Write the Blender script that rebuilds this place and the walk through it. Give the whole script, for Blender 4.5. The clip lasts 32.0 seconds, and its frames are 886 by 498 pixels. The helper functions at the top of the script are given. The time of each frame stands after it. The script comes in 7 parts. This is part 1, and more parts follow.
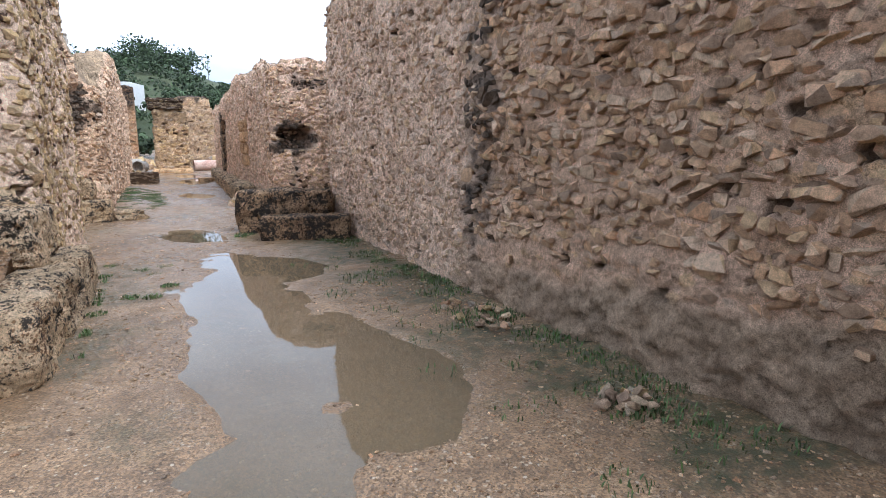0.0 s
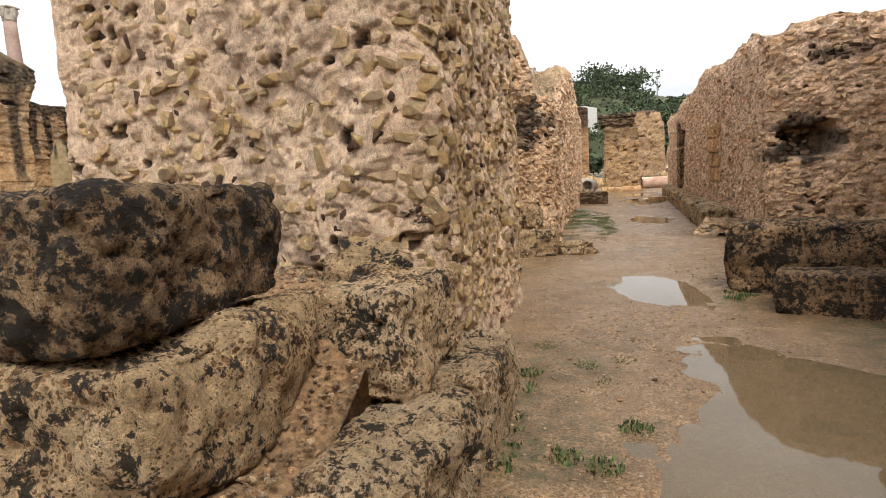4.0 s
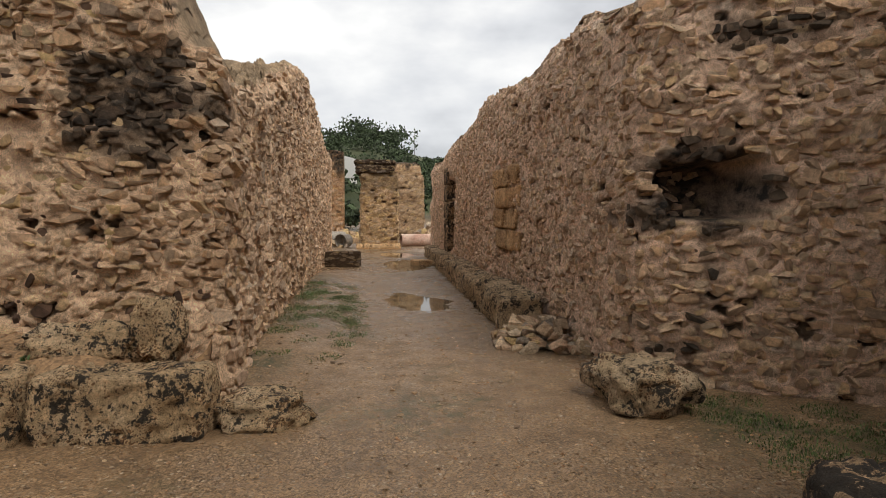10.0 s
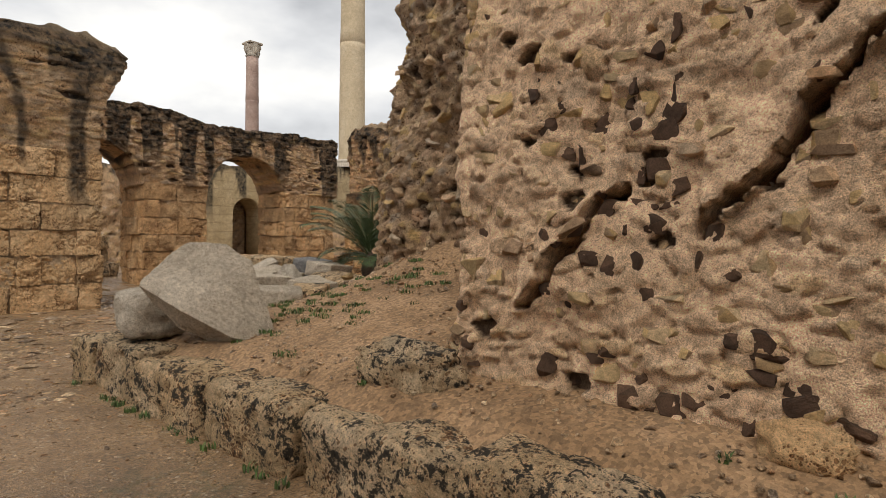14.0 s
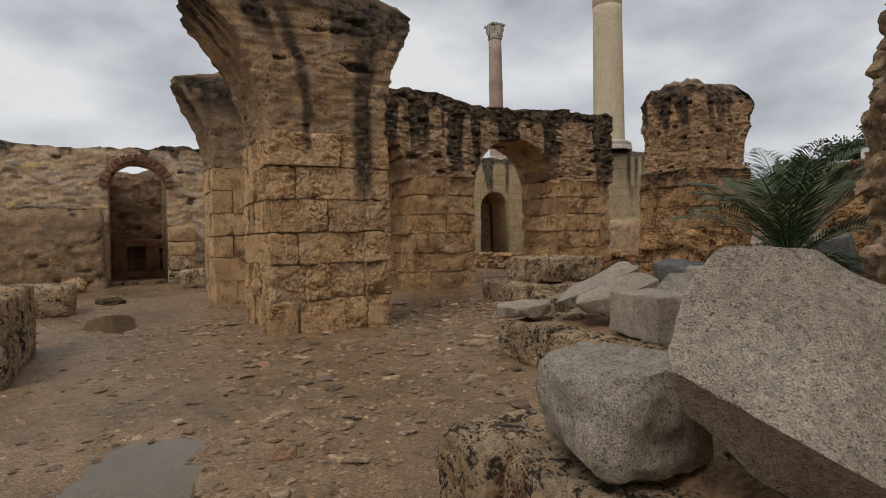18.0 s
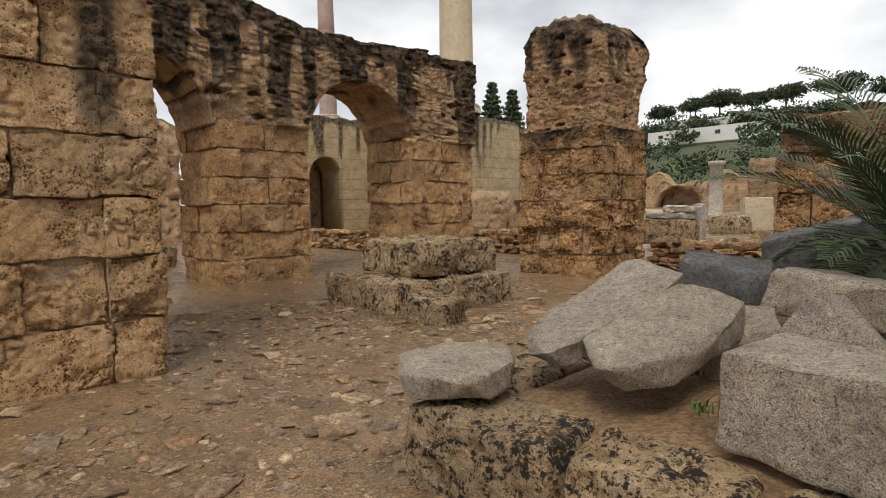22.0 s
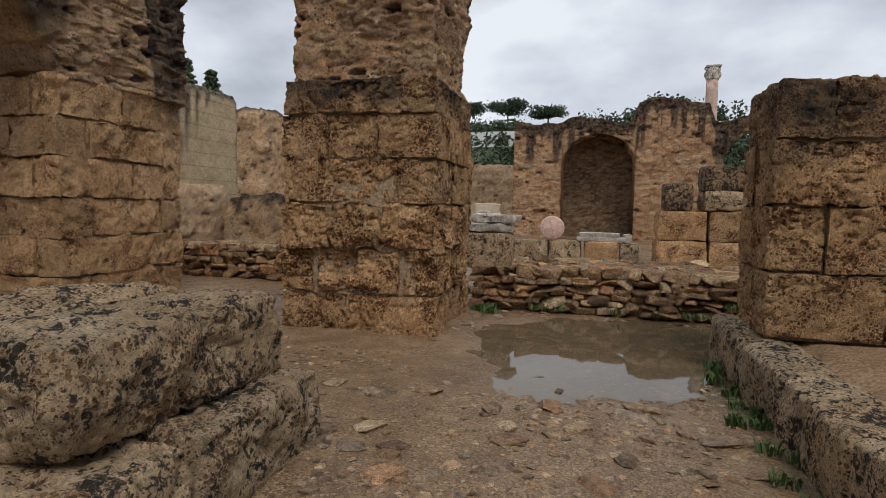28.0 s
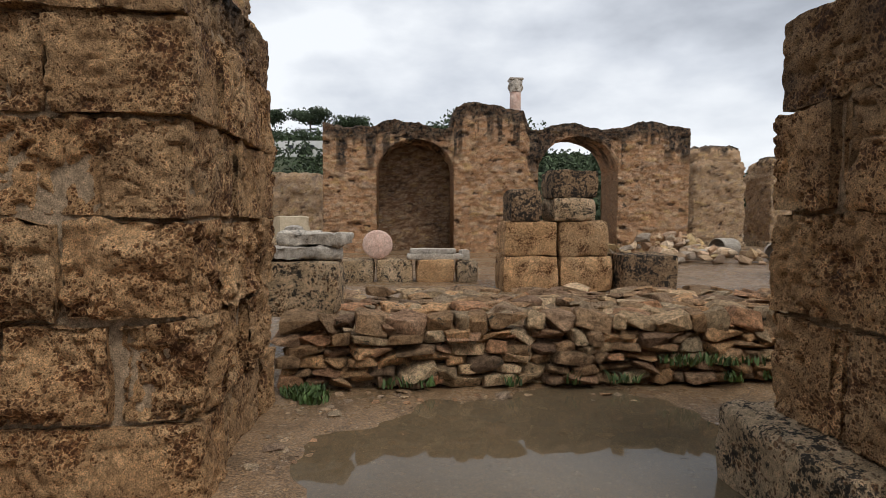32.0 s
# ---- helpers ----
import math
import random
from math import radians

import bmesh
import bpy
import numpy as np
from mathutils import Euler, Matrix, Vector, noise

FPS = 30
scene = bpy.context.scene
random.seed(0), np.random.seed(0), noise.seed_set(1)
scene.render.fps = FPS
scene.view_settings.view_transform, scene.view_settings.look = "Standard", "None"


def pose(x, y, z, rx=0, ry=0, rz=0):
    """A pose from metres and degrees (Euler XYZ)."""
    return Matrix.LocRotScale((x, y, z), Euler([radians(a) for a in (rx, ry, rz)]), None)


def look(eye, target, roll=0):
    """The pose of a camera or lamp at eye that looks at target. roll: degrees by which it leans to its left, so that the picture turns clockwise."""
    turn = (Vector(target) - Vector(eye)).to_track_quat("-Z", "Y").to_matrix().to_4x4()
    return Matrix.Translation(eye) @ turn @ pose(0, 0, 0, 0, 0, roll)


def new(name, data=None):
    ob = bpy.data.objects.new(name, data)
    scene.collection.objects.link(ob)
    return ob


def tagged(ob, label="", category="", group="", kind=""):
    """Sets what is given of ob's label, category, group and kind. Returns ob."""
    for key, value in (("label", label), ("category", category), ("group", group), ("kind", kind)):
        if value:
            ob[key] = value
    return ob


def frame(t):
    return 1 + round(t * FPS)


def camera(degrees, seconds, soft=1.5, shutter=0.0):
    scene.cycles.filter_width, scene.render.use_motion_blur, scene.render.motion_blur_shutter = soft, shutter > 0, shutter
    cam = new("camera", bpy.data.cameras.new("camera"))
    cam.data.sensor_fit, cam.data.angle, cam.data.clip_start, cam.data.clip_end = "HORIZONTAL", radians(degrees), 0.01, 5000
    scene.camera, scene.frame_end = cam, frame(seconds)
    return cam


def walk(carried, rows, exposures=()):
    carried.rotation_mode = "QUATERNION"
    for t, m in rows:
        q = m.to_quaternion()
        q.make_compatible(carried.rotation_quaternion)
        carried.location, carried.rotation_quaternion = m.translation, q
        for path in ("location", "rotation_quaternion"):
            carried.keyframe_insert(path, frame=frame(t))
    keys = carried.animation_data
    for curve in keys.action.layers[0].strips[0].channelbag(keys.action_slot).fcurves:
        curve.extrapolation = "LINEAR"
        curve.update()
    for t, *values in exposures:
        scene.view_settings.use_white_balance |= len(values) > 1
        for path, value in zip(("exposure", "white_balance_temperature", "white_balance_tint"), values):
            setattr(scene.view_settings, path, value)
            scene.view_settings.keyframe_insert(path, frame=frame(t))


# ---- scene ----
cam = camera(75.4, 32.0, 0.75)
METRES, EYE, TILT, LEAN, TURN = 30.0, 1.55, 0.0, 0.0, -26.5
ROWS = [
    (0.0, 0.0, 0.0, 0.0, -0.01, -10.18, 0.08),
    (0.5, -0.0048, 0.0142, -0.0015, 2.72, -10.88, 0.28),
    (1.0, -0.0086, 0.0291, -0.0014, 8.76, -10.62, 1.31),
    (1.5, -0.0148, 0.0421, 0.0004, 15.01, -9.84, 1.29),
    (2.0, -0.0248, 0.0532, -0.0012, 20.33, -9.43, 1.47),
    (2.5, -0.0334, 0.0679, -0.0009, 27.92, -8.75, 1.97),
    (4.5, -0.0689, 0.1228, -0.0015, 42.58, -7.18, 3.48),
    (5.0, -0.0787, 0.1372, -0.0008, 41.14, -7.02, 3.83),
    (5.5, -0.0845, 0.1507, -0.0009, 40.06, -6.87, 4.26),
    (6.0, -0.0909, 0.164, -0.0003, 38.53, -6.37, 4.58),
    (6.5, -0.099, 0.1782, -0.0004, 37.34, -6.01, 4.35),
    (7.0, -0.104, 0.193, -0.0018, 33.95, -5.77, 3.12),
    (7.5, -0.1092, 0.2103, -0.0021, 26.71, -4.95, 1.38),
    (8.0, -0.1147, 0.2272, -0.0019, 22.04, -4.08, 0.76),
    (8.5, -0.1201, 0.2451, -0.003, 20.54, -3.76, 0.1),
    (9.0, -0.1283, 0.2622, -0.0028, 19.5, -3.62, -0.12),
    (9.5, -0.1347, 0.2775, -0.0026, 18.68, -3.31, -0.08),
    (10.0, -0.1416, 0.2958, -0.0027, 18.39, -2.98, -0.24),
    (10.5, -0.1522, 0.3082, -0.0033, 19.08, -2.71, -0.34),
    (11.0, -0.1632, 0.3176, -0.0033, 22.28, -2.61, -0.45),
    (11.5, -0.1788, 0.3273, -0.0028, 26.33, -2.98, -0.93),
    (12.0, -0.1943, 0.3289, -0.0029, 34.27, -3.5, -1.18),
    (12.5, -0.2082, 0.3264, -0.0033, 45.07, -3.32, -0.89),
    (13.0, -0.2249, 0.3229, -0.0029, 56.05, -2.31, -0.83),
    (13.5, -0.2386, 0.3159, -0.0036, 64.99, -1.42, -0.7),
    (14.0, -0.253, 0.3132, -0.0046, 66.95, -0.99, -0.66),
    (14.5, -0.2707, 0.3101, -0.0034, 68.36, -0.83, -0.71),
    (16.5, -0.3326, 0.2942, -0.004, 80.9, -1.27, 0.37),
    (17.0, -0.3467, 0.2881, -0.0052, 86.86, -1.27, 0.55),
    (17.5, -0.3617, 0.2798, -0.0038, 87.84, -1.37, 0.62),
    (18.0, -0.3752, 0.2727, -0.0041, 87.96, -1.48, 1.26),
    (18.5, -0.3896, 0.2697, -0.005, 88.33, -1.76, 1.58),
    (19.0, -0.4072, 0.2648, -0.0044, 87.82, -2.1, 1.57),
    (19.5, -0.423, 0.2609, -0.0052, 86.54, -2.45, 1.93),
    (20.0, -0.4398, 0.2629, -0.0063, 84.82, -2.77, 2.03),
    (20.5, -0.4568, 0.2644, -0.0051, 78.47, -3.56, 2.1),
    (21.0, -0.4714, 0.2677, -0.005, 72.9, -3.83, 2.22),
    (21.5, -0.4869, 0.2737, -0.0065, 71.56, -4.08, 1.66),
    (22.0, -0.5025, 0.2759, -0.0048, 70.42, -4.43, 0.71),
    (22.5, -0.5165, 0.2775, -0.0042, 70.23, -4.73, 0.62),
    (23.0, -0.532, 0.2831, -0.0065, 71.25, -4.84, 0.22),
    (23.5, -0.55, 0.2847, -0.0056, 72.74, -5.08, -0.09),
    (24.0, -0.5659, 0.2832, -0.005, 75.82, -5.16, -0.07),
    (24.5, -0.5831, 0.283, -0.0066, 78.81, -5.4, -0.41),
    (26.5, -0.6315, 0.2983, -0.0041, 62.92, -5.01, -0.69),
    (27.0, -0.6412, 0.3065, -0.0039, 51.3, -5.47, -0.93),
    (27.5, -0.6495, 0.3186, -0.0057, 42.48, -4.99, -1.1),
    (28.0, -0.6592, 0.3295, -0.0034, 41.16, -4.39, -1.13),
    (28.5, -0.6693, 0.3366, -0.0024, 40.12, -3.8, -0.79),
    (29.0, -0.6772, 0.3468, -0.0037, 39.91, -3.34, -0.48),
    (29.5, -0.6854, 0.358, -0.0019, 38.67, -3.04, -0.63),
    (30.0, -0.6937, 0.3659, -0.003, 36.88, -2.83, -0.49),
    (30.5, -0.7017, 0.3752, -0.0028, 35.88, -2.82, -0.27),
    (31.0, -0.7121, 0.3889, -0.0029, 33.61, -3.03, -0.63),
    (31.5, -0.7199, 0.3994, -0.0039, 26.39, -2.97, -0.52),
    (32.0, -0.7242, 0.4114, -0.0032, 21.95, -2.96, -0.23),
]
EXPOSURES = [(0.0, 1.15, 5350, 10), (2.5, 1.15, 6500, 10), (5.0, 0.75, 7000, 10), (7.5, 0.6, 7300, 10), (9.0, 0.2, 6700, 10), (11.0, 0.34, 7000, 10), (13.0, 0.28, 7000, 10), (14.5, 0.3, 7000, 10), (17.0, -0.27, 6600, 10), (20.0, -0.08, 6700, 10), (22.0, 0.28, 6800, 10), (25.0, 0.28, 6800, 10), (27.0, 0.35, 6800, 10), (28.0, -0.05, 6250, 10), (32.0, 0.12, 6400, 10)]
walk(cam, [(t, pose(0, 0, EYE, TILT, LEAN, TURN) @ pose(METRES * x, METRES * y, METRES * z, 90 + pitch, roll, yaw)) for t, x, y, z, yaw, pitch, roll in ROWS], EXPOSURES)
# ---- light ----
SUN_EL, SUN_AZ = radians(56), radians(148)
world = bpy.data.worlds.new("overcast_sky")
scene.world = world
world.use_nodes = True
wn, wl = world.node_tree.nodes, world.node_tree.links
wn.clear()
w_out, w_bg = wn.new("ShaderNodeOutputWorld"), wn.new("ShaderNodeBackground")
w_sky = wn.new("ShaderNodeTexSky")
w_sky.sky_type, w_sky.sun_disc = "NISHITA", False
w_sky.sun_elevation, w_sky.sun_rotation = SUN_EL, SUN_AZ
w_dim = wn.new("ShaderNodeVectorMath")
w_dim.operation = "SCALE"
w_dim.inputs["Scale"].default_value = 0.08
w_tc, w_map = wn.new("ShaderNodeTexCoord"), wn.new("ShaderNodeMapping")
w_map.inputs["Scale"].default_value = (1.0, 1.0, 2.2)
w_n = wn.new("ShaderNodeTexNoise")
w_n.inputs["Scale"].default_value, w_n.inputs["Detail"].default_value = 2.1, 6.0
w_n.inputs["Roughness"].default_value, w_n.inputs["Distortion"].default_value = 0.5, 0.0
w_r = wn.new("ShaderNodeValToRGB")
w_r.color_ramp.elements[0].position, w_r.color_ramp.elements[0].color = 0.36, (0.43, 0.455, 0.50, 1)
w_r.color_ramp.elements[1].position, w_r.color_ramp.elements[1].color = 0.59, (0.94, 0.96, 0.98, 1)
e_mid = w_r.color_ramp.elements.new(0.475)
e_mid.color = (0.68, 0.71, 0.76, 1)
w_mix = wn.new("ShaderNodeMixRGB")
w_mix.inputs[0].default_value = 0.9
wl.new(w_sky.outputs[0], w_dim.inputs[0])
wl.new(w_tc.outputs["Generated"], w_map.inputs[0])
wl.new(w_map.outputs[0], w_n.inputs["Vector"])
wl.new(w_n.outputs[0], w_r.inputs[0])
wl.new(w_dim.outputs[0], w_mix.inputs[1])
wl.new(w_r.outputs[0], w_mix.inputs[2])
wl.new(w_mix.outputs[0], w_bg.inputs[0])
w_bg.inputs[1].default_value = 1.0
wl.new(w_bg.outputs[0], w_out.inputs[0])
sun = new("sun", bpy.data.lights.new("sun", "SUN"))
sun.data.energy, sun.data.angle, sun.data.color = 1.5, radians(22), (1.0, 0.95, 0.88)
sun.matrix_world = look((0, 0, 0), (-math.cos(SUN_EL) * math.sin(SUN_AZ), -math.cos(SUN_EL) * math.cos(SUN_AZ), -math.sin(SUN_EL)))


# ---- noise ----
def hash3(i, j, k, seed):
    h = (i.astype(np.int64) * 374761393 + j.astype(np.int64) * 668265263 + k.astype(np.int64) * 2147483647 + seed * 1274126177) & 0xFFFFFFFF
    h = ((h ^ (h >> 13)) * 1274126177) & 0xFFFFFFFF
    h = ((h ^ (h >> 16)) * 2246822519) & 0xFFFFFFFF
    return ((h ^ (h >> 15)) & 0xFFFFFF) / float(0xFFFFFF)


def vnoise(p, seed=0):
    """Smooth value noise in -1 .. 1 at an (n, 3) array of points."""
    b = np.floor(p)
    f = p - b
    f = f * f * (3 - 2 * f)
    b = b.astype(np.int64)
    out = 0
    for dx in (0, 1):
        for dy in (0, 1):
            for dz in (0, 1):
                w = (f[:, 0] if dx else 1 - f[:, 0]) * (f[:, 1] if dy else 1 - f[:, 1]) * (f[:, 2] if dz else 1 - f[:, 2])
                out = out + w * hash3(b[:, 0] + dx, b[:, 1] + dy, b[:, 2] + dz, seed)
    return out * 2 - 1


def fbm(p, freq, seed=0, octaves=3):
    out, amp = 0, 1.0
    for o in range(octaves):
        out = out + amp * vnoise(p * freq, seed + 17 * o)
        freq, amp = freq * 2.1, amp * 0.5
    return out


def smooth(a, b, x):
    t = np.clip((x - a) / (b - a), 0, 1)
    return t * t * (3 - 2 * t)


PALETTE = 1.14 * np.array([(0.60, 0.45, 0.27), (0.52, 0.38, 0.24), (0.64, 0.51, 0.36), (0.56, 0.41, 0.29), (0.44, 0.31, 0.21),
                    (0.63, 0.46, 0.21), (0.40, 0.35, 0.30), (0.22, 0.15, 0.11), (0.58, 0.43, 0.32), (0.52, 0.34, 0.23)])


def rubble(u, v, seed, cu=0.17, cv=0.095, stones=0.62, pits=0.08, proud=0.035, deep=0.07, mortar=(0.58, 0.44, 0.33), grit=0.0105, fade=1.0):
    """Relief and colour of rubble masonry at arc length u and height v: broken stones in rough rows, lost stones with
    shade in their tint, gritty mortar.
    """
    warp = np.stack([u * 1.3, v * 1.3, 0 * u + seed], 1)
    uu, vv = u / cu + 0.5 * vnoise(warp, seed), v / cv + 0.6 * vnoise(warp + 7.7, seed)
    j0 = np.floor(vv)
    zero = np.zeros(len(u))
    best, bi, bj, bx, by = np.full(len(u), 9.0), zero, zero, zero, zero
    for dj in (-1, 0, 1):
        j = j0 + dj
        off = hash3(j, 0 * j, 0 * j, seed + 5)
        i0 = np.floor(uu - off)
        for di in (-1, 0, 1):
            i = i0 + di
            r1, r2, r3 = (hash3(i, j, 0 * i, seed + q) for q in (1, 2, 9))
            dx = uu - (i + off + 0.5 + 0.5 * (r1 - 0.5))
            dy = vv - (j + 0.5 + 0.4 * (r2 - 0.5))
            k = 0.7 * (r1 - 0.5)
            ex, ey = dx + k * dy, dy - 0.35 * k * dx
            d = (np.abs(ex) ** 3 + np.abs(ey) ** 3) ** (1 / 3) * 0.8
            for q in range(4):
                a = 1.5708 * q + 1.3 * hash3(i, j, 0 * i + q, seed + 30)
                d = np.maximum(d, (ex * np.cos(a) + ey * np.sin(a)) * (0.85 + 0.5 * hash3(i, j, 0 * i + q, seed + 31)))
            d = d / (0.5 + 0.85 * r3)
            near = d < best
            best, bi, bj, bx, by = np.where(near, d, best), np.where(near, i, bi), np.where(near, j, bj), np.where(near, dx, bx), np.where(near, dy, by)
    kind = hash3(bi, bj, 0 * bi, seed + 3)
    P3 = np.stack([u, v, 0 * u + seed], 1)
    best = best + 0.06 * vnoise(P3 * 26, seed + 12)
    lift = 0.35 + 0.9 * hash3(bi, bj, 0 * bi, seed + 4)
    flat = smooth(0.56, 0.46, best)
    tip = (hash3(bi, bj, 0 * bi, seed + 13) - 0.5) * bx + (hash3(bi, bj, 0 * bi, seed + 14) - 0.35) * by
    is_stone, is_pit = kind < stones, kind > 1 - pits
    disp = np.where(is_stone, flat * proud * (lift + 1.1 * tip), np.where(is_pit, -deep * (0.6 + 0.5 * lift) * smooth(0.55, 0.47, best), 0))
    disp = disp - 0.014 * np.where(is_stone, smooth(0.50, 0.62, best) * smooth(0.85, 0.66, best), 0)
    disp = disp + grit * (vnoise(P3 * 17, seed + 20) + 0.8 * vnoise(P3 * 38, seed + 21))
    tint = np.tile(np.array(mortar), (len(u), 1)) * (1 + 0.14 * vnoise(P3 * 4, seed + 23))[:, None]
    # near-black tint puts the sockets' shade, and some dark stones, into the colour
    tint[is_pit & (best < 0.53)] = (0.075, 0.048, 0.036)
    pal = PALETTE[(hash3(bi, bj, 0 * bi, seed + 6) * len(PALETTE)).astype(int) % len(PALETTE)]
    pal = pal * (0.8 + 0.4 * hash3(bi, bj, 0 * bi, seed + 8))[:, None]
    pal = pal * fade + np.array(mortar) * (1 - fade)
    fac = (is_stone * smooth(0.15, 0.5, flat))[:, None]
    return disp, tint * (1 - fac) + pal * fac


# ---- materials ----
def mat(name):
    m = bpy.data.materials.new(name)
    m.use_nodes = True
    t = m.node_tree
    return m, t.nodes, t.links, t.nodes["Principled BSDF"]


def ramp(nodes, links, fac, stops):
    r = nodes.new("ShaderNodeValToRGB")
    e = r.color_ramp.elements
    while len(e) < len(stops):
        e.new(0.5)
    for k, (p, c) in enumerate(stops):
        e[k].position, e[k].color = p, (*c, 1) if len(c) == 3 else c
    links.new(fac, r.inputs[0])
    return r.outputs[0]


def grey(a):
    return (a, a, a)


def noise_tex(nodes, links, vec, scale, detail=5.0, rough=0.6, distort=0.0):
    n = nodes.new("ShaderNodeTexNoise")
    n.inputs["Scale"].default_value, n.inputs["Detail"].default_value = scale, detail
    n.inputs["Roughness"].default_value, n.inputs["Distortion"].default_value = rough, distort
    links.new(vec, n.inputs["Vector"])
    return n.outputs[0]


def blend(nodes, links, mode, fac, a, b):
    m = nodes.new("ShaderNodeMixRGB")
    m.blend_type = mode
    for k, v in ((0, fac), (1, a), (2, b)):
        if hasattr(v, "is_output"):
            links.new(v, m.inputs[k])
        elif k == 0:
            m.inputs[0].default_value = v
        else:
            m.inputs[k].default_value = (*v, 1)
    return m.outputs[0]


def arith(nodes, links, op, a, b):
    m = nodes.new("ShaderNodeMath")
    m.operation = op
    for k, v in ((0, a), (1, b)):
        if hasattr(v, "is_output"):
            links.new(v, m.inputs[k])
        else:
            m.inputs[k].default_value = v
    return m.outputs[0]


def masonry(name, stops, attr=False, lichen=0.0, lichen_scale=3.0, pit_scale=0.0, pit=0.5, grain=60.0, bump=0.8, rough=0.9, vary=0.25, lichen_col=(0.028, 0.025, 0.022), stain=False, cells=None, hues=None, contrast=1.0, pores=0.0, speckle=0.0, beds=0.0, chips=0.62):
    """Weathered stone: base colours, grain, pores, dark crust; optional small stones, and colours and stains held by the mesh."""
    m, n, l, bsdf = mat(name)
    geo, info = n.new("ShaderNodeNewGeometry"), n.new("ShaderNodeObjectInfo")
    pos = geo.outputs["Position"]
    base = ramp(n, l, noise_tex(n, l, pos, 1.7, 6, 0.62, 0.4), stops)
    rnd = arith(n, l, "FRACT", arith(n, l, "ADD", info.outputs["Random"], geo.outputs["Random Per Island"]), 0.0)
    if hues:
        hr = ramp(n, l, rnd, [(k / len(hues), c) for k, c in enumerate(hues)])
        hr.node.color_ramp.interpolation = "CONSTANT"
        base = blend(n, l, "MIX", 0.75, base, hr)
        rnd = arith(n, l, "FRACT", arith(n, l, "MULTIPLY", rnd, 7.31), 0.0)
    if attr:
        at = n.new("ShaderNodeAttribute")
        at.attribute_name = "tint"
        base = blend(n, l, "MIX", 0.86, base, at.outputs["Color"])
    base = blend(n, l, "MULTIPLY", 1.0, base, ramp(n, l, rnd, [(0, grey(1 - vary)), (0.5, (1, 0.97, 0.92)), (1, (1 + vary, 1 + vary * 0.8, 1 + vary * 0.6))]))
    mid = noise_tex(n, l, pos, 7.0, 6, 0.68, 0.2)
    small = noise_tex(n, l, pos, 28.0, 5, 0.72)
    fine = noise_tex(n, l, pos, grain * 2.2, 3, 0.8)
    worm = noise_tex(n, l, pos, 17.0, 4, 0.6, 0.6)
    worm = ramp(n, l, arith(n, l, "ABSOLUTE", arith(n, l, "SUBTRACT", worm, 0.5), 0.0), [(0.0, grey(0)), (0.055, grey(1))])
    height = blend(n, l, "MIX", 0.42, blend(n, l, "MIX", 0.72, ramp(n, l, mid, [(0.35, grey(0)), (0.65, grey(1))]), ramp(n, l, small, [(0.36, grey(0)), (0.64, grey(1))])), ramp(n, l, fine, [(0.36, grey(0)), (0.64, grey(1))]))
    if pores:
        patch = ramp(n, l, noise_tex(n, l, pos, 2.6, 4, 0.6), [(0.40, grey(0.15)), (0.56, grey(1))])
        height = blend(n, l, "MULTIPLY", arith(n, l, "MULTIPLY", patch, pores), height, worm)
        base = blend(n, l, "MULTIPLY", arith(n, l, "MULTIPLY", patch, 0.7 * pores), base, ramp(n, l, worm, [(0.0, (0.48, 0.40, 0.33)), (0.8, grey(1.06))]))
    if cells:
        mp = n.new("ShaderNodeMapping")
        mp.inputs["Scale"].default_value = cells
        l.new(blend(n, l, "ADD", 0.10, pos, small), mp.inputs[0])
        ve, vc = n.new("ShaderNodeTexVoronoi"), n.new("ShaderNodeTexVoronoi")
        ve.feature = "DISTANCE_TO_EDGE"
        for v in (ve, vc):
            v.inputs["Scale"].default_value = 1.0
            l.new(mp.outputs[0], v.inputs["Vector"])
        cs = n.new("ShaderNodeSeparateColor")
        l.new(vc.outputs["Color"], cs.inputs[0])
        keep = ramp(n, l, cs.outputs[0], [(0.42, grey(0)), (0.46, grey(1))])
        body = arith(n, l, "MULTIPLY", ramp(n, l, ve.outputs["Distance"], [(0.05, grey(0)), (0.08, grey(1))]), keep)
        cc = ramp(n, l, cs.outputs[1], [(0, (0.58, 0.44, 0.28)), (0.2, (0.45, 0.33, 0.22)), (0.38, (0.64, 0.51, 0.36)), (0.55, (0.52, 0.38, 0.26)), (0.7, (0.38, 0.32, 0.27)), (0.82, (0.60, 0.43, 0.21)), (0.95, (0.18, 0.12, 0.09))])
        cc.node.color_ramp.interpolation = "CONSTANT"
        base = blend(n, l, "MIX", arith(n, l, "MULTIPLY", body, chips), base, cc)
        height = blend(n, l, "ADD", 0.75, height, body)
    base = blend(n, l, "MULTIPLY", contrast, base, ramp(n, l, fine, [(0.36, grey(0.62)), (0.64, grey(1.5))]))
    base = blend(n, l, "MULTIPLY", contrast, base, ramp(n, l, small, [(0.36, (0.60, 0.57, 0.54)), (0.5, grey(1.08)), (0.64, (1.38, 1.36, 1.32))]))
    base = blend(n, l, "MULTIPLY", contrast, base, ramp(n, l, mid, [(0.35, (0.70, 0.67, 0.64)), (0.65, (1.3, 1.28, 1.25))]))
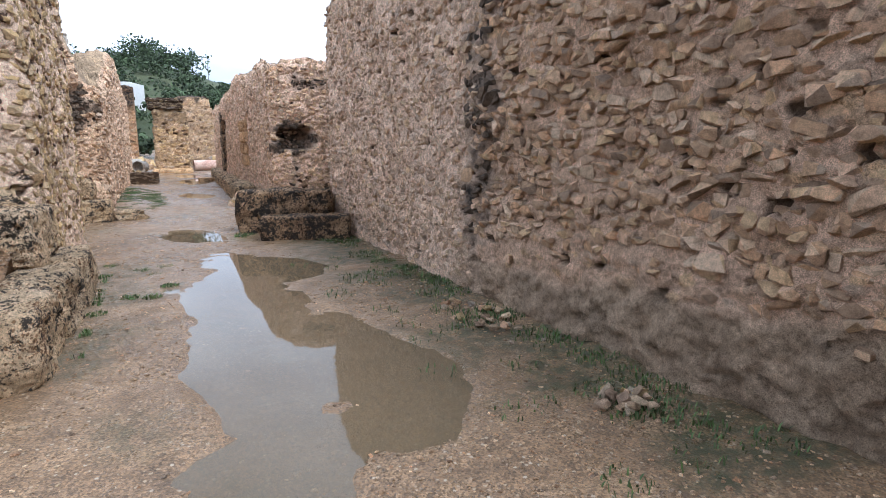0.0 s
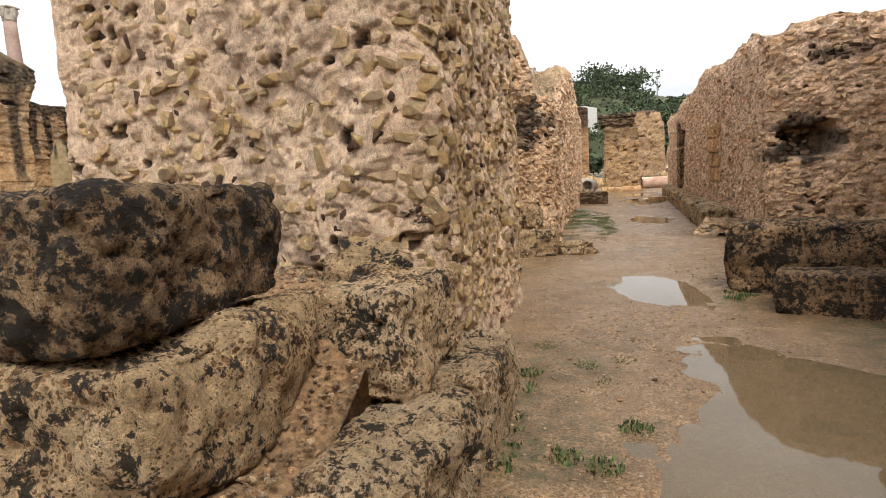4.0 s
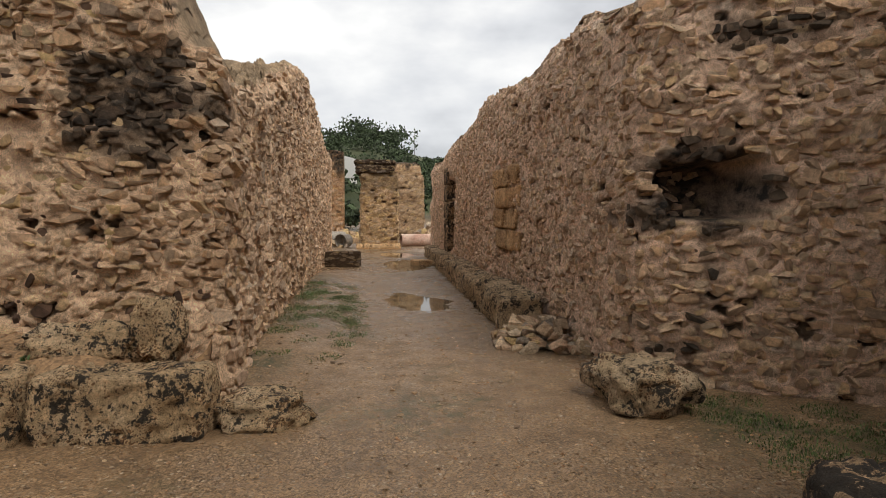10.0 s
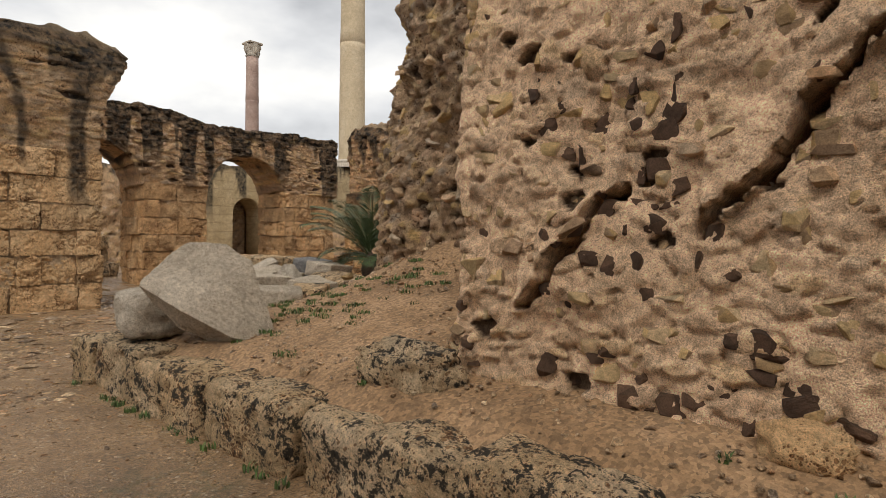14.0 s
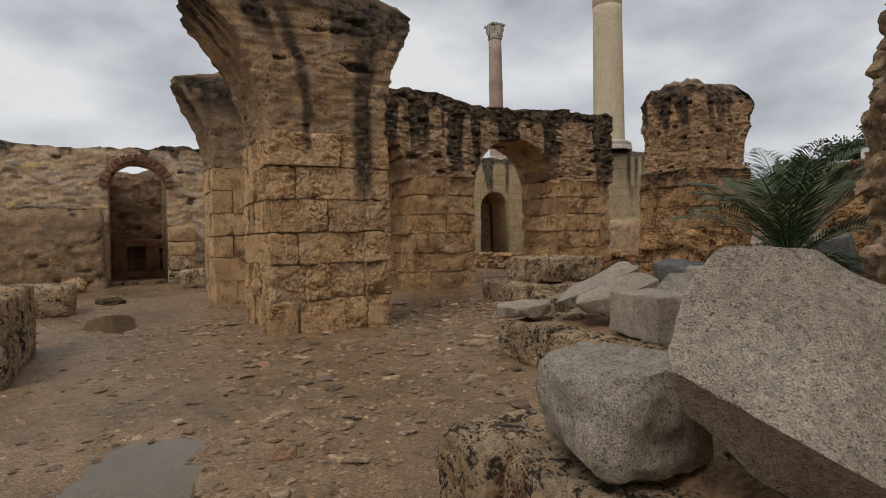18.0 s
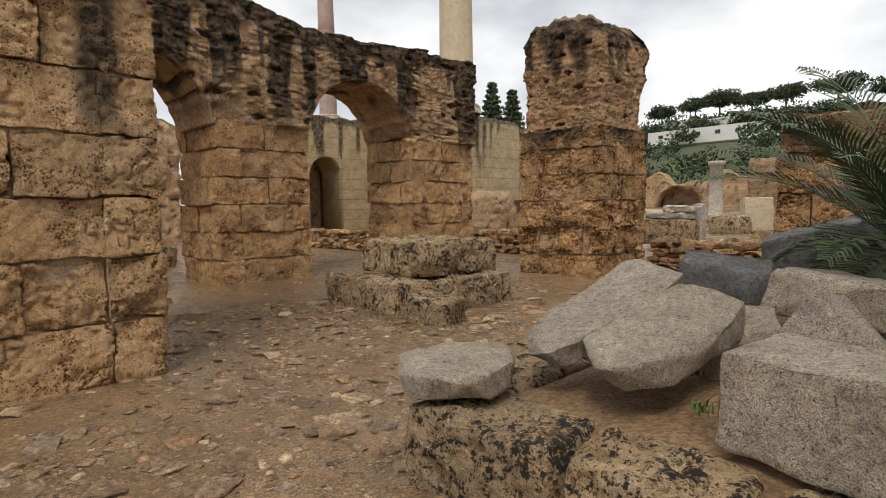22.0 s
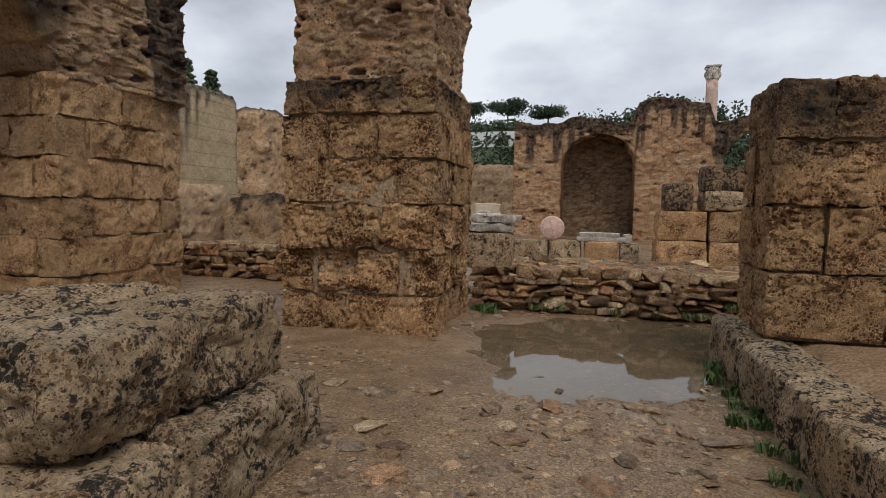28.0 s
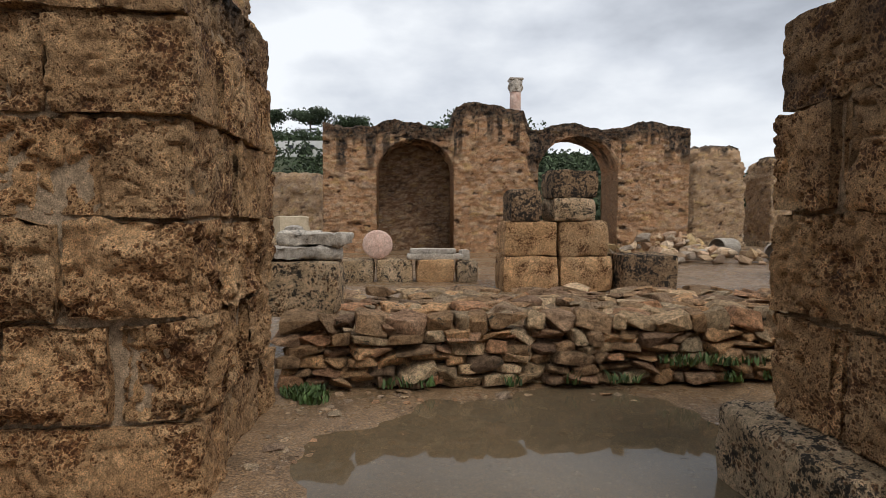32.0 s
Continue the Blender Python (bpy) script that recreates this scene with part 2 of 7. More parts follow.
    if speckle:
        dots = noise_tex(n, l, pos, 140.0, 3, 0.75)
        base = blend(n, l, "MULTIPLY", speckle, base, ramp(n, l, dots, [(0.36, grey(0.35)), (0.47, grey(1.0)), (0.62, grey(1.35))]))
        height = blend(n, l, "MIX", 0.5, height, dots)
        grit = noise_tex(n, l, pos, 46.0, 4, 0.8)
        base = blend(n, l, "MULTIPLY", speckle, base, ramp(n, l, grit, [(0.35, (0.40, 0.34, 0.29)), (0.43, grey(1.0)), (0.59, grey(1.0)), (0.68, grey(1.32))]))
        height = blend(n, l, "MULTIPLY", 0.6 * speckle, height, ramp(n, l, grit, [(0.35, grey(0.1)), (0.43, grey(1.0))]))
    if pit_scale:
        for sc, amount in ((pit_scale, pit), (pit_scale * 2.3, pit * 1.1)):
            vo = n.new("ShaderNodeTexVoronoi")
            vo.inputs["Scale"].default_value = sc
            l.new(blend(n, l, "ADD", 0.03, pos, noise_tex(n, l, pos, 22.0, 3)), vo.inputs["Vector"])
            thr = arith(n, l, "MULTIPLY", arith(n, l, "SUBTRACT", noise_tex(n, l, pos, 3.3, 4, 0.6), 0.34), 1.5 * amount)
            soft = ramp(n, l, arith(n, l, "SUBTRACT", vo.outputs["Distance"], thr), [(0.0, grey(0)), (0.07, grey(1))])
            base = blend(n, l, "MULTIPLY", 0.9, base, ramp(n, l, soft, [(0.0, (0.24, 0.17, 0.125)), (1.0, grey(1.0))]))
            height = blend(n, l, "MULTIPLY", 0.8, height, soft)
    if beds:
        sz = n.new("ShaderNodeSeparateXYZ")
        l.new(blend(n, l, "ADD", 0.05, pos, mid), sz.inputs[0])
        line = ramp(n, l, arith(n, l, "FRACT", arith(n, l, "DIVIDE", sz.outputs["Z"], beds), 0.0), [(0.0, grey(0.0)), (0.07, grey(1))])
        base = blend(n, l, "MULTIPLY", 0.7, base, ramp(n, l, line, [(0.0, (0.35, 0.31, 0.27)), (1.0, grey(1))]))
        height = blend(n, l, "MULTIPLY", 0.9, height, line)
    crust = None
    if lichen:
        a = noise_tex(n, l, pos, lichen_scale, 9, 0.74, 0.3)
        b = noise_tex(n, l, pos, lichen_scale * 5, 6, 0.75)
        crust = ramp(n, l, arith(n, l, "ADD", arith(n, l, "MULTIPLY", a, 0.55), arith(n, l, "MULTIPLY", b, 0.45)), [(0.625 - 0.2 * lichen, grey(0)), (0.65 - 0.2 * lichen, grey(0.95))])
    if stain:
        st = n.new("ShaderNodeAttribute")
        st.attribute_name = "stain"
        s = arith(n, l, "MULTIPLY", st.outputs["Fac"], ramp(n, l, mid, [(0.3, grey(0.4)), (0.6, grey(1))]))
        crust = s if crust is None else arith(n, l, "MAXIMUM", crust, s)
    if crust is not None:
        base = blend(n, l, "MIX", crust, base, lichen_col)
    l.new(base, bsdf.inputs["Base Color"])
    bsdf.inputs["Roughness"].default_value = rough
    bsdf.inputs["Specular IOR Level"].default_value = 0.25
    bp = n.new("ShaderNodeBump")
    bp.inputs["Strength"].default_value, bp.inputs["Distance"].default_value = bump, 0.03
    l.new(height, bp.inputs["Height"])
    l.new(bp.outputs[0], bsdf.inputs["Normal"])
    return m


def plain(name, col, rough=0.7, vary=0.25, scale=8.0, bump=0.2):
    m, n, l, bsdf = mat(name)
    geo, info = n.new("ShaderNodeNewGeometry"), n.new("ShaderNodeObjectInfo")
    k = noise_tex(n, l, geo.outputs["Position"], scale, 5, 0.65)
    rnd = arith(n, l, "FRACT", arith(n, l, "ADD", info.outputs["Random"], geo.outputs["Random Per Island"]), 0.0)
    c = blend(n, l, "MULTIPLY", 1.0, col, ramp(n, l, k, [(0.3, grey(1 - vary)), (0.7, grey(1 + vary))]))
    c = blend(n, l, "MULTIPLY", 1.0, c, ramp(n, l, rnd, [(0, grey(1 - vary)), (1, grey(1 + vary))]))
    l.new(c, bsdf.inputs["Base Color"])
    bsdf.inputs["Roughness"].default_value = rough
    bp = n.new("ShaderNodeBump")
    bp.inputs["Strength"].default_value, bp.inputs["Distance"].default_value = bump, 0.02
    l.new(k, bp.inputs["Height"])
    l.new(bp.outputs[0], bsdf.inputs["Normal"])
    return m


TAN = [(0.3, (0.43, 0.30, 0.195)), (0.5, (0.56, 0.42, 0.285)), (0.7, (0.62, 0.49, 0.36))]
HUES = [(0.55, 0.41, 0.25), (0.48, 0.34, 0.22), (0.60, 0.47, 0.33), (0.38, 0.27, 0.18), (0.58, 0.42, 0.20), (0.36, 0.32, 0.28), (0.53, 0.38, 0.27), (0.22, 0.15, 0.11), (0.50, 0.32, 0.21), (0.58, 0.49, 0.38)]
M_RUBBLE = masonry("rubble_masonry", TAN, attr=True, lichen=0.05, lichen_scale=0.9, stain=True, contrast=0.62, bump=1.0, speckle=0.65, vary=0.04)
M_STONE = masonry("rubble_stone", TAN, vary=0.25, lichen=0.06, hues=HUES, grain=70, contrast=0.55)
M_STONE_BROWN = masonry("brown_rubble_stone", TAN, vary=0.25, lichen=0.08, grain=70, contrast=0.55, hues=[(0.58, 0.38, 0.23), (0.48, 0.31, 0.19), (0.63, 0.46, 0.31), (0.54, 0.33, 0.19), (0.37, 0.24, 0.155), (0.60, 0.42, 0.24), (0.66, 0.50, 0.36), (0.30, 0.21, 0.15), (0.55, 0.37, 0.25)])
M_STONE_PINK = masonry("pinkish_rubble_stone", TAN, vary=0.2, lichen=0.05, grain=70, contrast=0.5, hues=[(0.66, 0.48, 0.34), (0.57, 0.39, 0.265), (0.72, 0.55, 0.41), (0.50, 0.33, 0.22), (0.68, 0.49, 0.31), (0.40, 0.27, 0.19), (0.63, 0.46, 0.35), (0.74, 0.59, 0.46)])
M_STONE_YELLOW = masonry("ochre_rubble_stone", TAN, vary=0.2, lichen=0.04, grain=70, contrast=0.5, hues=[(0.60, 0.43, 0.20), (0.62, 0.46, 0.25), (0.50, 0.35, 0.165), (0.44, 0.30, 0.16), (0.64, 0.50, 0.31), (0.55, 0.38, 0.175), (0.32, 0.225, 0.145), (0.58, 0.44, 0.27)])
M_SOOT = masonry("soot_blackened_stone", [(0.3, (0.05, 0.038, 0.03)), (0.5, (0.10, 0.075, 0.055)), (0.7, (0.18, 0.135, 0.10))], vary=0.5, grain=70, contrast=0.6)
M_STONE_DARK = masonry("dark_volcanic_stone", [(0.3, (0.07, 0.042, 0.03)), (0.5, (0.11, 0.066, 0.045)), (0.7, (0.15, 0.095, 0.065))], vary=0.4, grain=70, contrast=0.5, rough=0.7)
M_ASHLAR = masonry("porous_sandstone", [(0.3, (0.58, 0.375, 0.20)), (0.5, (0.68, 0.46, 0.26)), (0.7, (0.74, 0.54, 0.335))], pores=0.2, pit_scale=30, pit=0.8, vary=0.16, bump=1.0, stain=True, lichen=0.05, lichen_scale=1.3, contrast=0.5, speckle=0.4)
M_EATEN = masonry("eaten_red_sandstone", [(0.3, (0.49, 0.30, 0.155)), (0.5, (0.59, 0.38, 0.205)), (0.7, (0.65, 0.455, 0.27))], pores=0.3, pit_scale=34, pit=0.75, vary=0.16, bump=1.0, stain=True, lichen=0.05, lichen_scale=1.3, contrast=0.6, speckle=0.6)
M_PITTED = masonry("deeply_pitted_sandstone", [(0.3, (0.42, 0.255, 0.13)), (0.5, (0.53, 0.335, 0.175)), (0.7, (0.60, 0.415, 0.24))], pores=0.3, pit_scale=27, pit=1.0, vary=0.14, bump=1.0, stain=True, lichen=0.05, lichen_scale=1.3, contrast=0.75, speckle=0.8)
M_BRICK = masonry("dark_red_brick", [(0.3, (0.17, 0.085, 0.055)), (0.5, (0.25, 0.13, 0.085)), (0.7, (0.33, 0.19, 0.125))], vary=0.3, grain=60, contrast=0.5)
M_CRUST = masonry("lichen_crusted_limestone", [(0.3, (0.50, 0.36, 0.215)), (0.5, (0.63, 0.475, 0.305)), (0.7, (0.70, 0.565, 0.405))], pores=0.4, pit_scale=24, pit=0.8, lichen=0.54, lichen_scale=5.5, contrast=0.65, bump=1.0, vary=0.14)
M_DARK = masonry("black_crusted_limestone", pores=0.6, stops=[(0.3, (0.22, 0.15, 0.095)), (0.5, (0.32, 0.22, 0.135)), (0.7, (0.40, 0.29, 0.185))], lichen=0.66, lichen_scale=3.6, bump=1.0, vary=0.12, pit_scale=16, pit=0.6)
M_CORE = masonry("burnt_core", [(0.3, (0.34, 0.20, 0.115)), (0.5, (0.47, 0.30, 0.175)), (0.7, (0.54, 0.37, 0.235))], pores=0.5, attr=True, lichen=0.10, lichen_scale=1.1, stain=True, cells=(5, 5, 13), bump=1.0, contrast=0.6, chips=0.35, pit_scale=15, pit=0.5)
M_GRANITE = masonry("grey_granite", [(0.3, (0.38, 0.335, 0.275)), (0.5, (0.47, 0.415, 0.345)), (0.7, (0.54, 0.485, 0.41))], grain=75, bump=0.9, vary=0.10, contrast=0.45, speckle=1.0, pit_scale=34, pit=0.3)
M_GREY = masonry("dark_grey_stone", [(0.3, (0.15, 0.15, 0.155)), (0.5, (0.21, 0.21, 0.215)), (0.7, (0.28, 0.28, 0.28))], grain=90, bump=0.9, vary=0.1, contrast=0.7, speckle=0.9)
M_MARBLE = masonry("white_marble", [(0.3, (0.33, 0.30, 0.26)), (0.5, (0.42, 0.39, 0.35)), (0.7, (0.50, 0.47, 0.42))], grain=30, bump=0.6, vary=0.15, lichen=0.22, contrast=0.6, speckle=0.5)
M_PINK = masonry("pink_breccia", [(0.3, (0.40, 0.24, 0.19)), (0.5, (0.55, 0.40, 0.34)), (0.7, (0.64, 0.52, 0.45))], grain=20, bump=0.3, vary=0.1, contrast=0.5)
M_REDCOL = masonry("rose_granite", [(0.3, (0.30, 0.22, 0.20)), (0.5, (0.37, 0.28, 0.26)), (0.7, (0.43, 0.34, 0.31))], grain=40, bump=0.2, vary=0.05, contrast=0.4)
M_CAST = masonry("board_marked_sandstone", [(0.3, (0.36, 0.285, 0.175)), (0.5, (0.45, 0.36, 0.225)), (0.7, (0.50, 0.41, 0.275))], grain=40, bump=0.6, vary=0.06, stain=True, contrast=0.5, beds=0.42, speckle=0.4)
M_SHAFT = masonry("pale_sandstone", [(0.3, (0.44, 0.37, 0.26)), (0.5, (0.51, 0.43, 0.31)), (0.7, (0.55, 0.48, 0.36))], grain=40, bump=0.3, vary=0.06, contrast=0.35)
M_FROND = plain("palm_frond", (0.055, 0.085, 0.03), 0.55, 0.4)
M_LEAF = plain("dark_foliage", (0.052, 0.075, 0.034), 0.85, 0.5, 0.25)
M_GRASS = plain("wet_grass", (0.062, 0.105, 0.025), 0.7, 0.45, 5)
M_BARK = plain("bark", (0.10, 0.07, 0.05), 0.9, 0.3, 20, 0.6)
M_WHITE = plain("white_render", (0.74, 0.73, 0.70), 0.8, 0.08, 3)
M_METAL = plain("grey_steel", (0.35, 0.36, 0.37), 0.5, 0.1)
M_GLASS = plain("dark_window", (0.03, 0.035, 0.04), 0.2, 0.1)


# ---- mesh helpers ----
def mesh_of(name, verts, faces, material, flat=False, tint=None, stain=None, sharp=0):
    """A mesh from arrays; faces is an (n, 3 or 4) array or a list of such arrays."""
    me = bpy.data.meshes.new(name)
    faces = faces if isinstance(faces, list) else [faces]
    loops = np.concatenate([np.asarray(f, np.int32).ravel() for f in faces])
    totals = np.concatenate([np.full(len(f), np.asarray(f).shape[1], np.int32) for f in faces])
    me.vertices.add(len(verts))
    me.vertices.foreach_set("co", np.asarray(verts, np.float32).ravel())
    me.loops.add(len(loops))
    me.loops.foreach_set("vertex_index", loops)
    me.polygons.add(len(totals))
    me.polygons.foreach_set("loop_start", np.concatenate([[0], np.cumsum(totals)[:-1]]).astype(np.int32))
    me.polygons.foreach_set("use_smooth", np.full(len(totals), not flat))
    if tint is not None:
        a = me.attributes.new("tint", "FLOAT_COLOR", "POINT")
        a.data.foreach_set("color", np.concatenate([tint, np.ones((len(tint), 1))], 1).astype(np.float32).ravel())
    if stain is not None:
        me.attributes.new("stain", "FLOAT", "POINT").data.foreach_set("value", np.asarray(stain, np.float32))
    me.update(calc_edges=True)
    me.validate()
    if sharp:
        me.set_sharp_from_angle(angle=radians(sharp))
    me.materials.append(material)
    return me


def thing(name, label, category, at=(0, 0, 0), group="", kind="", rz=0):
    ob = new(name)
    ob.empty_display_size = 0.1
    ob.matrix_world = pose(*at, 0, 0, rz)
    return tagged(ob, label, category, group, kind)


def child(ob, parent):
    ob.parent = parent
    return ob


def grid_faces(rows, cols, wrap=False, flip=False):
    r, c = np.meshgrid(np.arange(rows - 1), np.arange(cols if wrap else cols - 1), indexing="ij")
    a, b = r * cols + c, r * cols + (c + 1) % cols
    q = np.stack([a, b, b + cols, a + cols], -1).reshape(-1, 4)
    return q[:, ::-1] if flip else q


def outline(points, ds, soften=2):
    """A closed plan outline resampled at about ds, corners softened: points, outward normals, arc lengths (anticlockwise)."""
    p = np.array(points, float)
    nxt = np.roll(p, -1, 0)
    ds = list(ds) if isinstance(ds, (list, tuple)) else [ds] * len(p)
    if np.sum(p[:, 0] * nxt[:, 1] - p[:, 1] * nxt[:, 0]) < 0:
        p = p[::-1]
        ds = ds[-2::-1] + ds[-1:]
        nxt = np.roll(p, -1, 0)
    out = []
    for a, b, step in zip(p, nxt, ds):
        k = max(1, int(round(np.hypot(*(b - a)) / step)))
        out.append(a + (b - a) * (np.arange(k) / k)[:, None])
    q = np.concatenate(out)
    for _ in range(soften):
        q = (np.roll(q, 1, 0) + 2 * q + np.roll(q, -1, 0)) / 4
    tan = np.roll(q, -1, 0) - np.roll(q, 1, 0)
    nor = np.stack([tan[:, 1], -tan[:, 0]], 1)
    for _ in range(2):
        nor = (np.roll(nor, 1, 0) + 2 * nor + np.roll(nor, -1, 0)) / 4
    nor /= np.maximum(np.linalg.norm(nor, axis=1), 1e-6)[:, None]
    s = np.concatenate([[0], np.cumsum(np.hypot(*(np.roll(q, -1, 0) - q).T))[:-1]])
    return q, nor, s


SURF = {}


def mass(name, points, z0, top, material, ds=0.05, dz=0.045, seed=1, lump=0.06, relief=None, warp=None, stain=None, rings=10, ragged=0.08, soften=2, plain_tint=None, cap_stain=0.0, coat=None):
    """A standing mass of masonry over a closed plan outline. top: a height or a function of x, y. relief: keywords for rubble()."""
    q, nor, s = outline(points, ds, soften)
    n = len(q)
    topf = top if callable(top) else (lambda x, y: np.full(len(x), float(top)))
    zt = topf(q[:, 0], q[:, 1]) + ragged * fbm(np.stack([q[:, 0], q[:, 1], 0 * s], 1), 2.3, seed + 40)
    rows = max(3, int(round((zt.max() - z0) / dz)) + 1)
    k = np.linspace(0, 1, rows)[:, None]
    z = z0 + (zt[None] - z0) * k
    X, Y, S = np.repeat(q[None, :, 0], rows, 0).ravel(), np.repeat(q[None, :, 1], rows, 0).ravel(), np.repeat(s[None], rows, 0).ravel()
    NX, NY = np.repeat(nor[None, :, 0], rows, 0).ravel(), np.repeat(nor[None, :, 1], rows, 0).ravel()
    Z = z.ravel()
    P = np.stack([X, Y, Z], 1)
    d = lump * fbm(P, 1.6, seed, 3) + 0.25 * lump * fbm(P, 7.0, seed + 3, 2)
    if relief is None:
        t = np.tile(np.array(plain_tint or (0.44, 0.31, 0.2)), (len(P), 1)) * (1 + 0.2 * fbm(P, 1.2, seed + 70, 2))[:, None]
    else:
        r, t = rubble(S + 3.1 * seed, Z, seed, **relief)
        if coat is not None:
            r, t = coat(X, Y, Z, r, t)
        d = d + r
    d = d - 0.12 * smooth(0.25, 0.0, np.repeat(zt[None], rows, 0).ravel() - Z)
    P[:, 0] += NX * d
    P[:, 1] += NY * d
    faces = [grid_faces(rows, n, wrap=True)]
    c = q.mean(0)
    verts, tints = [P], [t]
    base, topring = (rows - 1) * n, P[(rows - 1) * n:]
    for r in range(1, rings + 1):
        f = 1 - r / rings
        xy = c + (topring[:, :2] - c) * max(f, 0.001)
        ring = np.column_stack([xy, topf(xy[:, 0], xy[:, 1])])
        ring[:, 2] += ragged * fbm(np.column_stack([xy, 0 * s]), 2.3, seed + 40) + 0.09 * fbm(ring, 4.0, seed + 5, 3)
        verts.append(ring)
        tints.append(np.tile(np.array([0.36, 0.27, 0.18]), (n, 1)) * (1 + 0.5 * fbm(ring, 5.0, seed + 6, 3))[:, None])
        a = base + (r - 1) * n + np.arange(n)
        b = base + (r - 1) * n + (np.arange(n) + 1) % n
        faces.append(np.stack([a, b, b + n, a + n], 1))
    V, T = np.concatenate(verts), np.concatenate(tints)
    st = np.zeros(len(V))
    if stain is not None:
        st = stain(V[:, 0], V[:, 1], V[:, 2])
    if cap_stain:
        st[len(P):] = cap_stain * (0.5 + 0.7 * fbm(V[len(P):], 2.0, seed + 60, 3))
    if warp is not None:
        V = warp(V)
    SURF[name] = (nor, s, zt, z0, V[:rows * n].reshape(rows, n, 3))
    return mesh_of(name, V, faces, material, tint=T, stain=np.clip(st, 0, 1))


def ico(sub):
    bm = bmesh.new()
    bmesh.ops.create_icosphere(bm, subdivisions=sub, radius=1.0)
    v = np.array([p.co[:] for p in bm.verts])
    f = np.array([[p.index for p in g.verts] for g in bm.faces])
    bm.free()
    return v, f


ICO = {k: ico(k) for k in (1, 2, 3, 4)}


def shard_shapes(count, seed, points=15, power=0.58):
    """Broken, angular unit stones: hulls of a few random points."""
    rng, out = np.random.default_rng(seed), []
    for k in range(count):
        p = rng.normal(size=(points, 3))
        p = p / np.linalg.norm(p, axis=1)[:, None]
        p = np.sign(p) * np.abs(p) ** power
        bm = bmesh.new()
        for c in p:
            bm.verts.new(c)
        r = bmesh.ops.convex_hull(bm, input=bm.verts)
        bmesh.ops.delete(bm, geom=[g for g in r["geom_interior"] if isinstance(g, bmesh.types.BMVert)], context="VERTS")
        bmesh.ops.triangulate(bm, faces=bm.faces)
        bm.verts.index_update()
        v = np.array([q.co[:] for q in bm.verts])
        f = np.array([[q.index for q in g.verts] for g in bm.faces])
        bm.free()
        out.append((v / np.abs(v).max(0), f))
    return out


SHARDS = shard_shapes(24, 4)
BLOCKY = shard_shapes(44, 12, 16, 0.62)
PEB_M = [mesh_of("stone", v, f, M_STONE, flat=True) for v, f in SHARDS]


def place(V, loc, size, rot):
    """Unit shape -> world by size (3), rotation matrix (3x3), place."""
    return (V * np.asarray(size)) @ np.asarray(rot).T + np.asarray(loc)


def turn(rx, ry, rz):
    cx, sx, cy, sy, cz, sz = math.cos(rx), math.sin(rx), math.cos(ry), math.sin(ry), math.cos(rz), math.sin(rz)
    return np.array([[cy * cz, sx * sy * cz - cx * sz, cx * sy * cz + sx * sz], [cy * sz, sx * sy * sz + cx * cz, cx * sy * sz - sx * cz], [-sy, sx * cy, cx * cy]])


def scatter_mesh(name, spots, material, shapes=None):
    V, F, k0 = [], [], 0
    loc = np.array([s[0] for s in spots])
    mats = np.array([np.asarray(s[2]) * np.asarray(s[1])[None] for s in spots])
    shapes = shapes or SHARDS
    for k, (v, f) in enumerate(shapes):
        m, o = mats[k::len(shapes)], loc[k::len(shapes)]
        if len(m) == 0:
            continue
        V.append((np.einsum("nij,vj->nvi", m, v) + o[:, None]).reshape(-1, 3))
        F.append((f[None] + (np.arange(len(m)) * len(v))[:, None, None]).reshape(-1, 3) + k0)
        k0 += len(m) * len(v)
    return mesh_of(name, np.concatenate(V), np.concatenate(F), material, flat=shapes is SHARDS, sharp=0 if shapes is SHARDS else 30)


def stones_on(parent, name, spots, material, meshes, label="", limit=300, extra="loose_stones", stuff_label="", shapes=None):
    """Stones at (loc, size, rot): the first `limit` as parts of their own, the rest joined."""
    for k, (loc, size, rot) in enumerate(spots[:limit]):
        ob = new(name, meshes[k % len(meshes)])
        m = Matrix([[*(rot[r] * size), loc[r]] for r in range(3)] + [[0, 0, 0, 1]])
        ob.parent = parent
        ob.matrix_world = m if parent is None else parent.matrix_world.inverted() @ m
        ob.matrix_parent_inverse = Matrix.Identity(4)
        ob.matrix_basis = m if parent is None else parent.matrix_world.inverted() @ m
    rest = spots[limit:]
    if rest:
        ob = new(extra, scatter_mesh(extra, rest, material, shapes))
        tagged(ob, kind="stuff", label=stuff_label)
        if parent is not None:
            inv = parent.matrix_world.inverted()
            ob.parent = parent
            ob.matrix_basis = inv
    return rest


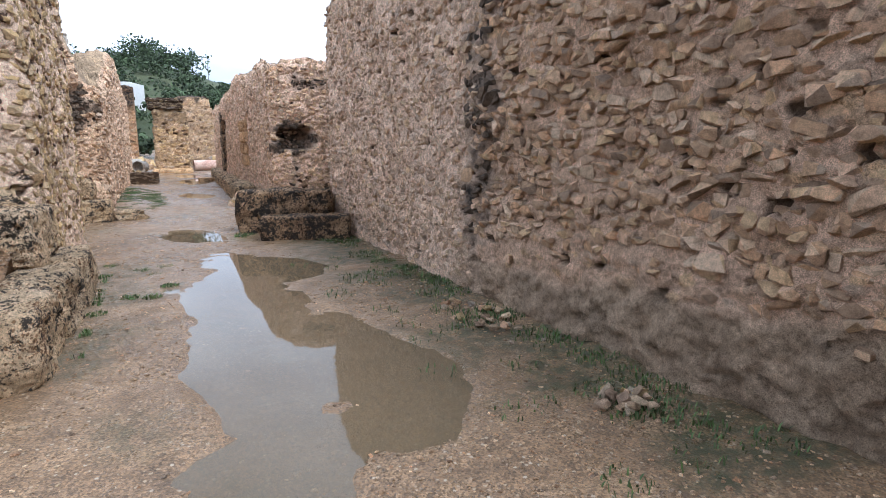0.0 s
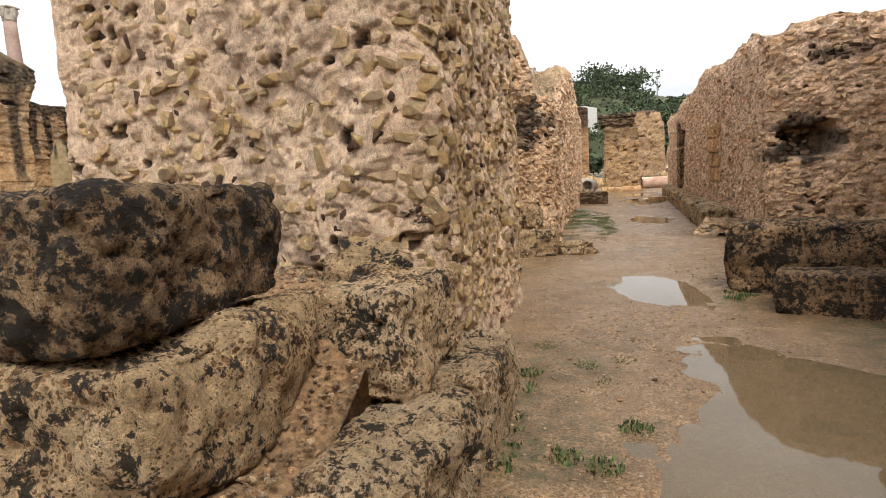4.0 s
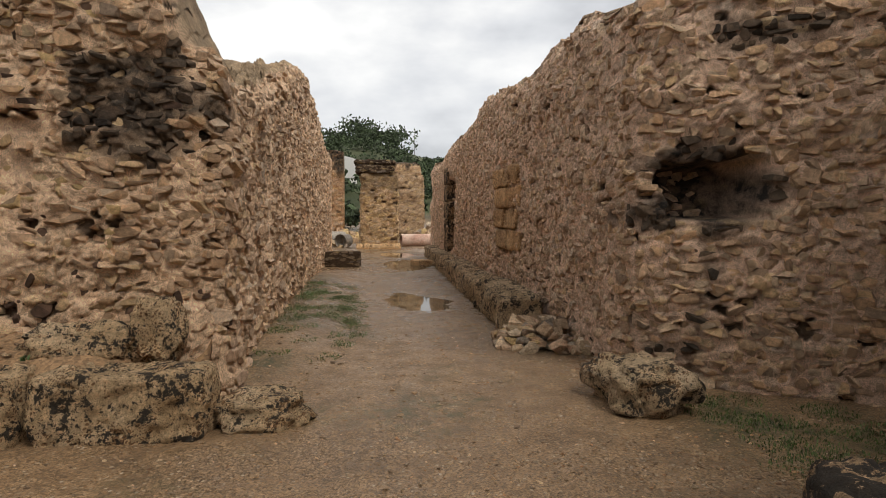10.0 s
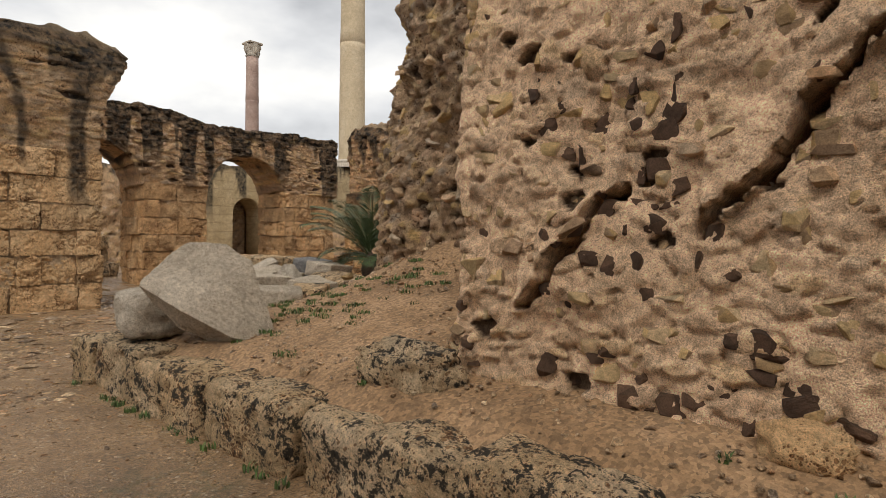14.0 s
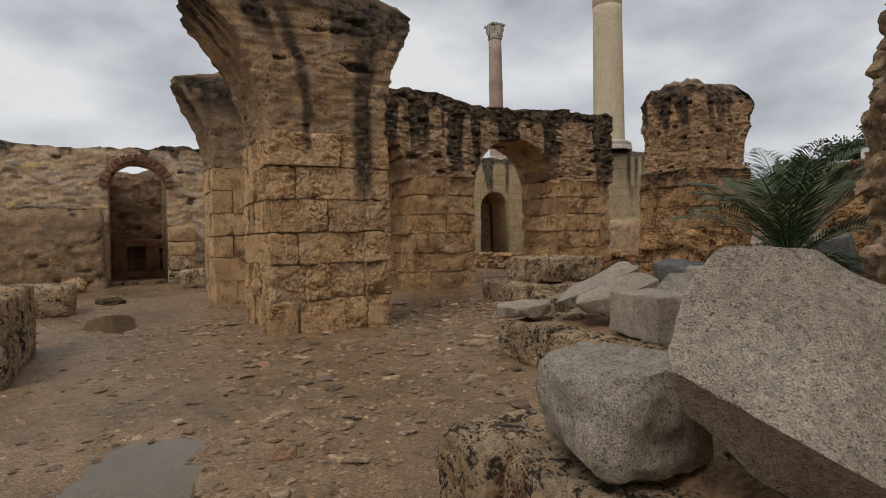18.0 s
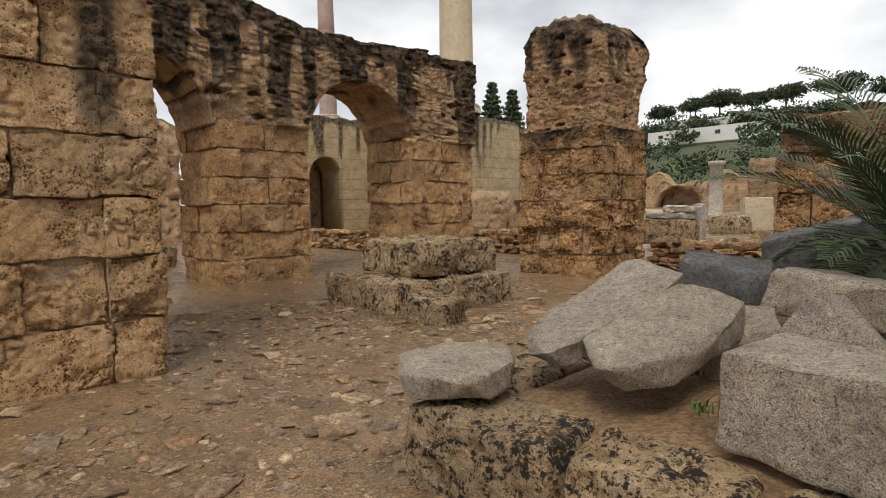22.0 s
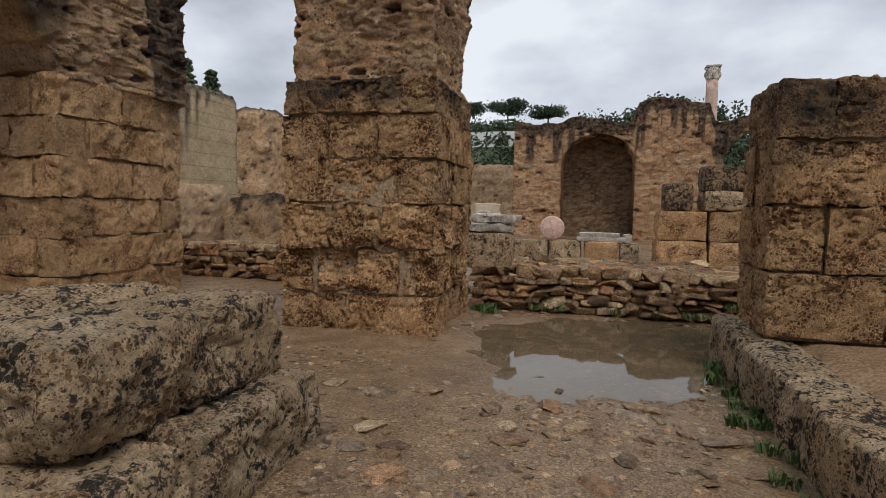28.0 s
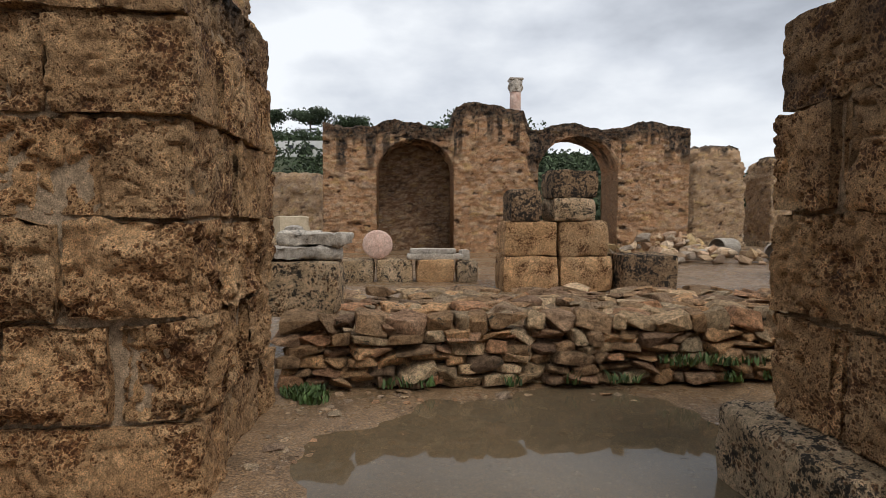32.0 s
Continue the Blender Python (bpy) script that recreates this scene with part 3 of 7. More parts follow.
def bedded(ob, zone, seed, near, row=0.08, long=0.14, proud=0.02, depth=0.05, material=None, limit=100, label="", soot=None):
    """Stones laid in rough rows in the face of a mass. zone(x, y, z): how thickly they lie, 0 to 1. near: the plan point round which they are pieces of their own."""
    nor, s, zt, z0, G = SURF[ob.name]
    rng = np.random.default_rng(seed)
    U, W, Z = [], [], []
    for z in np.arange(z0 + 0.1, zt.max(), row):
        w = long * rng.uniform(0.5, 1.65, int(s[-1] / long * 1.3))
        u = np.cumsum(w) - w / 2
        w, u = w[u < s[-1]], u[u < s[-1]]
        U.append(u)
        W.append(w)
        Z.append(z + row * (rng.normal(0, 0.24, len(u)) + 0.9 * vnoise(np.stack([u * 0.9, 0 * u + z * 0.4, 0 * u], 1), seed)))
    U, W, Z = np.concatenate(U), np.concatenate(W), np.concatenate(Z)
    i = np.clip(np.searchsorted(s, U), 0, len(s) - 1)
    r = np.clip(np.round((Z - z0) / (zt[i] - z0) * (len(G) - 1)).astype(int), 0, len(G) - 1)
    C = G[r, i]
    ok = (Z < zt[i] - 0.02) & (rng.random(len(U)) < zone(C[:, 0], C[:, 1], C[:, 2]))
    C, W, N = C[ok], W[ok], nor[i[ok]]
    n = len(C)
    big = np.exp(rng.normal(0, 0.26, n))
    size = np.stack([np.minimum(W * 0.56 * rng.uniform(0.7, 1.1, n), row * 1.7), depth * rng.uniform(0.7, 1.2, n), row * 0.56 * big], 1)
    out = proud * rng.uniform(0.1, 1.9, n) - size[:, 1] * 0.93
    C[:, :2] += N * out[:, None]
    a = np.arctan2(N[:, 1], N[:, 0]) + math.pi / 2 + rng.normal(0, 0.1, n)
    t1, t2 = rng.normal(0, 0.16, n), rng.normal(0, 0.22, n)
    order = np.argsort(np.hypot(C[:, 0] - near[0], C[:, 1] - near[1]) + 0.5 * np.abs(C[:, 2] - 1.4))
    black = np.zeros(n, bool) if soot is None else soot(C[:, 0], C[:, 1], C[:, 2]) > rng.uniform(0.25, 0.6, n)
    for mm, which, most, text in ((material, ~black, limit, label), (M_SOOT, black, 60, "soot-blackened stones set in mortar")):
        spots = [(C[k], size[k], turn(t1[k], t2[k], a[k])) for k in order if which[k]]
        if spots:
            meshes = [mesh_of("stone", v, f, mm, sharp=30) for v, f in BLOCKY]
            stones_on(ob, "stone", spots, mm, meshes, limit=most, extra="rubble_stones", stuff_label=text, shapes=BLOCKY)


def rock_box(size, seg, seed, rnd=0.05, amp=0.02, freq=3.0, chip=0.0, origin=(0, 0, 0), fine=None, pore=0.0):
    """A worn block centred on its base: vertices (local) and faces. fine: the sides (axis, sign) that are finely cut; the rest are coarse."""
    size = np.array(size, float)
    V, F, k0 = [], [], 0
    for ax in range(3):
        for sg in (-1, 1):
            s = seg if fine is None or (ax, sg) in fine else max(seg, 0.16)
            u, w = (ax + 1) % 3, (ax + 2) % 3
            nu, nw = max(2, int(round(size[u] / s))), max(2, int(round(size[w] / s)))
            A, B = np.meshgrid(np.linspace(-0.5, 0.5, nu + 1), np.linspace(-0.5, 0.5, nw + 1), indexing="ij")
            P = np.zeros((A.size, 3))
            P[:, u], P[:, w], P[:, ax] = A.ravel() * size[u], B.ravel() * size[w], sg * 0.5 * size[ax]
            V.append(P)
            F.append(grid_faces(nu + 1, nw + 1, flip=sg > 0) + k0)
            k0 += len(P)
    c, half = np.concatenate(V), size / 2
    _, first, inv = np.unique(np.round(c, 5), axis=0, return_index=True, return_inverse=True)
    c, quads = c[first], inv.ravel()[np.concatenate(F)]
    rnd = min(rnd, 0.45 * size.min())
    inner = np.clip(c, -(half - rnd), half - rnd)
    off = c - inner
    ln = np.maximum(np.linalg.norm(off, axis=1), 1e-6)
    nrm = off / ln[:, None]
    c = inner + nrm * np.minimum(ln, rnd)[:, None]
    if amp or pore:
        w = c + np.array(origin) + seed * 1.37
        d = amp * fbm(w, freq, seed, 3) - 0.9 * amp * np.clip(fbm(w, freq * 4.5, seed + 4, 2) - 0.12, 0, 1)
        if pore:
            q = w + 0.03 * np.stack([vnoise(w * 8, seed), vnoise(w * 8 + 5, seed), vnoise(w * 8 + 9, seed)], 1)
            d = d - pore * smooth(0.30, 0.05, np.abs(vnoise(q * 15, seed + 2))) * smooth(-0.25, 0.25, fbm(w, 2.6, seed + 6, 2)) - 0.5 * pore * smooth(0.2, 0.6, vnoise(q * 31, seed + 3))
        c = c + nrm * d[:, None]
    if chip:
        far = np.linalg.norm(c / half, axis=1)
        c = c * (1 - chip * smooth(1.15, 1.7, far) * (0.5 + 0.5 * vnoise((c + seed * 1.37) * 2.0, seed + 8)))[:, None]
    return c + np.array([0, 0, half[2]]), quads


def block(name, label, category, at, size, rz=0, material=None, seed=1, seg=0.06, rnd=0.05, amp=0.025, freq=3.0, tilt=(0, 0), parent=None, group="", chip=0.1, kind=""):
    """One worn stone block as a thing of its own, or as a piece under a parent (in world axes)."""
    v, f = rock_box(size, seg, seed, rnd, amp, freq, chip, at, None, 0.018 if seg < 0.05 else 0.0)
    ob = new(name, mesh_of(name, v, f, material or M_CRUST, sharp=50))
    m = pose(*at, tilt[0], tilt[1], rz)
    if parent is None:
        ob.matrix_world = m
        return tagged(ob, label, category, group, kind)
    ob.parent = parent
    ob.matrix_basis = parent.matrix_world.inverted() @ m
    return ob


def boulder(name, label, at, corners, material, seed=1, group="", rz=0, tilt=(0, 0), sub=2, amp=0.02, bev=0.04, category="boulder"):
    """A broken block from the hull of a few corners, edges worn, faces uneven."""
    bm = bmesh.new()
    for c in corners:
        bm.verts.new(c)
    res = bmesh.ops.convex_hull(bm, input=bm.verts)
    bmesh.ops.delete(bm, geom=[g for g in res["geom_interior"] if isinstance(g, bmesh.types.BMVert)], context="VERTS")
    bmesh.ops.dissolve_limit(bm, angle_limit=radians(14), verts=bm.verts, edges=bm.edges)
    bmesh.ops.bevel(bm, geom=bm.edges[:], offset=bev, segments=2, profile=0.6, affect="EDGES", clamp_overlap=True)
    bmesh.ops.triangulate(bm, faces=bm.faces)
    for _ in range(sub + 2):
        long = [e for e in bm.edges if e.calc_length() > 0.05]
        if not long:
            break
        bmesh.ops.subdivide_edges(bm, edges=long, cuts=1)
        bmesh.ops.triangulate(bm, faces=bm.faces)
    bm.normal_update()
    P = np.array([v.co[:] for v in bm.verts])
    N = np.array([v.normal[:] for v in bm.verts])
    d = 1.3 * amp * fbm(P + seed * 3.3, 3.5, seed, 3) + 0.4 * amp * fbm(P, 16.0, seed + 2, 2)
    P = P + N * d[:, None]
    F = np.array([[v.index for v in f.verts] for f in bm.faces])
    bm.free()
    ob = new(name, mesh_of(name, P, F, material, sharp=38))
    ob.matrix_world = pose(*at, tilt[0], tilt[1], rz)
    return tagged(ob, label, category, group)
def sweep(name, axis, lo, hi, front, back, under, over, material, ds=0.08, dz=0.08, seed=1, lump=0.05, relief=None, jambs=(), stain=None, ragged=0.06):
    """A wall along an axis, between the planes front and back, with its underside under(s) and its top over(s): arches and doors go through it."""
    st = list(np.arange(lo, hi + 1e-6, ds)) + [j + e for j in jambs for e in (-0.012, 0.012)]
    st = np.array(sorted(v for v in st if lo <= v <= hi))
    nz = max(4, int(round((np.max(over(st)) - 0) / dz)))
    nk = max(3, int(round(abs(front - back) / (2.5 * dz))))
    zi, zt = under(st), over(st)
    zt = np.maximum(zt + ragged * fbm(np.stack([st, 0 * st, 0 * st], 1), 2.0, seed + 9), zi + 0.12)
    f = np.linspace(0, 1, nz)
    g = np.linspace(0, 1, nk + 2)[1:-1]
    ring = [(0, v) for v in f] + [(v, 1) for v in g] + [(1, v) for v in f[::-1]] + [(v, 0) for v in g[::-1]]
    ring = np.array(ring)
    S = np.repeat(st[:, None], len(ring), 1)
    D = front + (back - front) * ring[None, :, 0].repeat(len(st), 0)
    Z = zi[:, None] + (zt - zi)[:, None] * ring[None, :, 1]
    side = np.sign(front - back)
    on_front, on_back = (ring[:, 0] == 0), (ring[:, 0] == 1)
    P = (np.stack([S, D, Z], -1) if axis == "x" else np.stack([D, S, Z], -1)).reshape(-1, 3)
    d = lump * fbm(P, 1.7, seed, 3) + 0.3 * lump * fbm(P, 7, seed + 3, 2)
    tint = np.tile(np.array([0.52, 0.36, 0.23]), (len(P), 1)) * (1 + 0.2 * fbm(P, 1.1, seed + 70, 2))[:, None]
    if relief is not None:
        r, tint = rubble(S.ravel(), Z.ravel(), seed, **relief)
        d = d + r
    sgn = (np.where(on_front, side, np.where(on_back, -side, 0))[None].repeat(len(st), 0)).ravel()
    P[:, 1 if axis == "x" else 0] += d * sgn
    P[:, 2] += np.where(sgn == 0, d * np.where(ring[None, :, 1].repeat(len(st), 0).ravel() > 0.5, 1, -1), 0)
    fl = (side > 0) == (axis == "y")
    F = [grid_faces(len(st), len(ring), wrap=True, flip=not fl)]
    V = P
    n = len(ring)
    for row, rev in ((0, fl), (len(st) - 1, not fl)):
        c = P[row * n:(row + 1) * n].mean(0)
        V = np.concatenate([V, c[None]])
        tint = np.concatenate([tint, tint[:1]])
        a, b = row * n + np.arange(n), row * n + (np.arange(n) + 1) % n
        t3 = np.stack([a, b, np.full(n, len(V) - 1)], 1)
        F.append(t3[:, ::-1] if rev else t3)
    sv = np.zeros(len(V)) if stain is None else stain(V[:, 0], V[:, 1], V[:, 2])
    return mesh_of(name, V, F, material, tint=tint, stain=np.clip(sv, 0, 1))


def arch(s, a, b, spring, rise, base=0.0):
    """The underside over an opening from a to b."""
    m, r = (a + b) / 2, (b - a) / 2
    inside = np.clip(1 - ((s - m) / r) ** 2, 0, 1)
    return np.where((s > a) & (s < b), spring + rise * np.sqrt(inside), base)


def ashlar_pier(name, label, x0, x1, y0, y1, courses, seed=1, seg=0.09, group="ashlar piers", rough=1.0, stain_at=99.0, smallest=0.55, material=None, eroded=(), drips=None):
    """A pier of large squared blocks round a rubble core; every block is a piece."""
    rng = random.Random(seed)
    t = thing(name, label, "pier", ((x0 + x1) / 2, (y0 + y1) / 2, 0), group)
    g = 0.055 + 0.012 * rough
    core = mass("core", [(x0 + g, y0 + g), (x1 - g, y0 + g), (x1 - g, y1 - g), (x0 + g, y1 - g)], courses[0] - 0.02, courses[-1] - 0.03, M_RUBBLE, 0.14, 0.14, seed, 0.008, None, rings=3, soften=0, plain_tint=(0.52, 0.39, 0.26))
    c = child(new("core", core), t)
    c.matrix_basis = t.matrix_world.inverted()
    for k, (z0, z1) in enumerate(zip(courses[:-1], courses[1:])):
        dep = 0.42
        runs = [("x", x0, x1, y0 + dep / 2), ("x", x0, x1, y1 - dep / 2), ("y", y0 + dep, y1 - dep, x0 + dep / 2), ("y", y0 + dep, y1 - dep, x1 - dep / 2)]
        if k % 2:
            runs = [("y", y0, y1, x0 + dep / 2), ("y", y0, y1, x1 - dep / 2), ("x", x0 + dep, x1 - dep, y0 + dep / 2), ("x", x0 + dep, x1 - dep, y1 - dep / 2)]
        for ax, a, b, mid in runs:
            er = k in eroded
            parts = max(1, int((b - a) / (rng.uniform(0.32, 0.55) if er else rng.uniform(smallest, 1.15))))
            cuts = [a] + sorted(a + (b - a) * (i + rng.uniform(-0.16, 0.16)) / parts for i in range(1, parts)) + [b]
            for p, q in zip(cuts[:-1], cuts[1:]):
                h, inset = z1 - z0 - 0.004, rng.uniform(-0.022, 0.03) * rough
                out = 1 if mid > ((y0 + y1) / 2 if ax == "x" else (x0 + x1) / 2) else -1
                mid2 = mid - out * inset
                at = ((p + q) / 2, mid2, z0) if ax == "x" else (mid2, (p + q) / 2, z0)
                sz = (q - p - 0.005, dep, h)
                if ax == "x":
                    cut = {(1, out)} | ({(0, -1)} if p == x0 else set()) | ({(0, 1)} if q == x1 else set())
                else:
                    cut = {(1, -out)} | ({(0, -1)} if p == y0 else set()) | ({(0, 1)} if q == y1 else set())
                if k == len(courses) - 2:
                    cut.add((2, 1))
                v, f = rock_box(sz, seg, seed * 100 + rng.randrange(9999), 0.009 + 0.01 * rng.random() * rough, (0.04 if er else 0.016) * rough + 0.016 * rough * rng.random() ** 2, 4.5 if er else 3.0, (0.03 if er else 0.0) * rough, at, cut, 0.028 if seg < 0.05 else 0.0)
                wz = v[:, 2] + z0
                sv = smooth(stain_at - 0.35, stain_at + 0.1, wz) * (0.6 + 0.6 * fbm(v + np.array(at), 2.2, seed + 5, 3))
                if drips is not None:
                    wx, wy = (at[0] + v[:, 0], at[1] + v[:, 1]) if ax == "x" else (at[0] - v[:, 1], at[1] + v[:, 0])
                    sv = np.maximum(sv, drips(wx, wy, wz))
                ob = new("block", mesh_of("block", v, f, material or M_ASHLAR, stain=np.clip(sv, 0, 1), sharp=50))
                child(ob, t)
                ob.matrix_basis = t.matrix_world.inverted() @ pose(*at, 0, 0, 0 if ax == "x" else 90)
    return t


def top_mass(t, name, *args, **kw):
    ob = child(new(name, mass(name, *args, **kw)), t)
    ob.matrix_basis = t.matrix_world.inverted()
    return ob


def streaks(z_top, reach=0.9, seed=1, base=0.4):
    """Black runs of old rain from a top edge."""
    def f(x, y, z):
        zt = z_top(x, y) if callable(z_top) else z_top
        s = vnoise(np.stack([x * 3.2, y * 3.2, 0.25 * z], 1), seed) * 0.6 + vnoise(np.stack([x * 9, y * 9, 0.4 * z], 1), seed + 1) * 0.4
        lim = base * (1 + 0.5 * s) + reach * smooth(0.0, 0.28, s) * (0.65 + 0.5 * vnoise(np.stack([x * 2.1, y * 2.1, 0 * z], 1), seed + 2))
        return smooth(lim * 1.1, lim * 0.55, zt - z)
    return f


def setting(name, me, label, category="wall"):
    return tagged(new(name, me), label, category, kind="structure")


# ---- ground ----
PUDDLES = [  # x, y, half sizes, turn
    (0.66, 5.4, 0.54, 3.3, -3), (1.28, 3.7, 0.52, 1.35, 0), (1.3, 7.5, 0.55, 0.8, 0), (0.5, 10.85, 0.42, 0.95, 10), (1.2, 20.0, 0.55, 1.2, 8), (1.5, 28.5, 0.7, 2.2, 0),
    (-13.0, 23.9, 1.6, 1.4, 0), (-13.6, 22.4, 0.5, 0.5, 20), (-12.9, 22.7, 0.5, 0.6, 30), (-17.2, 17.2, 0.5, 0.28, 20), (-19.5, 17.2, 0.9, 0.35, 10), (-9.9, 12.1, 1.1, 0.42, -25),
    (-18.3, 22.3, 1.1, 0.5, 10), (-18.0, 12.0, 1.2, 0.35, 5), (1.6, 33.5, 0.6, 1.8, 0)]


def hill(x, y):
    return (19.3 - 4.4 * smooth(1, -13, x)) * smooth(68, 150, y + 0.12 * x) * smooth(60, -5, x) * smooth(-190, -70, x) + 0.9 * smooth(50, 64, y) * smooth(60, 20, x)


def ground_z(x, y):
    p = np.stack([x, y, 0 * x], 1)
    near = smooth(80, 50, np.hypot(x + 8, y - 16))
    z = near * (0.016 * fbm(p, 0.9, 2, 3) + 0.006 * fbm(p, 6.0, 5, 2))
    for px, py, a, b, r in PUDDLES:
        c, s = math.cos(radians(r)), math.sin(radians(r))
        dx, dy = x - px, y - py
        e = np.hypot((dx * c + dy * s) / a, (-dx * s + dy * c) / b) + 0.22 * vnoise(p * 2.2, 31) + 0.1 * vnoise(p * 6.5, 33)
        z = z - 0.042 * smooth(1.12, 0.8, e)
    bank = smooth(0.2, -0.75, x) * smooth(-1.4, -0.9, x) * smooth(14.8, 16.5, y) * smooth(27, 22, y)
    return z + hill(x, y) + 0.16 * bank


def axis_marks(lo, hi, step, far):
    mid = np.arange(lo, hi + 1e-6, step)
    grow = step * np.cumsum(1.25 ** np.arange(1, 60))
    grow = grow[grow < far]
    return np.concatenate([(lo - grow)[::-1], mid, hi + grow])


gx, gy = axis_marks(-22.0, 4.5, 0.085, 2500), axis_marks(-1.5, 34.0, 0.085, 2500)
GX, GY = np.meshgrid(gx, gy, indexing="ij")
GV = np.stack([GX.ravel(), GY.ravel(), ground_z(GX.ravel(), GY.ravel())], 1)
m, n, l, bsdf = mat("wet_sandy_gravel")
geo = n.new("ShaderNodeNewGeometry")
pos = geo.outputs["Position"]
big, midn, fine = noise_tex(n, l, pos, 0.35, 5, 0.6), noise_tex(n, l, pos, 3.0, 7, 0.7), noise_tex(n, l, pos, 70, 4, 0.75)
vo = n.new("ShaderNodeTexVoronoi")
vo.inputs["Scale"].default_value = 85
l.new(pos, vo.inputs["Vector"])
base = ramp(n, l, midn, [(0.3, (0.125, 0.077, 0.039)), (0.5, (0.222, 0.138, 0.072)), (0.7, (0.305, 0.20, 0.112))])
base = blend(n, l, "MIX", ramp(n, l, big, [(0.42, grey(0)), (0.62, grey(0.4))]), base, (0.15, 0.105, 0.07))
base = blend(n, l, "MULTIPLY", 1.0, base, ramp(n, l, vo.outputs["Color"], [(0.12, grey(0.5)), (0.45, grey(0.95)), (0.9, grey(1.7))]))
base = blend(n, l, "MULTIPLY", 1.0, base, ramp(n, l, fine, [(0.3, grey(0.6)), (0.7, grey(1.35))]))
peb = n.new("ShaderNodeTexVoronoi")
peb.inputs["Scale"].default_value = 34
l.new(blend(n, l, "ADD", 0.02, pos, fine), peb.inputs["Vector"])
pc = n.new("ShaderNodeSeparateColor")
l.new(peb.outputs["Color"], pc.inputs[0])
pebble = arith(n, l, "MULTIPLY", ramp(n, l, pc.outputs[0], [(0.70, grey(0)), (0.74, grey(1))]), ramp(n, l, peb.outputs["Distance"], [(0.30, grey(1)), (0.38, grey(0))]))
base = blend(n, l, "MIX", arith(n, l, "MULTIPLY", pebble, 0.8), base, ramp(n, l, pc.outputs[1], [(0.0, (0.12, 0.085, 0.055)), (0.35, (0.30, 0.20, 0.12)), (0.65, (0.42, 0.32, 0.21)), (0.9, (0.50, 0.42, 0.32))]))
moss = arith(n, l, "MULTIPLY", ramp(n, l, noise_tex(n, l, pos, 0.55, 4, 0.6), [(0.55, grey(0)), (0.66, grey(1))]), ramp(n, l, noise_tex(n, l, pos, 9, 5, 0.7), [(0.45, grey(0)), (0.62, grey(0.8))]))
base = blend(n, l, "MIX", moss, base, (0.055, 0.065, 0.028))
st = n.new("ShaderNodeAttribute")
st.attribute_name = "stain"
base = blend(n, l, "MIX", arith(n, l, "MULTIPLY", st.outputs["Fac"], ramp(n, l, noise_tex(n, l, pos, 9.0, 6, 0.75), [(0.40, grey(0.1)), (0.58, grey(0.95))])), base, (0.052, 0.056, 0.026))
sep = n.new("ShaderNodeSeparateXYZ")
l.new(pos, sep.inputs[0])
slope = ramp(n, l, arith(n, l, "MULTIPLY", sep.outputs["Z"], 0.05), [(0.05, grey(0)), (0.12, grey(1))])
base = blend(n, l, "MIX", slope, base, ramp(n, l, noise_tex(n, l, pos, 0.08, 6, 0.7), [(0.35, (0.035, 0.05, 0.02)), (0.65, (0.10, 0.105, 0.045))]))
l.new(base, bsdf.inputs["Base Color"])
wet = ramp(n, l, arith(n, l, "ADD", arith(n, l, "MULTIPLY", big, 0.6), arith(n, l, "MULTIPLY", midn, 0.4)), [(0.42, grey(0.55)), (0.56, grey(0.15))])
l.new(blend(n, l, "MIX", slope, wet, grey(0.95)), bsdf.inputs["Roughness"])
bp = n.new("ShaderNodeBump")
bp.inputs["Strength"].default_value, bp.inputs["Distance"].default_value = 0.6, 0.012
l.new(blend(n, l, "ADD", 0.7, blend(n, l, "ADD", 0.6, fine, vo.outputs["Distance"]), pebble), bp.inputs["Height"])
l.new(bp.outputs[0], bsdf.inputs["Normal"])
M_GROUND = m
gp = GV * np.array([1, 1, 0])
moss_v = smooth(1.3, 2.3, GV[:, 0]) * smooth(3.4, 3.0, GV[:, 0]) * smooth(13.5, 9.5, GV[:, 1]) * smooth(-0.35, 0.4, fbm(gp, 1.7, 91, 3) + 0.35 * smooth(2.0, 2.9, GV[:, 0]))
moss_v = np.maximum(moss_v, smooth(-0.2, -0.75, GV[:, 0]) * smooth(-1.2, -0.9, GV[:, 0]) * (GV[:, 1] > 15) * (GV[:, 1] < 24) * (0.3 + 0.8 * fbm(gp, 1.6, 92, 3)))
moss_v = np.maximum(moss_v, smooth(1.1, 0.4, np.hypot(GV[:, 0] - 3.2, GV[:, 1] - 13.3)) * (0.5 + 0.7 * fbm(gp, 2.0, 93, 3)))
moss_v = np.maximum(moss_v, smooth(0.25, -0.5, GV[:, 0]) * smooth(-1.6, -1.0, GV[:, 0]) * smooth(9.5, 7.5, GV[:, 1]) * smooth(-0.3, 0.5, fbm(gp, 1.5, 94, 3)) * 0.7)
moss_v = np.maximum(moss_v, smooth(0.6, 0.2, np.hypot(GV[:, 0] + 0.45, GV[:, 1] - 8.0)) * 0.7)
setting("ground", mesh_of("ground", GV, grid_faces(len(gx), len(gy), flip=True), M_GROUND, stain=np.clip(moss_v, 0, 1)), "wet sandy gravel ground with stones and moss", "ground")

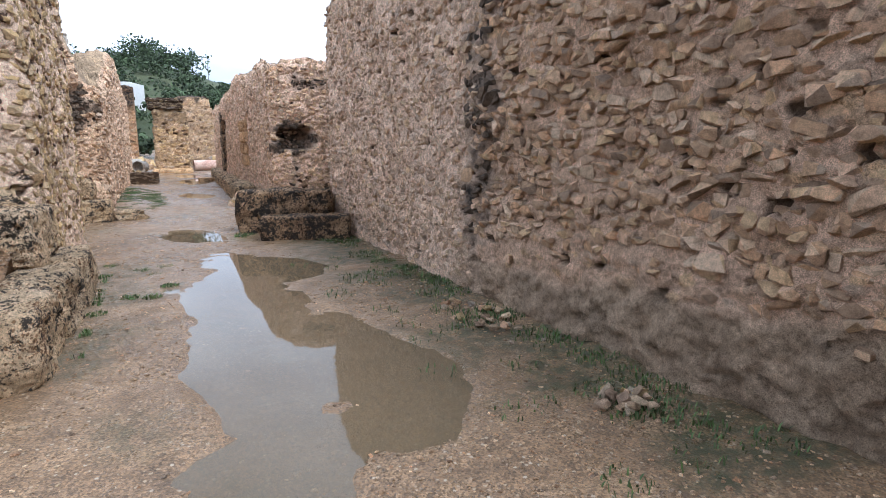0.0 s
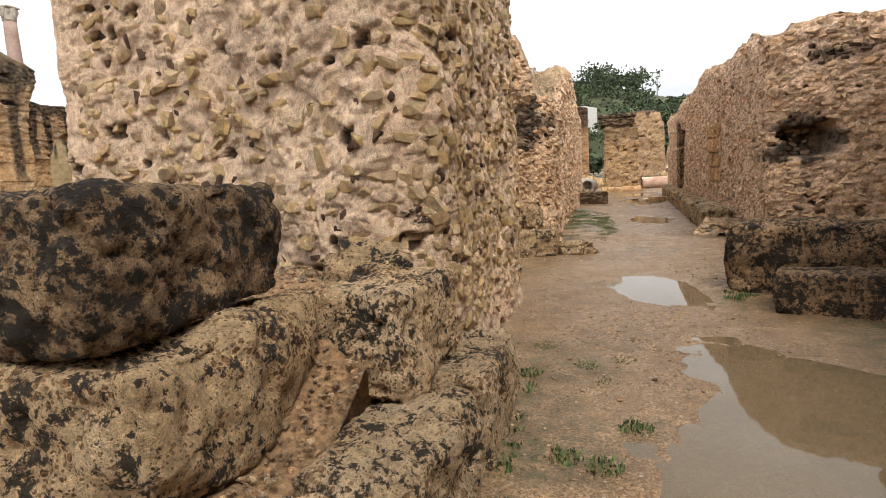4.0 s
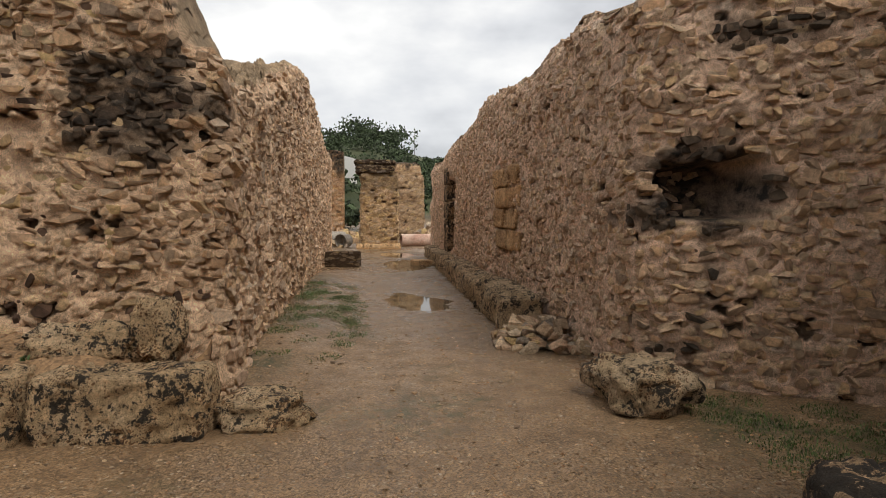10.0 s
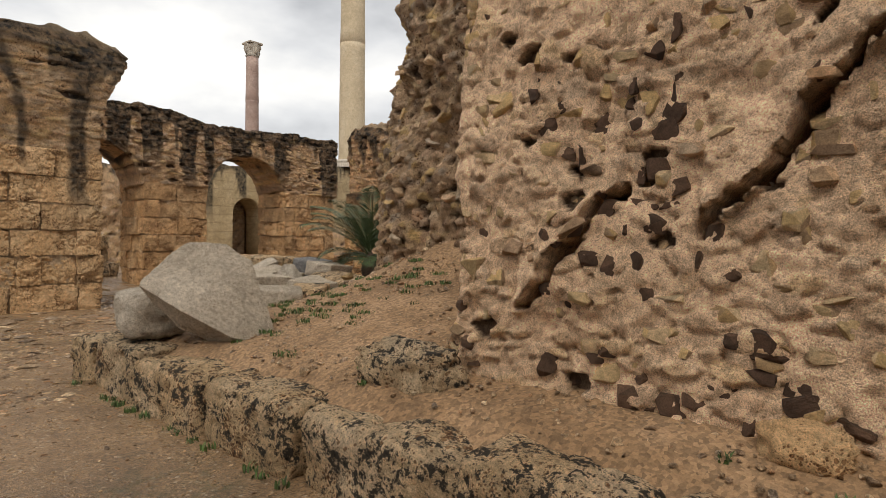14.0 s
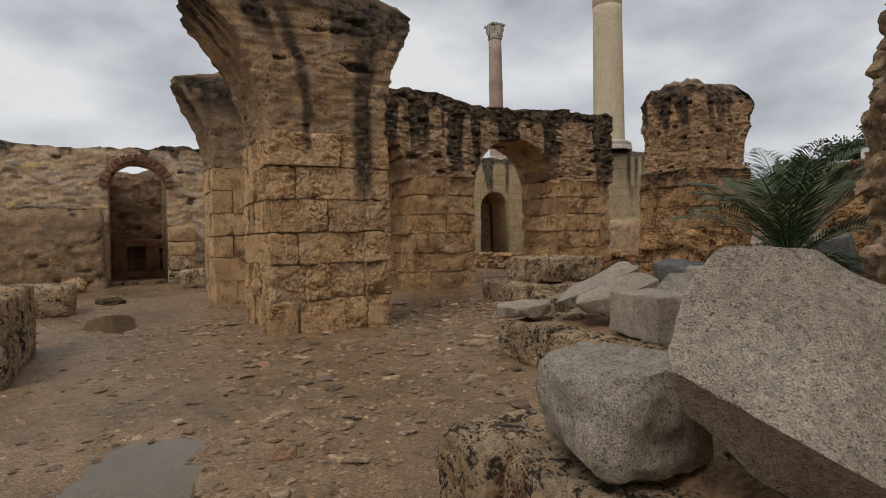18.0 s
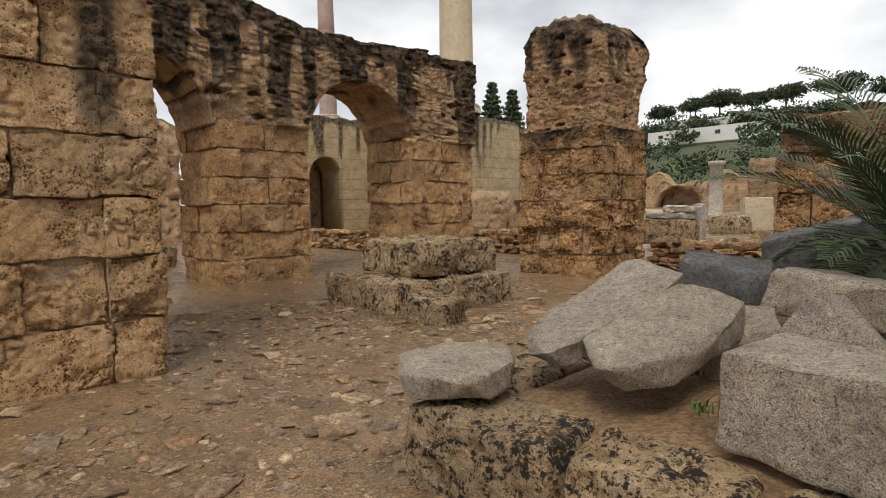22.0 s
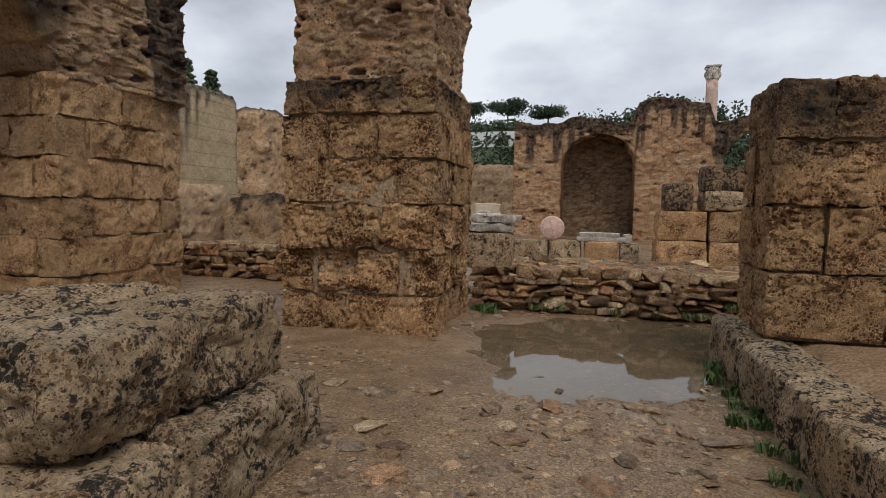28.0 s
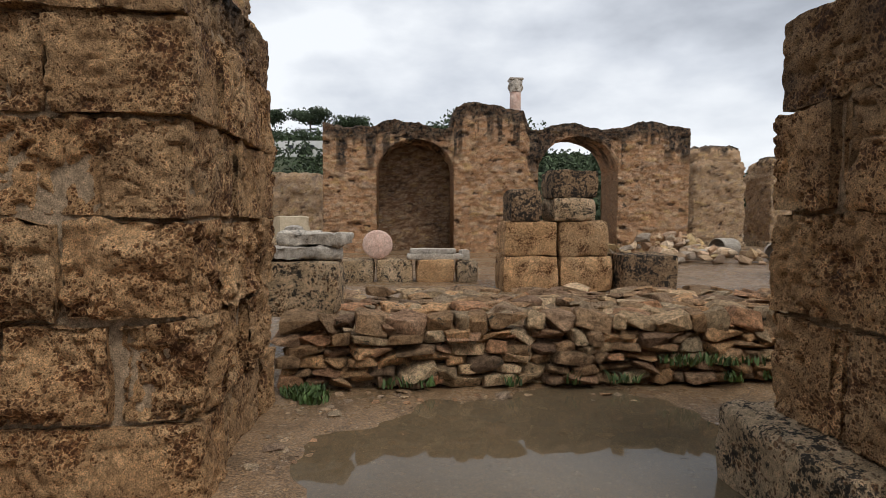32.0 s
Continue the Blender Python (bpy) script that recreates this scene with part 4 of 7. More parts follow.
m, n, l, bsdf = mat("rain_water")
bsdf.inputs["Base Color"].default_value = (0.20, 0.155, 0.095, 1)
bsdf.inputs["Roughness"].default_value, bsdf.inputs["IOR"].default_value = 0.02, 1.33
bsdf.inputs["Transmission Weight"].default_value = 0.5
geo = n.new("ShaderNodeNewGeometry")
bp = n.new("ShaderNodeBump")
bp.inputs["Strength"].default_value, bp.inputs["Distance"].default_value = 0.05, 0.003
l.new(noise_tex(n, l, geo.outputs["Position"], 9, 2, 0.5), bp.inputs["Height"])
l.new(bp.outputs[0], bsdf.inputs["Normal"])
M_WATER = m
for px, py, a, b, r in ((0.85, 5.1, 1.1, 3.1, 0), (-13.1, 23.6, 1.75, 1.75, 0)) + tuple(PUDDLES[3:6] + PUDDLES[9:]):
    e = np.linspace(0, 2 * math.pi, 40, endpoint=False)
    c, s = math.cos(radians(r)), math.sin(radians(r))
    u, v = 1.25 * a * np.cos(e), 1.25 * b * np.sin(e)
    V = np.stack([px + u * c - v * s, py + u * s + v * c, 0 * e - 0.0145], 1)
    V = np.concatenate([V, [[px, py, -0.0145]]])
    F = np.stack([np.arange(40), (np.arange(40) + 1) % 40, np.full(40, 40)], 1)
    w = setting("water", mesh_of("water", V, F, M_WATER), "shallow rain puddle reflecting the grey sky", "puddle")
    w.visible_shadow = False

# ---- walls of the passage ----
WARM = dict(cu=0.13, cv=0.075, stones=0.35, pits=0.04, proud=0.022, deep=0.07, mortar=(0.82, 0.625, 0.495), fade=0.45)
PALE = dict(cu=0.14, cv=0.09, stones=0.3, pits=0.04, proud=0.02, deep=0.06, mortar=(0.90, 0.69, 0.535), fade=0.3)
PINK = dict(cu=0.13, cv=0.075, stones=0.35, pits=0.05, proud=0.02, deep=0.06, mortar=(0.78, 0.555, 0.42), fade=0.5)
FAR = dict(cu=0.22, cv=0.10, stones=0.62, pits=0.05, proud=0.04, mortar=(0.52, 0.355, 0.215), fade=0.6)


def r1_top(x, y):
    return 4.15 - 0.55 * smooth(10.2, 11.4, y) + 0.25 * np.sin(y * 0.7)


def r1_coat(x, y, z, d, t):
    """Smooth grey old render along the foot."""
    p = np.stack([x, y, z], 1)
    k = smooth(0.12, -0.06, z - 0.34 - 0.25 * fbm(p, 0.9, 61, 2) - 0.2 * smooth(5.0, 2.0, y)) * smooth(6.5, 4.5, y)
    d = d * (1 - 0.4 * k) + 0.022 * k * (1 + 1.5 * fbm(p, 8.0, 62, 3))
    t = t * (1 - smooth(5.5, 4.6, y + 0.4 * vnoise(p * 1.4, 67))[:, None] * np.array([0.26, 0.31, 0.36]))
    g = np.array([0.31, 0.235, 0.17])[None] * (1 + 0.25 * fbm(p, 3.0, 63, 3))[:, None]
    return d, t * (1 - k[:, None]) + g * k[:, None]


def r1_stain(x, y, z):
    p = np.stack([x, y, z], 1)
    strip = smooth(0.42, 0.1, np.abs(y - 5.24 + 0.12 * (z - 2) + 0.3 * vnoise(p * 1.6, 64)) + 0.18 * vnoise(p * 5, 66)) * smooth(0.3, 0.7, z)
    return 1.0 * strip * (0.75 + 0.5 * vnoise(p * 9.0, 65)) * (x < 3.4)


wall_r1 = setting("wall_east_south", mass("wall_east_south", [(3.03, -3.2), (5.2, -3.2), (5.2, 10.95), (3.03, 10.95)], -0.08, r1_top, M_RUBBLE, [0.3, 0.3, 0.3, 0.022], 0.021, 11, 0.06, WARM, rings=14, stain=r1_stain, coat=r1_coat), "tall pinkish rubble wall with projecting stones")


def l1_top(x, y):
    return 4.3 + 0.3 * np.sin(y * 1.3) + 0 * x


wall_l1 = setting("wall_west_south", mass("wall_west_south", [(-4.6, 7.75), (-2.6, 7.3), (-1.35, 6.85), (-1.08, 7.15), (-1.08, 10.6), (-1.35, 11.05), (-4.6, 10.6)], -0.08, l1_top, M_RUBBLE, [0.03, 0.018, 0.016, 0.016, 0.025, 0.06, 0.3], 0.0165, 12, 0.05, PALE, rings=5), "pale rubble pier with yellow stones and empty sockets")


def l2_top(x, y):
    front = 2.8 + 1.3 * smooth(-1.1, -1.75, x) * smooth(17.5, 16.0, y)
    return front + (4.45 - front) * smooth(15.0, 22.5, y) - 0.6 * smooth(24, 29, y)


CRACKS = [[(-4.33, 1.01), (-4.21, 1.16), (-3.98, 1.49), (-3.77, 1.68)], [(-3.39, 1.46), (-3.27, 1.57), (-3.13, 1.68), (-3.0, 1.94), (-2.85, 2.13), (-2.73, 2.21), (-2.47, 2.23), (-2.24, 2.22)]]


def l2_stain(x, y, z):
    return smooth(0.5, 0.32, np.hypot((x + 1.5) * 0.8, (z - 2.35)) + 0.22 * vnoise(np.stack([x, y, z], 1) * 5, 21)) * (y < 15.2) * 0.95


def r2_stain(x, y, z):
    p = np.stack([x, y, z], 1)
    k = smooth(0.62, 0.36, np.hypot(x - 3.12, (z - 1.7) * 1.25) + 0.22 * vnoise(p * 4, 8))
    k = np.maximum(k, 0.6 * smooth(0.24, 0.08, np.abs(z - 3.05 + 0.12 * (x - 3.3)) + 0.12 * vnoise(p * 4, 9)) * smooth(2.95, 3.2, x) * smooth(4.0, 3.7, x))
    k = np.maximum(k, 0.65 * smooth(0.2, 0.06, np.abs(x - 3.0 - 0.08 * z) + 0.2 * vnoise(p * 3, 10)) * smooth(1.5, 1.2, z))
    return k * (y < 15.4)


def mass_l2():
    pts = [(-4.75, 14.5), (-1.25, 14.5), (-0.95, 14.75), (-1.0, 33.0), (-3.2, 33.0), (-3.4, 17.2), (-4.6, 16.6)]

    def crack(V):
        jag = 0.05 * vnoise(V * np.array([9.0, 0, 9.0]), 77) + 0.02 * vnoise(V * np.array([25.0, 0, 25.0]), 76)
        d, side = np.full(len(V), 9.0), np.full(len(V), 9.0)
        for (xa, za), (xb, zb) in [s for c in CRACKS for s in zip(c[:-1], c[1:])]:
            t = np.clip(((V[:, 0] - xa) * (xb - xa) + (V[:, 2] + jag - za) * (zb - za)) / ((xb - xa) ** 2 + (zb - za) ** 2), 0, 1)
            d = np.minimum(d, np.hypot(V[:, 0] - xa - t * (xb - xa), V[:, 2] + jag - za - t * (zb - za)))
            side = np.where((V[:, 0] >= min(xa, xb)) & (V[:, 0] < max(xa, xb)), V[:, 2] - za - (zb - za) * (V[:, 0] - xa) / (xb - xa), side)
        wob = 0.012 * vnoise(V * 14.0, 78)
        front = V[:, 1] < 15.0
        width = 0.006 + 0.016 * smooth(-0.2, 0.5, vnoise(V * 1.7, 79))
        V = V.copy()
        lip = 0.07 * smooth(0.5, 0.0, side) * (side > -0.02) * (V[:, 0] < -2.1)
        V[:, 1] += np.where(front, 0.4 * smooth(width + 0.012, width, d + wob) - lip, 0)
        V[:, 0] -= np.where(front, 0.28 * smooth(1.2, 0.4, V[:, 2]) * smooth(-4.0, -4.6, V[:, 0]), 0)
        return V
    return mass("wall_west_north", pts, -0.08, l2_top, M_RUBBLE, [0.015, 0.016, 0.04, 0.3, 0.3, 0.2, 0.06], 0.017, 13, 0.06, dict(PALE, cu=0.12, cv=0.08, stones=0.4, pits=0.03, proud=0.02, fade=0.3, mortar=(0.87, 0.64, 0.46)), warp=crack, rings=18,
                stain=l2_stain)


wall_l2 = setting("wall_west_north", mass_l2(), "cracked pale rubble wall with dark stone sockets")


def r2_top(x, y):
    return 3.5 + 0.33 * smooth(15, 17, y) - 0.3 * smooth(23, 29, y) + 0.08 * np.sin(x * 2 + y)


def hole(V):
    V = V.copy()
    e = np.maximum(np.abs(V[:, 0] - 3.16) / 0.36, np.abs(V[:, 2] - 1.72) / 0.26) + 0.25 * vnoise(V * 5, 5)
    V[:, 1] += np.where(V[:, 1] < 15.2, 0.55 * smooth(1.1, 0.85, e), 0)
    e2 = np.maximum(np.abs(V[:, 1] - 19.8) / 0.3, np.abs(V[:, 2] - 1.7) / 0.75)
    e3 = np.maximum(np.abs(V[:, 1] - 26.5) / 0.6, np.abs(V[:, 2] - 1.6) / 1.0)
    V[:, 0] += np.where(V[:, 0] < 3.4, 0.22 * smooth(1.1, 0.85, e2) + 0.35 * smooth(1.1, 0.9, e3), 0)
    return V


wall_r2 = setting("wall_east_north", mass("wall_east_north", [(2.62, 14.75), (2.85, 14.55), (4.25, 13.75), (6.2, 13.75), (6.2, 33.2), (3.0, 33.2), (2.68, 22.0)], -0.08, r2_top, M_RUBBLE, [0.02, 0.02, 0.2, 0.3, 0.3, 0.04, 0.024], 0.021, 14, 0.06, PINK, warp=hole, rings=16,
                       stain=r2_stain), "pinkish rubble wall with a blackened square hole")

# vaulted side passage
vault = thing("vaulted_passage", "dressed stone jamb and arch of a dark vaulted passage", "archway", (4.3, 12.3, 0), kind="structure")
vm = child(new("vault", sweep("vault", "y", 10.6, 14.6, 4.45, 9.0, lambda s: arch(s, 10.98, 13.55, 2.3, 1.2, -0.05), lambda s: 4.2 + 0 * s, M_CORE, 0.07, 0.09, 51, 0.03, FAR, jambs=(10.98, 13.55))), vault)
vm.matrix_basis = vault.matrix_world.inverted()
for k in range(5):
    x = 4.3
    for i in range(5):
        w = 0.5 if (i == 0 and k % 2) else 0.86
        block("block", "", "", (x + w / 2, 13.62, 0.0 + 0.49 * k), (w - 0.006, 0.36, 0.485), 0, M_ASHLAR, 60 + k * 7 + i, 0.045, 0.012, 0.012, chip=0.0, parent=vault)
        x += w
# Unseen end wall, put in so the inside of the vault stays dark.
setting("wall_passage_end", mass("wall_passage_end", [(8.8, 10.2), (9.4, 10.2), (9.4, 14.4), (8.8, 14.4)], -0.05, 4.0, M_RUBBLE, 0.15, 0.15, 52, 0.04, FAR, rings=3), "added rubble wall closing the vaulted passage to keep it dark")
setting("wall_south", mass("wall_south", [(-6.5, -4.2), (5.2, -4.2), (5.2, -3.2), (-6.5, -3.2)], -0.08, 3.6, M_RUBBLE, 0.15, 0.15, 53, 0.06, FAR, rings=3), "rubble wall closing the passage")

# ledge along the east wall
ledge = thing("stone_ledge", "long lichen-blackened stone ledge along the wall foot", "ledge", (2.3, 24, 0), kind="structure")
for k in range(12):
    y = 17.1 + 1.28 * k
    block("block", "", "", (2.28 + 0.05 * k, y + 0.6, -0.04), (0.62 - 0.012 * k, 1.26, 0.5 + 0.03 * math.sin(k * 2.1)), -2.5, M_CRUST, 80 + k, 0.045, 0.07, 0.04, parent=ledge)


pil = thing("pilaster", "dark stacked blocks in a recess of the wall", "pilaster", (2.85, 27.4, 0), kind="structure")
for k, (w, h) in enumerate(((0.9, 0.6), (0.75, 0.55), (0.85, 0.5), (0.75, 0.5), (0.7, 0.5))):
    block("block", "", "", (2.98, 27.4 + 0.05 * (k % 2), 0.45 + 0.52 * k), (0.5, w, h), 0, M_DARK, 590 + k, 0.05, 0.04, 0.03, parent=pil)


patch = thing("squared_patch", "patch of larger brown squared blocks in the rubble", "wall patch", (2.66, 19.5, 1.4), kind="structure")
for k in range(8):
    r, c = divmod(k, 2)
    block("block", "", "", (2.76, 18.95 + 0.82 * c + 0.22 * (r % 2), 0.95 + 0.36 * r), (0.34, 0.78, 0.345), 0, M_EATEN, 570 + k, 0.04, 0.035, 0.03, parent=patch)


# ---- raised terraces ----
def earth(name, x0, x1, y0, y1, zf, label, step=0.07, seed=1):
    ax, ay = np.arange(x0, x1 + 1e-6, step), np.arange(y0, y1 + 1e-6, step)
    X, Y = np.meshgrid(ax, ay, indexing="ij")
    X, Y = X.ravel(), Y.ravel()
    p = np.stack([X, Y, 0 * X], 1)
    Z = zf(X, Y) + 0.018 * fbm(p, 1.7, seed, 3) + 0.006 * fbm(p, 9, seed + 2, 2)
    rim = np.minimum(np.minimum(X - x0, x1 - X), np.minimum(Y - y0, y1 - Y))
    Z = Z - 0.07 * smooth(0.3, 0.0, rim)
    na, nb = len(ax), len(ay)
    V = np.stack([X, Y, Z], 1)
    F = [grid_faces(na, nb, flip=True)]
    edge = np.concatenate([np.arange(nb), np.arange(1, na) * nb + nb - 1, (na - 1) * nb + np.arange(nb - 2, -1, -1), np.arange(na - 2, 0, -1) * nb])
    low = V[edge].copy()
    low[:, 2] = -0.1
    k, e2 = len(V), np.roll(np.arange(len(edge)), -1)
    V = np.concatenate([V, low])
    F.append(np.stack([edge, edge[e2], k + e2, k + np.arange(len(edge))], 1)[:, ::-1])
    return setting(name, mesh_of(name, V, F, M_EARTH), label, "ground")


m, n, l, bsdf = mat("gravelly_orange_earth")
geo = n.new("ShaderNodeNewGeometry")
pos = geo.outputs["Position"]
midn, fine = noise_tex(n, l, pos, 2.0, 6, 0.65), noise_tex(n, l, pos, 80, 4, 0.75)
vo = n.new("ShaderNodeTexVoronoi")
vo.inputs["Scale"].default_value = 48
l.new(pos, vo.inputs["Vector"])
base = ramp(n, l, midn, [(0.3, (0.17, 0.10, 0.05)), (0.5, (0.255, 0.155, 0.08)), (0.7, (0.33, 0.21, 0.118))])
base = blend(n, l, "MULTIPLY", 0.75, base, ramp(n, l, vo.outputs["Color"], [(0.2, grey(0.6)), (0.8, grey(1.5))]))
base = blend(n, l, "MULTIPLY", 1.0, base, ramp(n, l, fine, [(0.3, grey(0.75)), (0.7, grey(1.25))]))
l.new(base, bsdf.inputs["Base Color"])
bsdf.inputs["Roughness"].default_value = 0.9
bp = n.new("ShaderNodeBump")
bp.inputs["Strength"].default_value, bp.inputs["Distance"].default_value = 0.8, 0.015
l.new(blend(n, l, "ADD", 0.6, fine, vo.outputs["Distance"]), bp.inputs["Height"])
l.new(bp.outputs[0], bsdf.inputs["Normal"])
M_EARTH = m


def terrace_z(x, y):
    slope = 0.10 + 0.20 * smooth(-9.0, -6.3, x)
    z = 0.42 + slope * np.clip(y - 13.9, 0, 3.6) + 0.06 * smooth(17, 22, y)
    return np.where(x < -9.0, np.minimum(z, 0.42 + 0.10 * np.clip(y - 16.3, 0, 3.0)), z) + 0.25 * smooth(-8.5, -6.5, x) * smooth(15.5, 17.2, y) - 0.34 * smooth(-1.75, -1.1, x) * smooth(14.75, 14.4, y)


earth("terrace_earth", -8.95, -1.0, 13.95, 19.5, terrace_z, "gravelly orange earth bank with weeds", seed=3)
earth("terrace_earth_north", -11.75, -8.88, 16.2, 23.2, lambda x, y: 0.41 + 0.28 * smooth(-11.5, -10.3, x) * smooth(16.4, 18.6, y) * smooth(22.0, 20.0, y), "trodden earth on a raised stone terrace", seed=4)
earth("terrace_earth_south", -4.4, -1.12, 4.45, 6.95, lambda x, y: 0.47 + 0.5 * smooth(5.6, 6.9, y - 0.15 * x), "gravelly earth on a stone platform", seed=5)

kerb = thing("terrace_edge", "lichen-stained limestone blocks edging the earth terrace", "terrace edge", (-5, 13.9, 0), kind="structure")
rng = random.Random(5)
x = -0.85
k = 0
while x > -9.0:
    w = min(rng.uniform(0.85, 1.35), x + 9.15)
    if w < 0.4:
        break
    block("block", "", "", (x - w / 2, 13.95 + rng.uniform(-0.02, 0.03), -0.06), (w - 0.035, 0.46, 0.5 + rng.uniform(-0.03, 0.03)), 0, M_CRUST, 120 + k, 0.026, 0.05, 0.035, parent=kerb)
    x -= w
    k += 1
y = 14.2
while y < 15.95:
    block("block", "", "", (-8.9, y + 0.42, -0.06), (0.45, 0.84, 0.48), 0, M_CRUST, 160 + k, 0.035, 0.05, 0.03, parent=kerb)
    y += 0.86
    k += 1
kerb2 = thing("platform_edge", "blackened pale limestone blocks edging the raised platform", "platform edge", (-12, 18, 0), kind="structure")
for k, (xa, xb) in enumerate(((-11.93, -11.02), (-11.0, -10.32), (-10.3, -9.32), (-9.3, -8.72))):
    block("block", "", "", ((xa + xb) / 2, 16.22, -0.06), (xb - xa - 0.03, 0.46, 0.49), 0, M_CRUST, 180 + k, 0.022, 0.04, 0.03, parent=kerb2)
for k in range(7):
    block("block", "", "", (-11.82 - 0.012 * k, 16.98 + 1.06 * k, -0.06), (0.46, 1.05, 0.49 + 0.02 * math.sin(k)), 0, M_CRUST, 190 + k, 0.035, 0.05, 0.03, parent=kerb2)
kerb3 = thing("west_platform_edge", "weathered limestone step blocks with black lichen", "platform edge", (-0.9, 6, 0), kind="structure")
for k, (ya, yb) in enumerate(((4.25, 5.35), (5.38, 6.35), (6.38, 7.4))):
    block("block", "", "", (-0.98 + 0.03 * k, (ya + yb) / 2, -0.06), (0.5, yb - ya - 0.01, 0.56), 0, M_CRUST, 210 + k, 0.02, 0.06, 0.045, parent=kerb3)
block("block", "", "", (-2.6, 4.45, -0.06), (2.7, 0.45, 0.55), 0, M_CRUST, 215, 0.06, 0.06, 0.04, parent=kerb3)
block("fallen_block", "squared yellow limestone block with black crust on the platform", "stone block", (-1.2, 6.48, 0.47), (0.52, 0.8, 0.54), -8, M_CRUST, 221, 0.018, 0.06, 0.04)
block("fallen_block", "long ochre limestone block under a blackened one", "stone block", (-2.25, 5.5, 0.45), (1.75, 1.15, 0.56), 2, M_CRUST, 222, 0.024, 0.06, 0.045)
block("fallen_block", "big black-crusted stone block lying on another", "stone block", (-2.4, 5.52, 1.005), (1.8, 1.05, 0.52), -2, M_DARK, 223, 0.022, 0.035, 0.045)
block("stone_block", "large dark weathered block standing in the passage", "stone block", (2.12, 10.78, -0.05), (1.7, 0.78, 0.83), -23, M_DARK, 224, 0.024, 0.06, 0.04)
block("stone_slab", "smaller brown slab leaning by the dark block", "stone slab", (2.25, 9.75, -0.05), (1.5, 0.5, 0.46), -20, M_DARK, 225, 0.028, 0.06, 0.03)

# ---- hall piers ----


def p1_run(x, y, z):
    w = y + 0.07 * vnoise(np.stack([x, y, z], 1) * 4.0, 14) + 0.02 * z
    a = smooth(0.19, 0.09, np.abs(w - 15.62)) * smooth(1.75, 2.3, z)
    b = smooth(0.10, 0.03, np.abs(w - 14.75)) * smooth(2.5, 2.9, z)
    return 0.95 * np.maximum(a, b) * (x > -15.4)


C7 = [-0.06, 0.5, 1.02, 1.5, 1.99, 2.48, 2.98]
p1 = ashlar_pier("ashlar_pier", "tall sandstone pier flaring into a broken vault", -16.9, -14.85, 14.08, 15.98, C7, 21, 0.02, eroded=(1,), drips=p1_run)


def flare(y0, y1, south, north, z0, z1):
    def f(V):
        V = V.copy()
        t = np.clip((V[:, 2] - z0) / (z1 - z0), 0, 1.15)
        mid = (y0 + y1) / 2
        V[:, 1] += np.where(V[:, 1] < mid, -south, north) * np.abs(V[:, 1] - mid) / ((y1 - y0) / 2) * t ** 2
        return V
    return f


def dome_top(cx, cy, rx, ry, z, drop):
    return lambda x, y: z - drop * np.clip(((x - cx) / rx) ** 2 + ((y - cy) / ry) ** 2, 0, 2)


top_mass(p1, "vault_springer", [(-16.85, 14.12), (-14.88, 14.12), (-14.88, 15.95), (-16.85, 15.95)], 2.97, dome_top(-15.9, 15, 1.4, 1.3, 5.35, 0.4), M_CORE, 0.03, 0.028, 22, 0.05, dict(cu=0.3, cv=0.085, stones=0.7, pits=0.03, proud=0.018, mortar=(0.72, 0.475, 0.265), fade=0.5), flare(14.1, 15.95, 0.85, 0.55, 3.2, 4.8), lambda x, y, z: np.maximum(streaks(5.2, 1.1, 4, 0.5)(x, y, z), p1_run(x, y, z)), cap_stain=0.9)
p1b = ashlar_pier("ashlar_pier", "sandstone pier with a flared broken vault top", -21.3, -19.6, 13.9, 15.8, C7, 23, 0.11)
top_mass(p1b, "vault_springer", [(-21.3, 13.95), (-19.62, 13.95), (-19.62, 15.78), (-21.3, 15.78)], 2.97, dome_top(-20.4, 14.8, 1.3, 1.3, 5.1, 0.35), M_CORE, 0.09, 0.08, 24, 0.06, FAR, flare(13.95, 15.8, 0.6, 0.5, 3.0, 4.6), streaks(5.2, 1.2, 5, 0.4), cap_stain=0.8)
C6 = [-0.06, 0.45, 0.95, 1.45, 1.95, 2.45, 2.95]
head_top = lambda s: 5.0 + 0.12 * np.sin(s * 1.1) - 0.12 * smooth(21, 25, s)
head_runs = streaks(lambda x, y: head_top(y), 2.1, 6, 0.5)
p2 = ashlar_pier("ashlar_pier", "sandstone pier carrying a black-streaked arch", -21.3, -19.6, 18.65, 20.55, C6, 25, 0.035, rough=1.5, drips=head_runs, material=M_EATEN)
p2b = ashlar_pier("ashlar_pier", "weathered sandstone arch pier with dark streaks", -21.3, -19.6, 23.3, 25.45, C6, 26, 0.04, rough=1.5, drips=head_runs, material=M_EATEN)
head = child(new("arch", sweep("arch", "y", 17.0, 25.6, -19.62, -21.25, lambda s: np.maximum(np.where(s < 18.65, 2.75 + 1.3 * np.sqrt(np.clip(1 - ((s - 17.2) / 1.45) ** 2, 0, 1)), 2.93), arch(s, 20.5, 23.35, 2.6, 1.45)), head_top, M_CORE, 0.035, 0.04, 27, 0.06, FAR, jambs=(18.65, 20.55, 23.3), stain=head_runs)), p2)
head.matrix_basis = p2.matrix_world.inverted()
C3 = [-0.06, 0.44, 0.95, 1.45, 1.94, 2.43, 2.82]
p3 = ashlar_pier("ashlar_pier", "free-standing porous sandstone pier with rubble top", -16.75, -14.9, 23.58, 25.35, C3, 28, 0.016, stain_at=2.62, eroded=(1, 2), rough=1.3, material=M_PITTED)
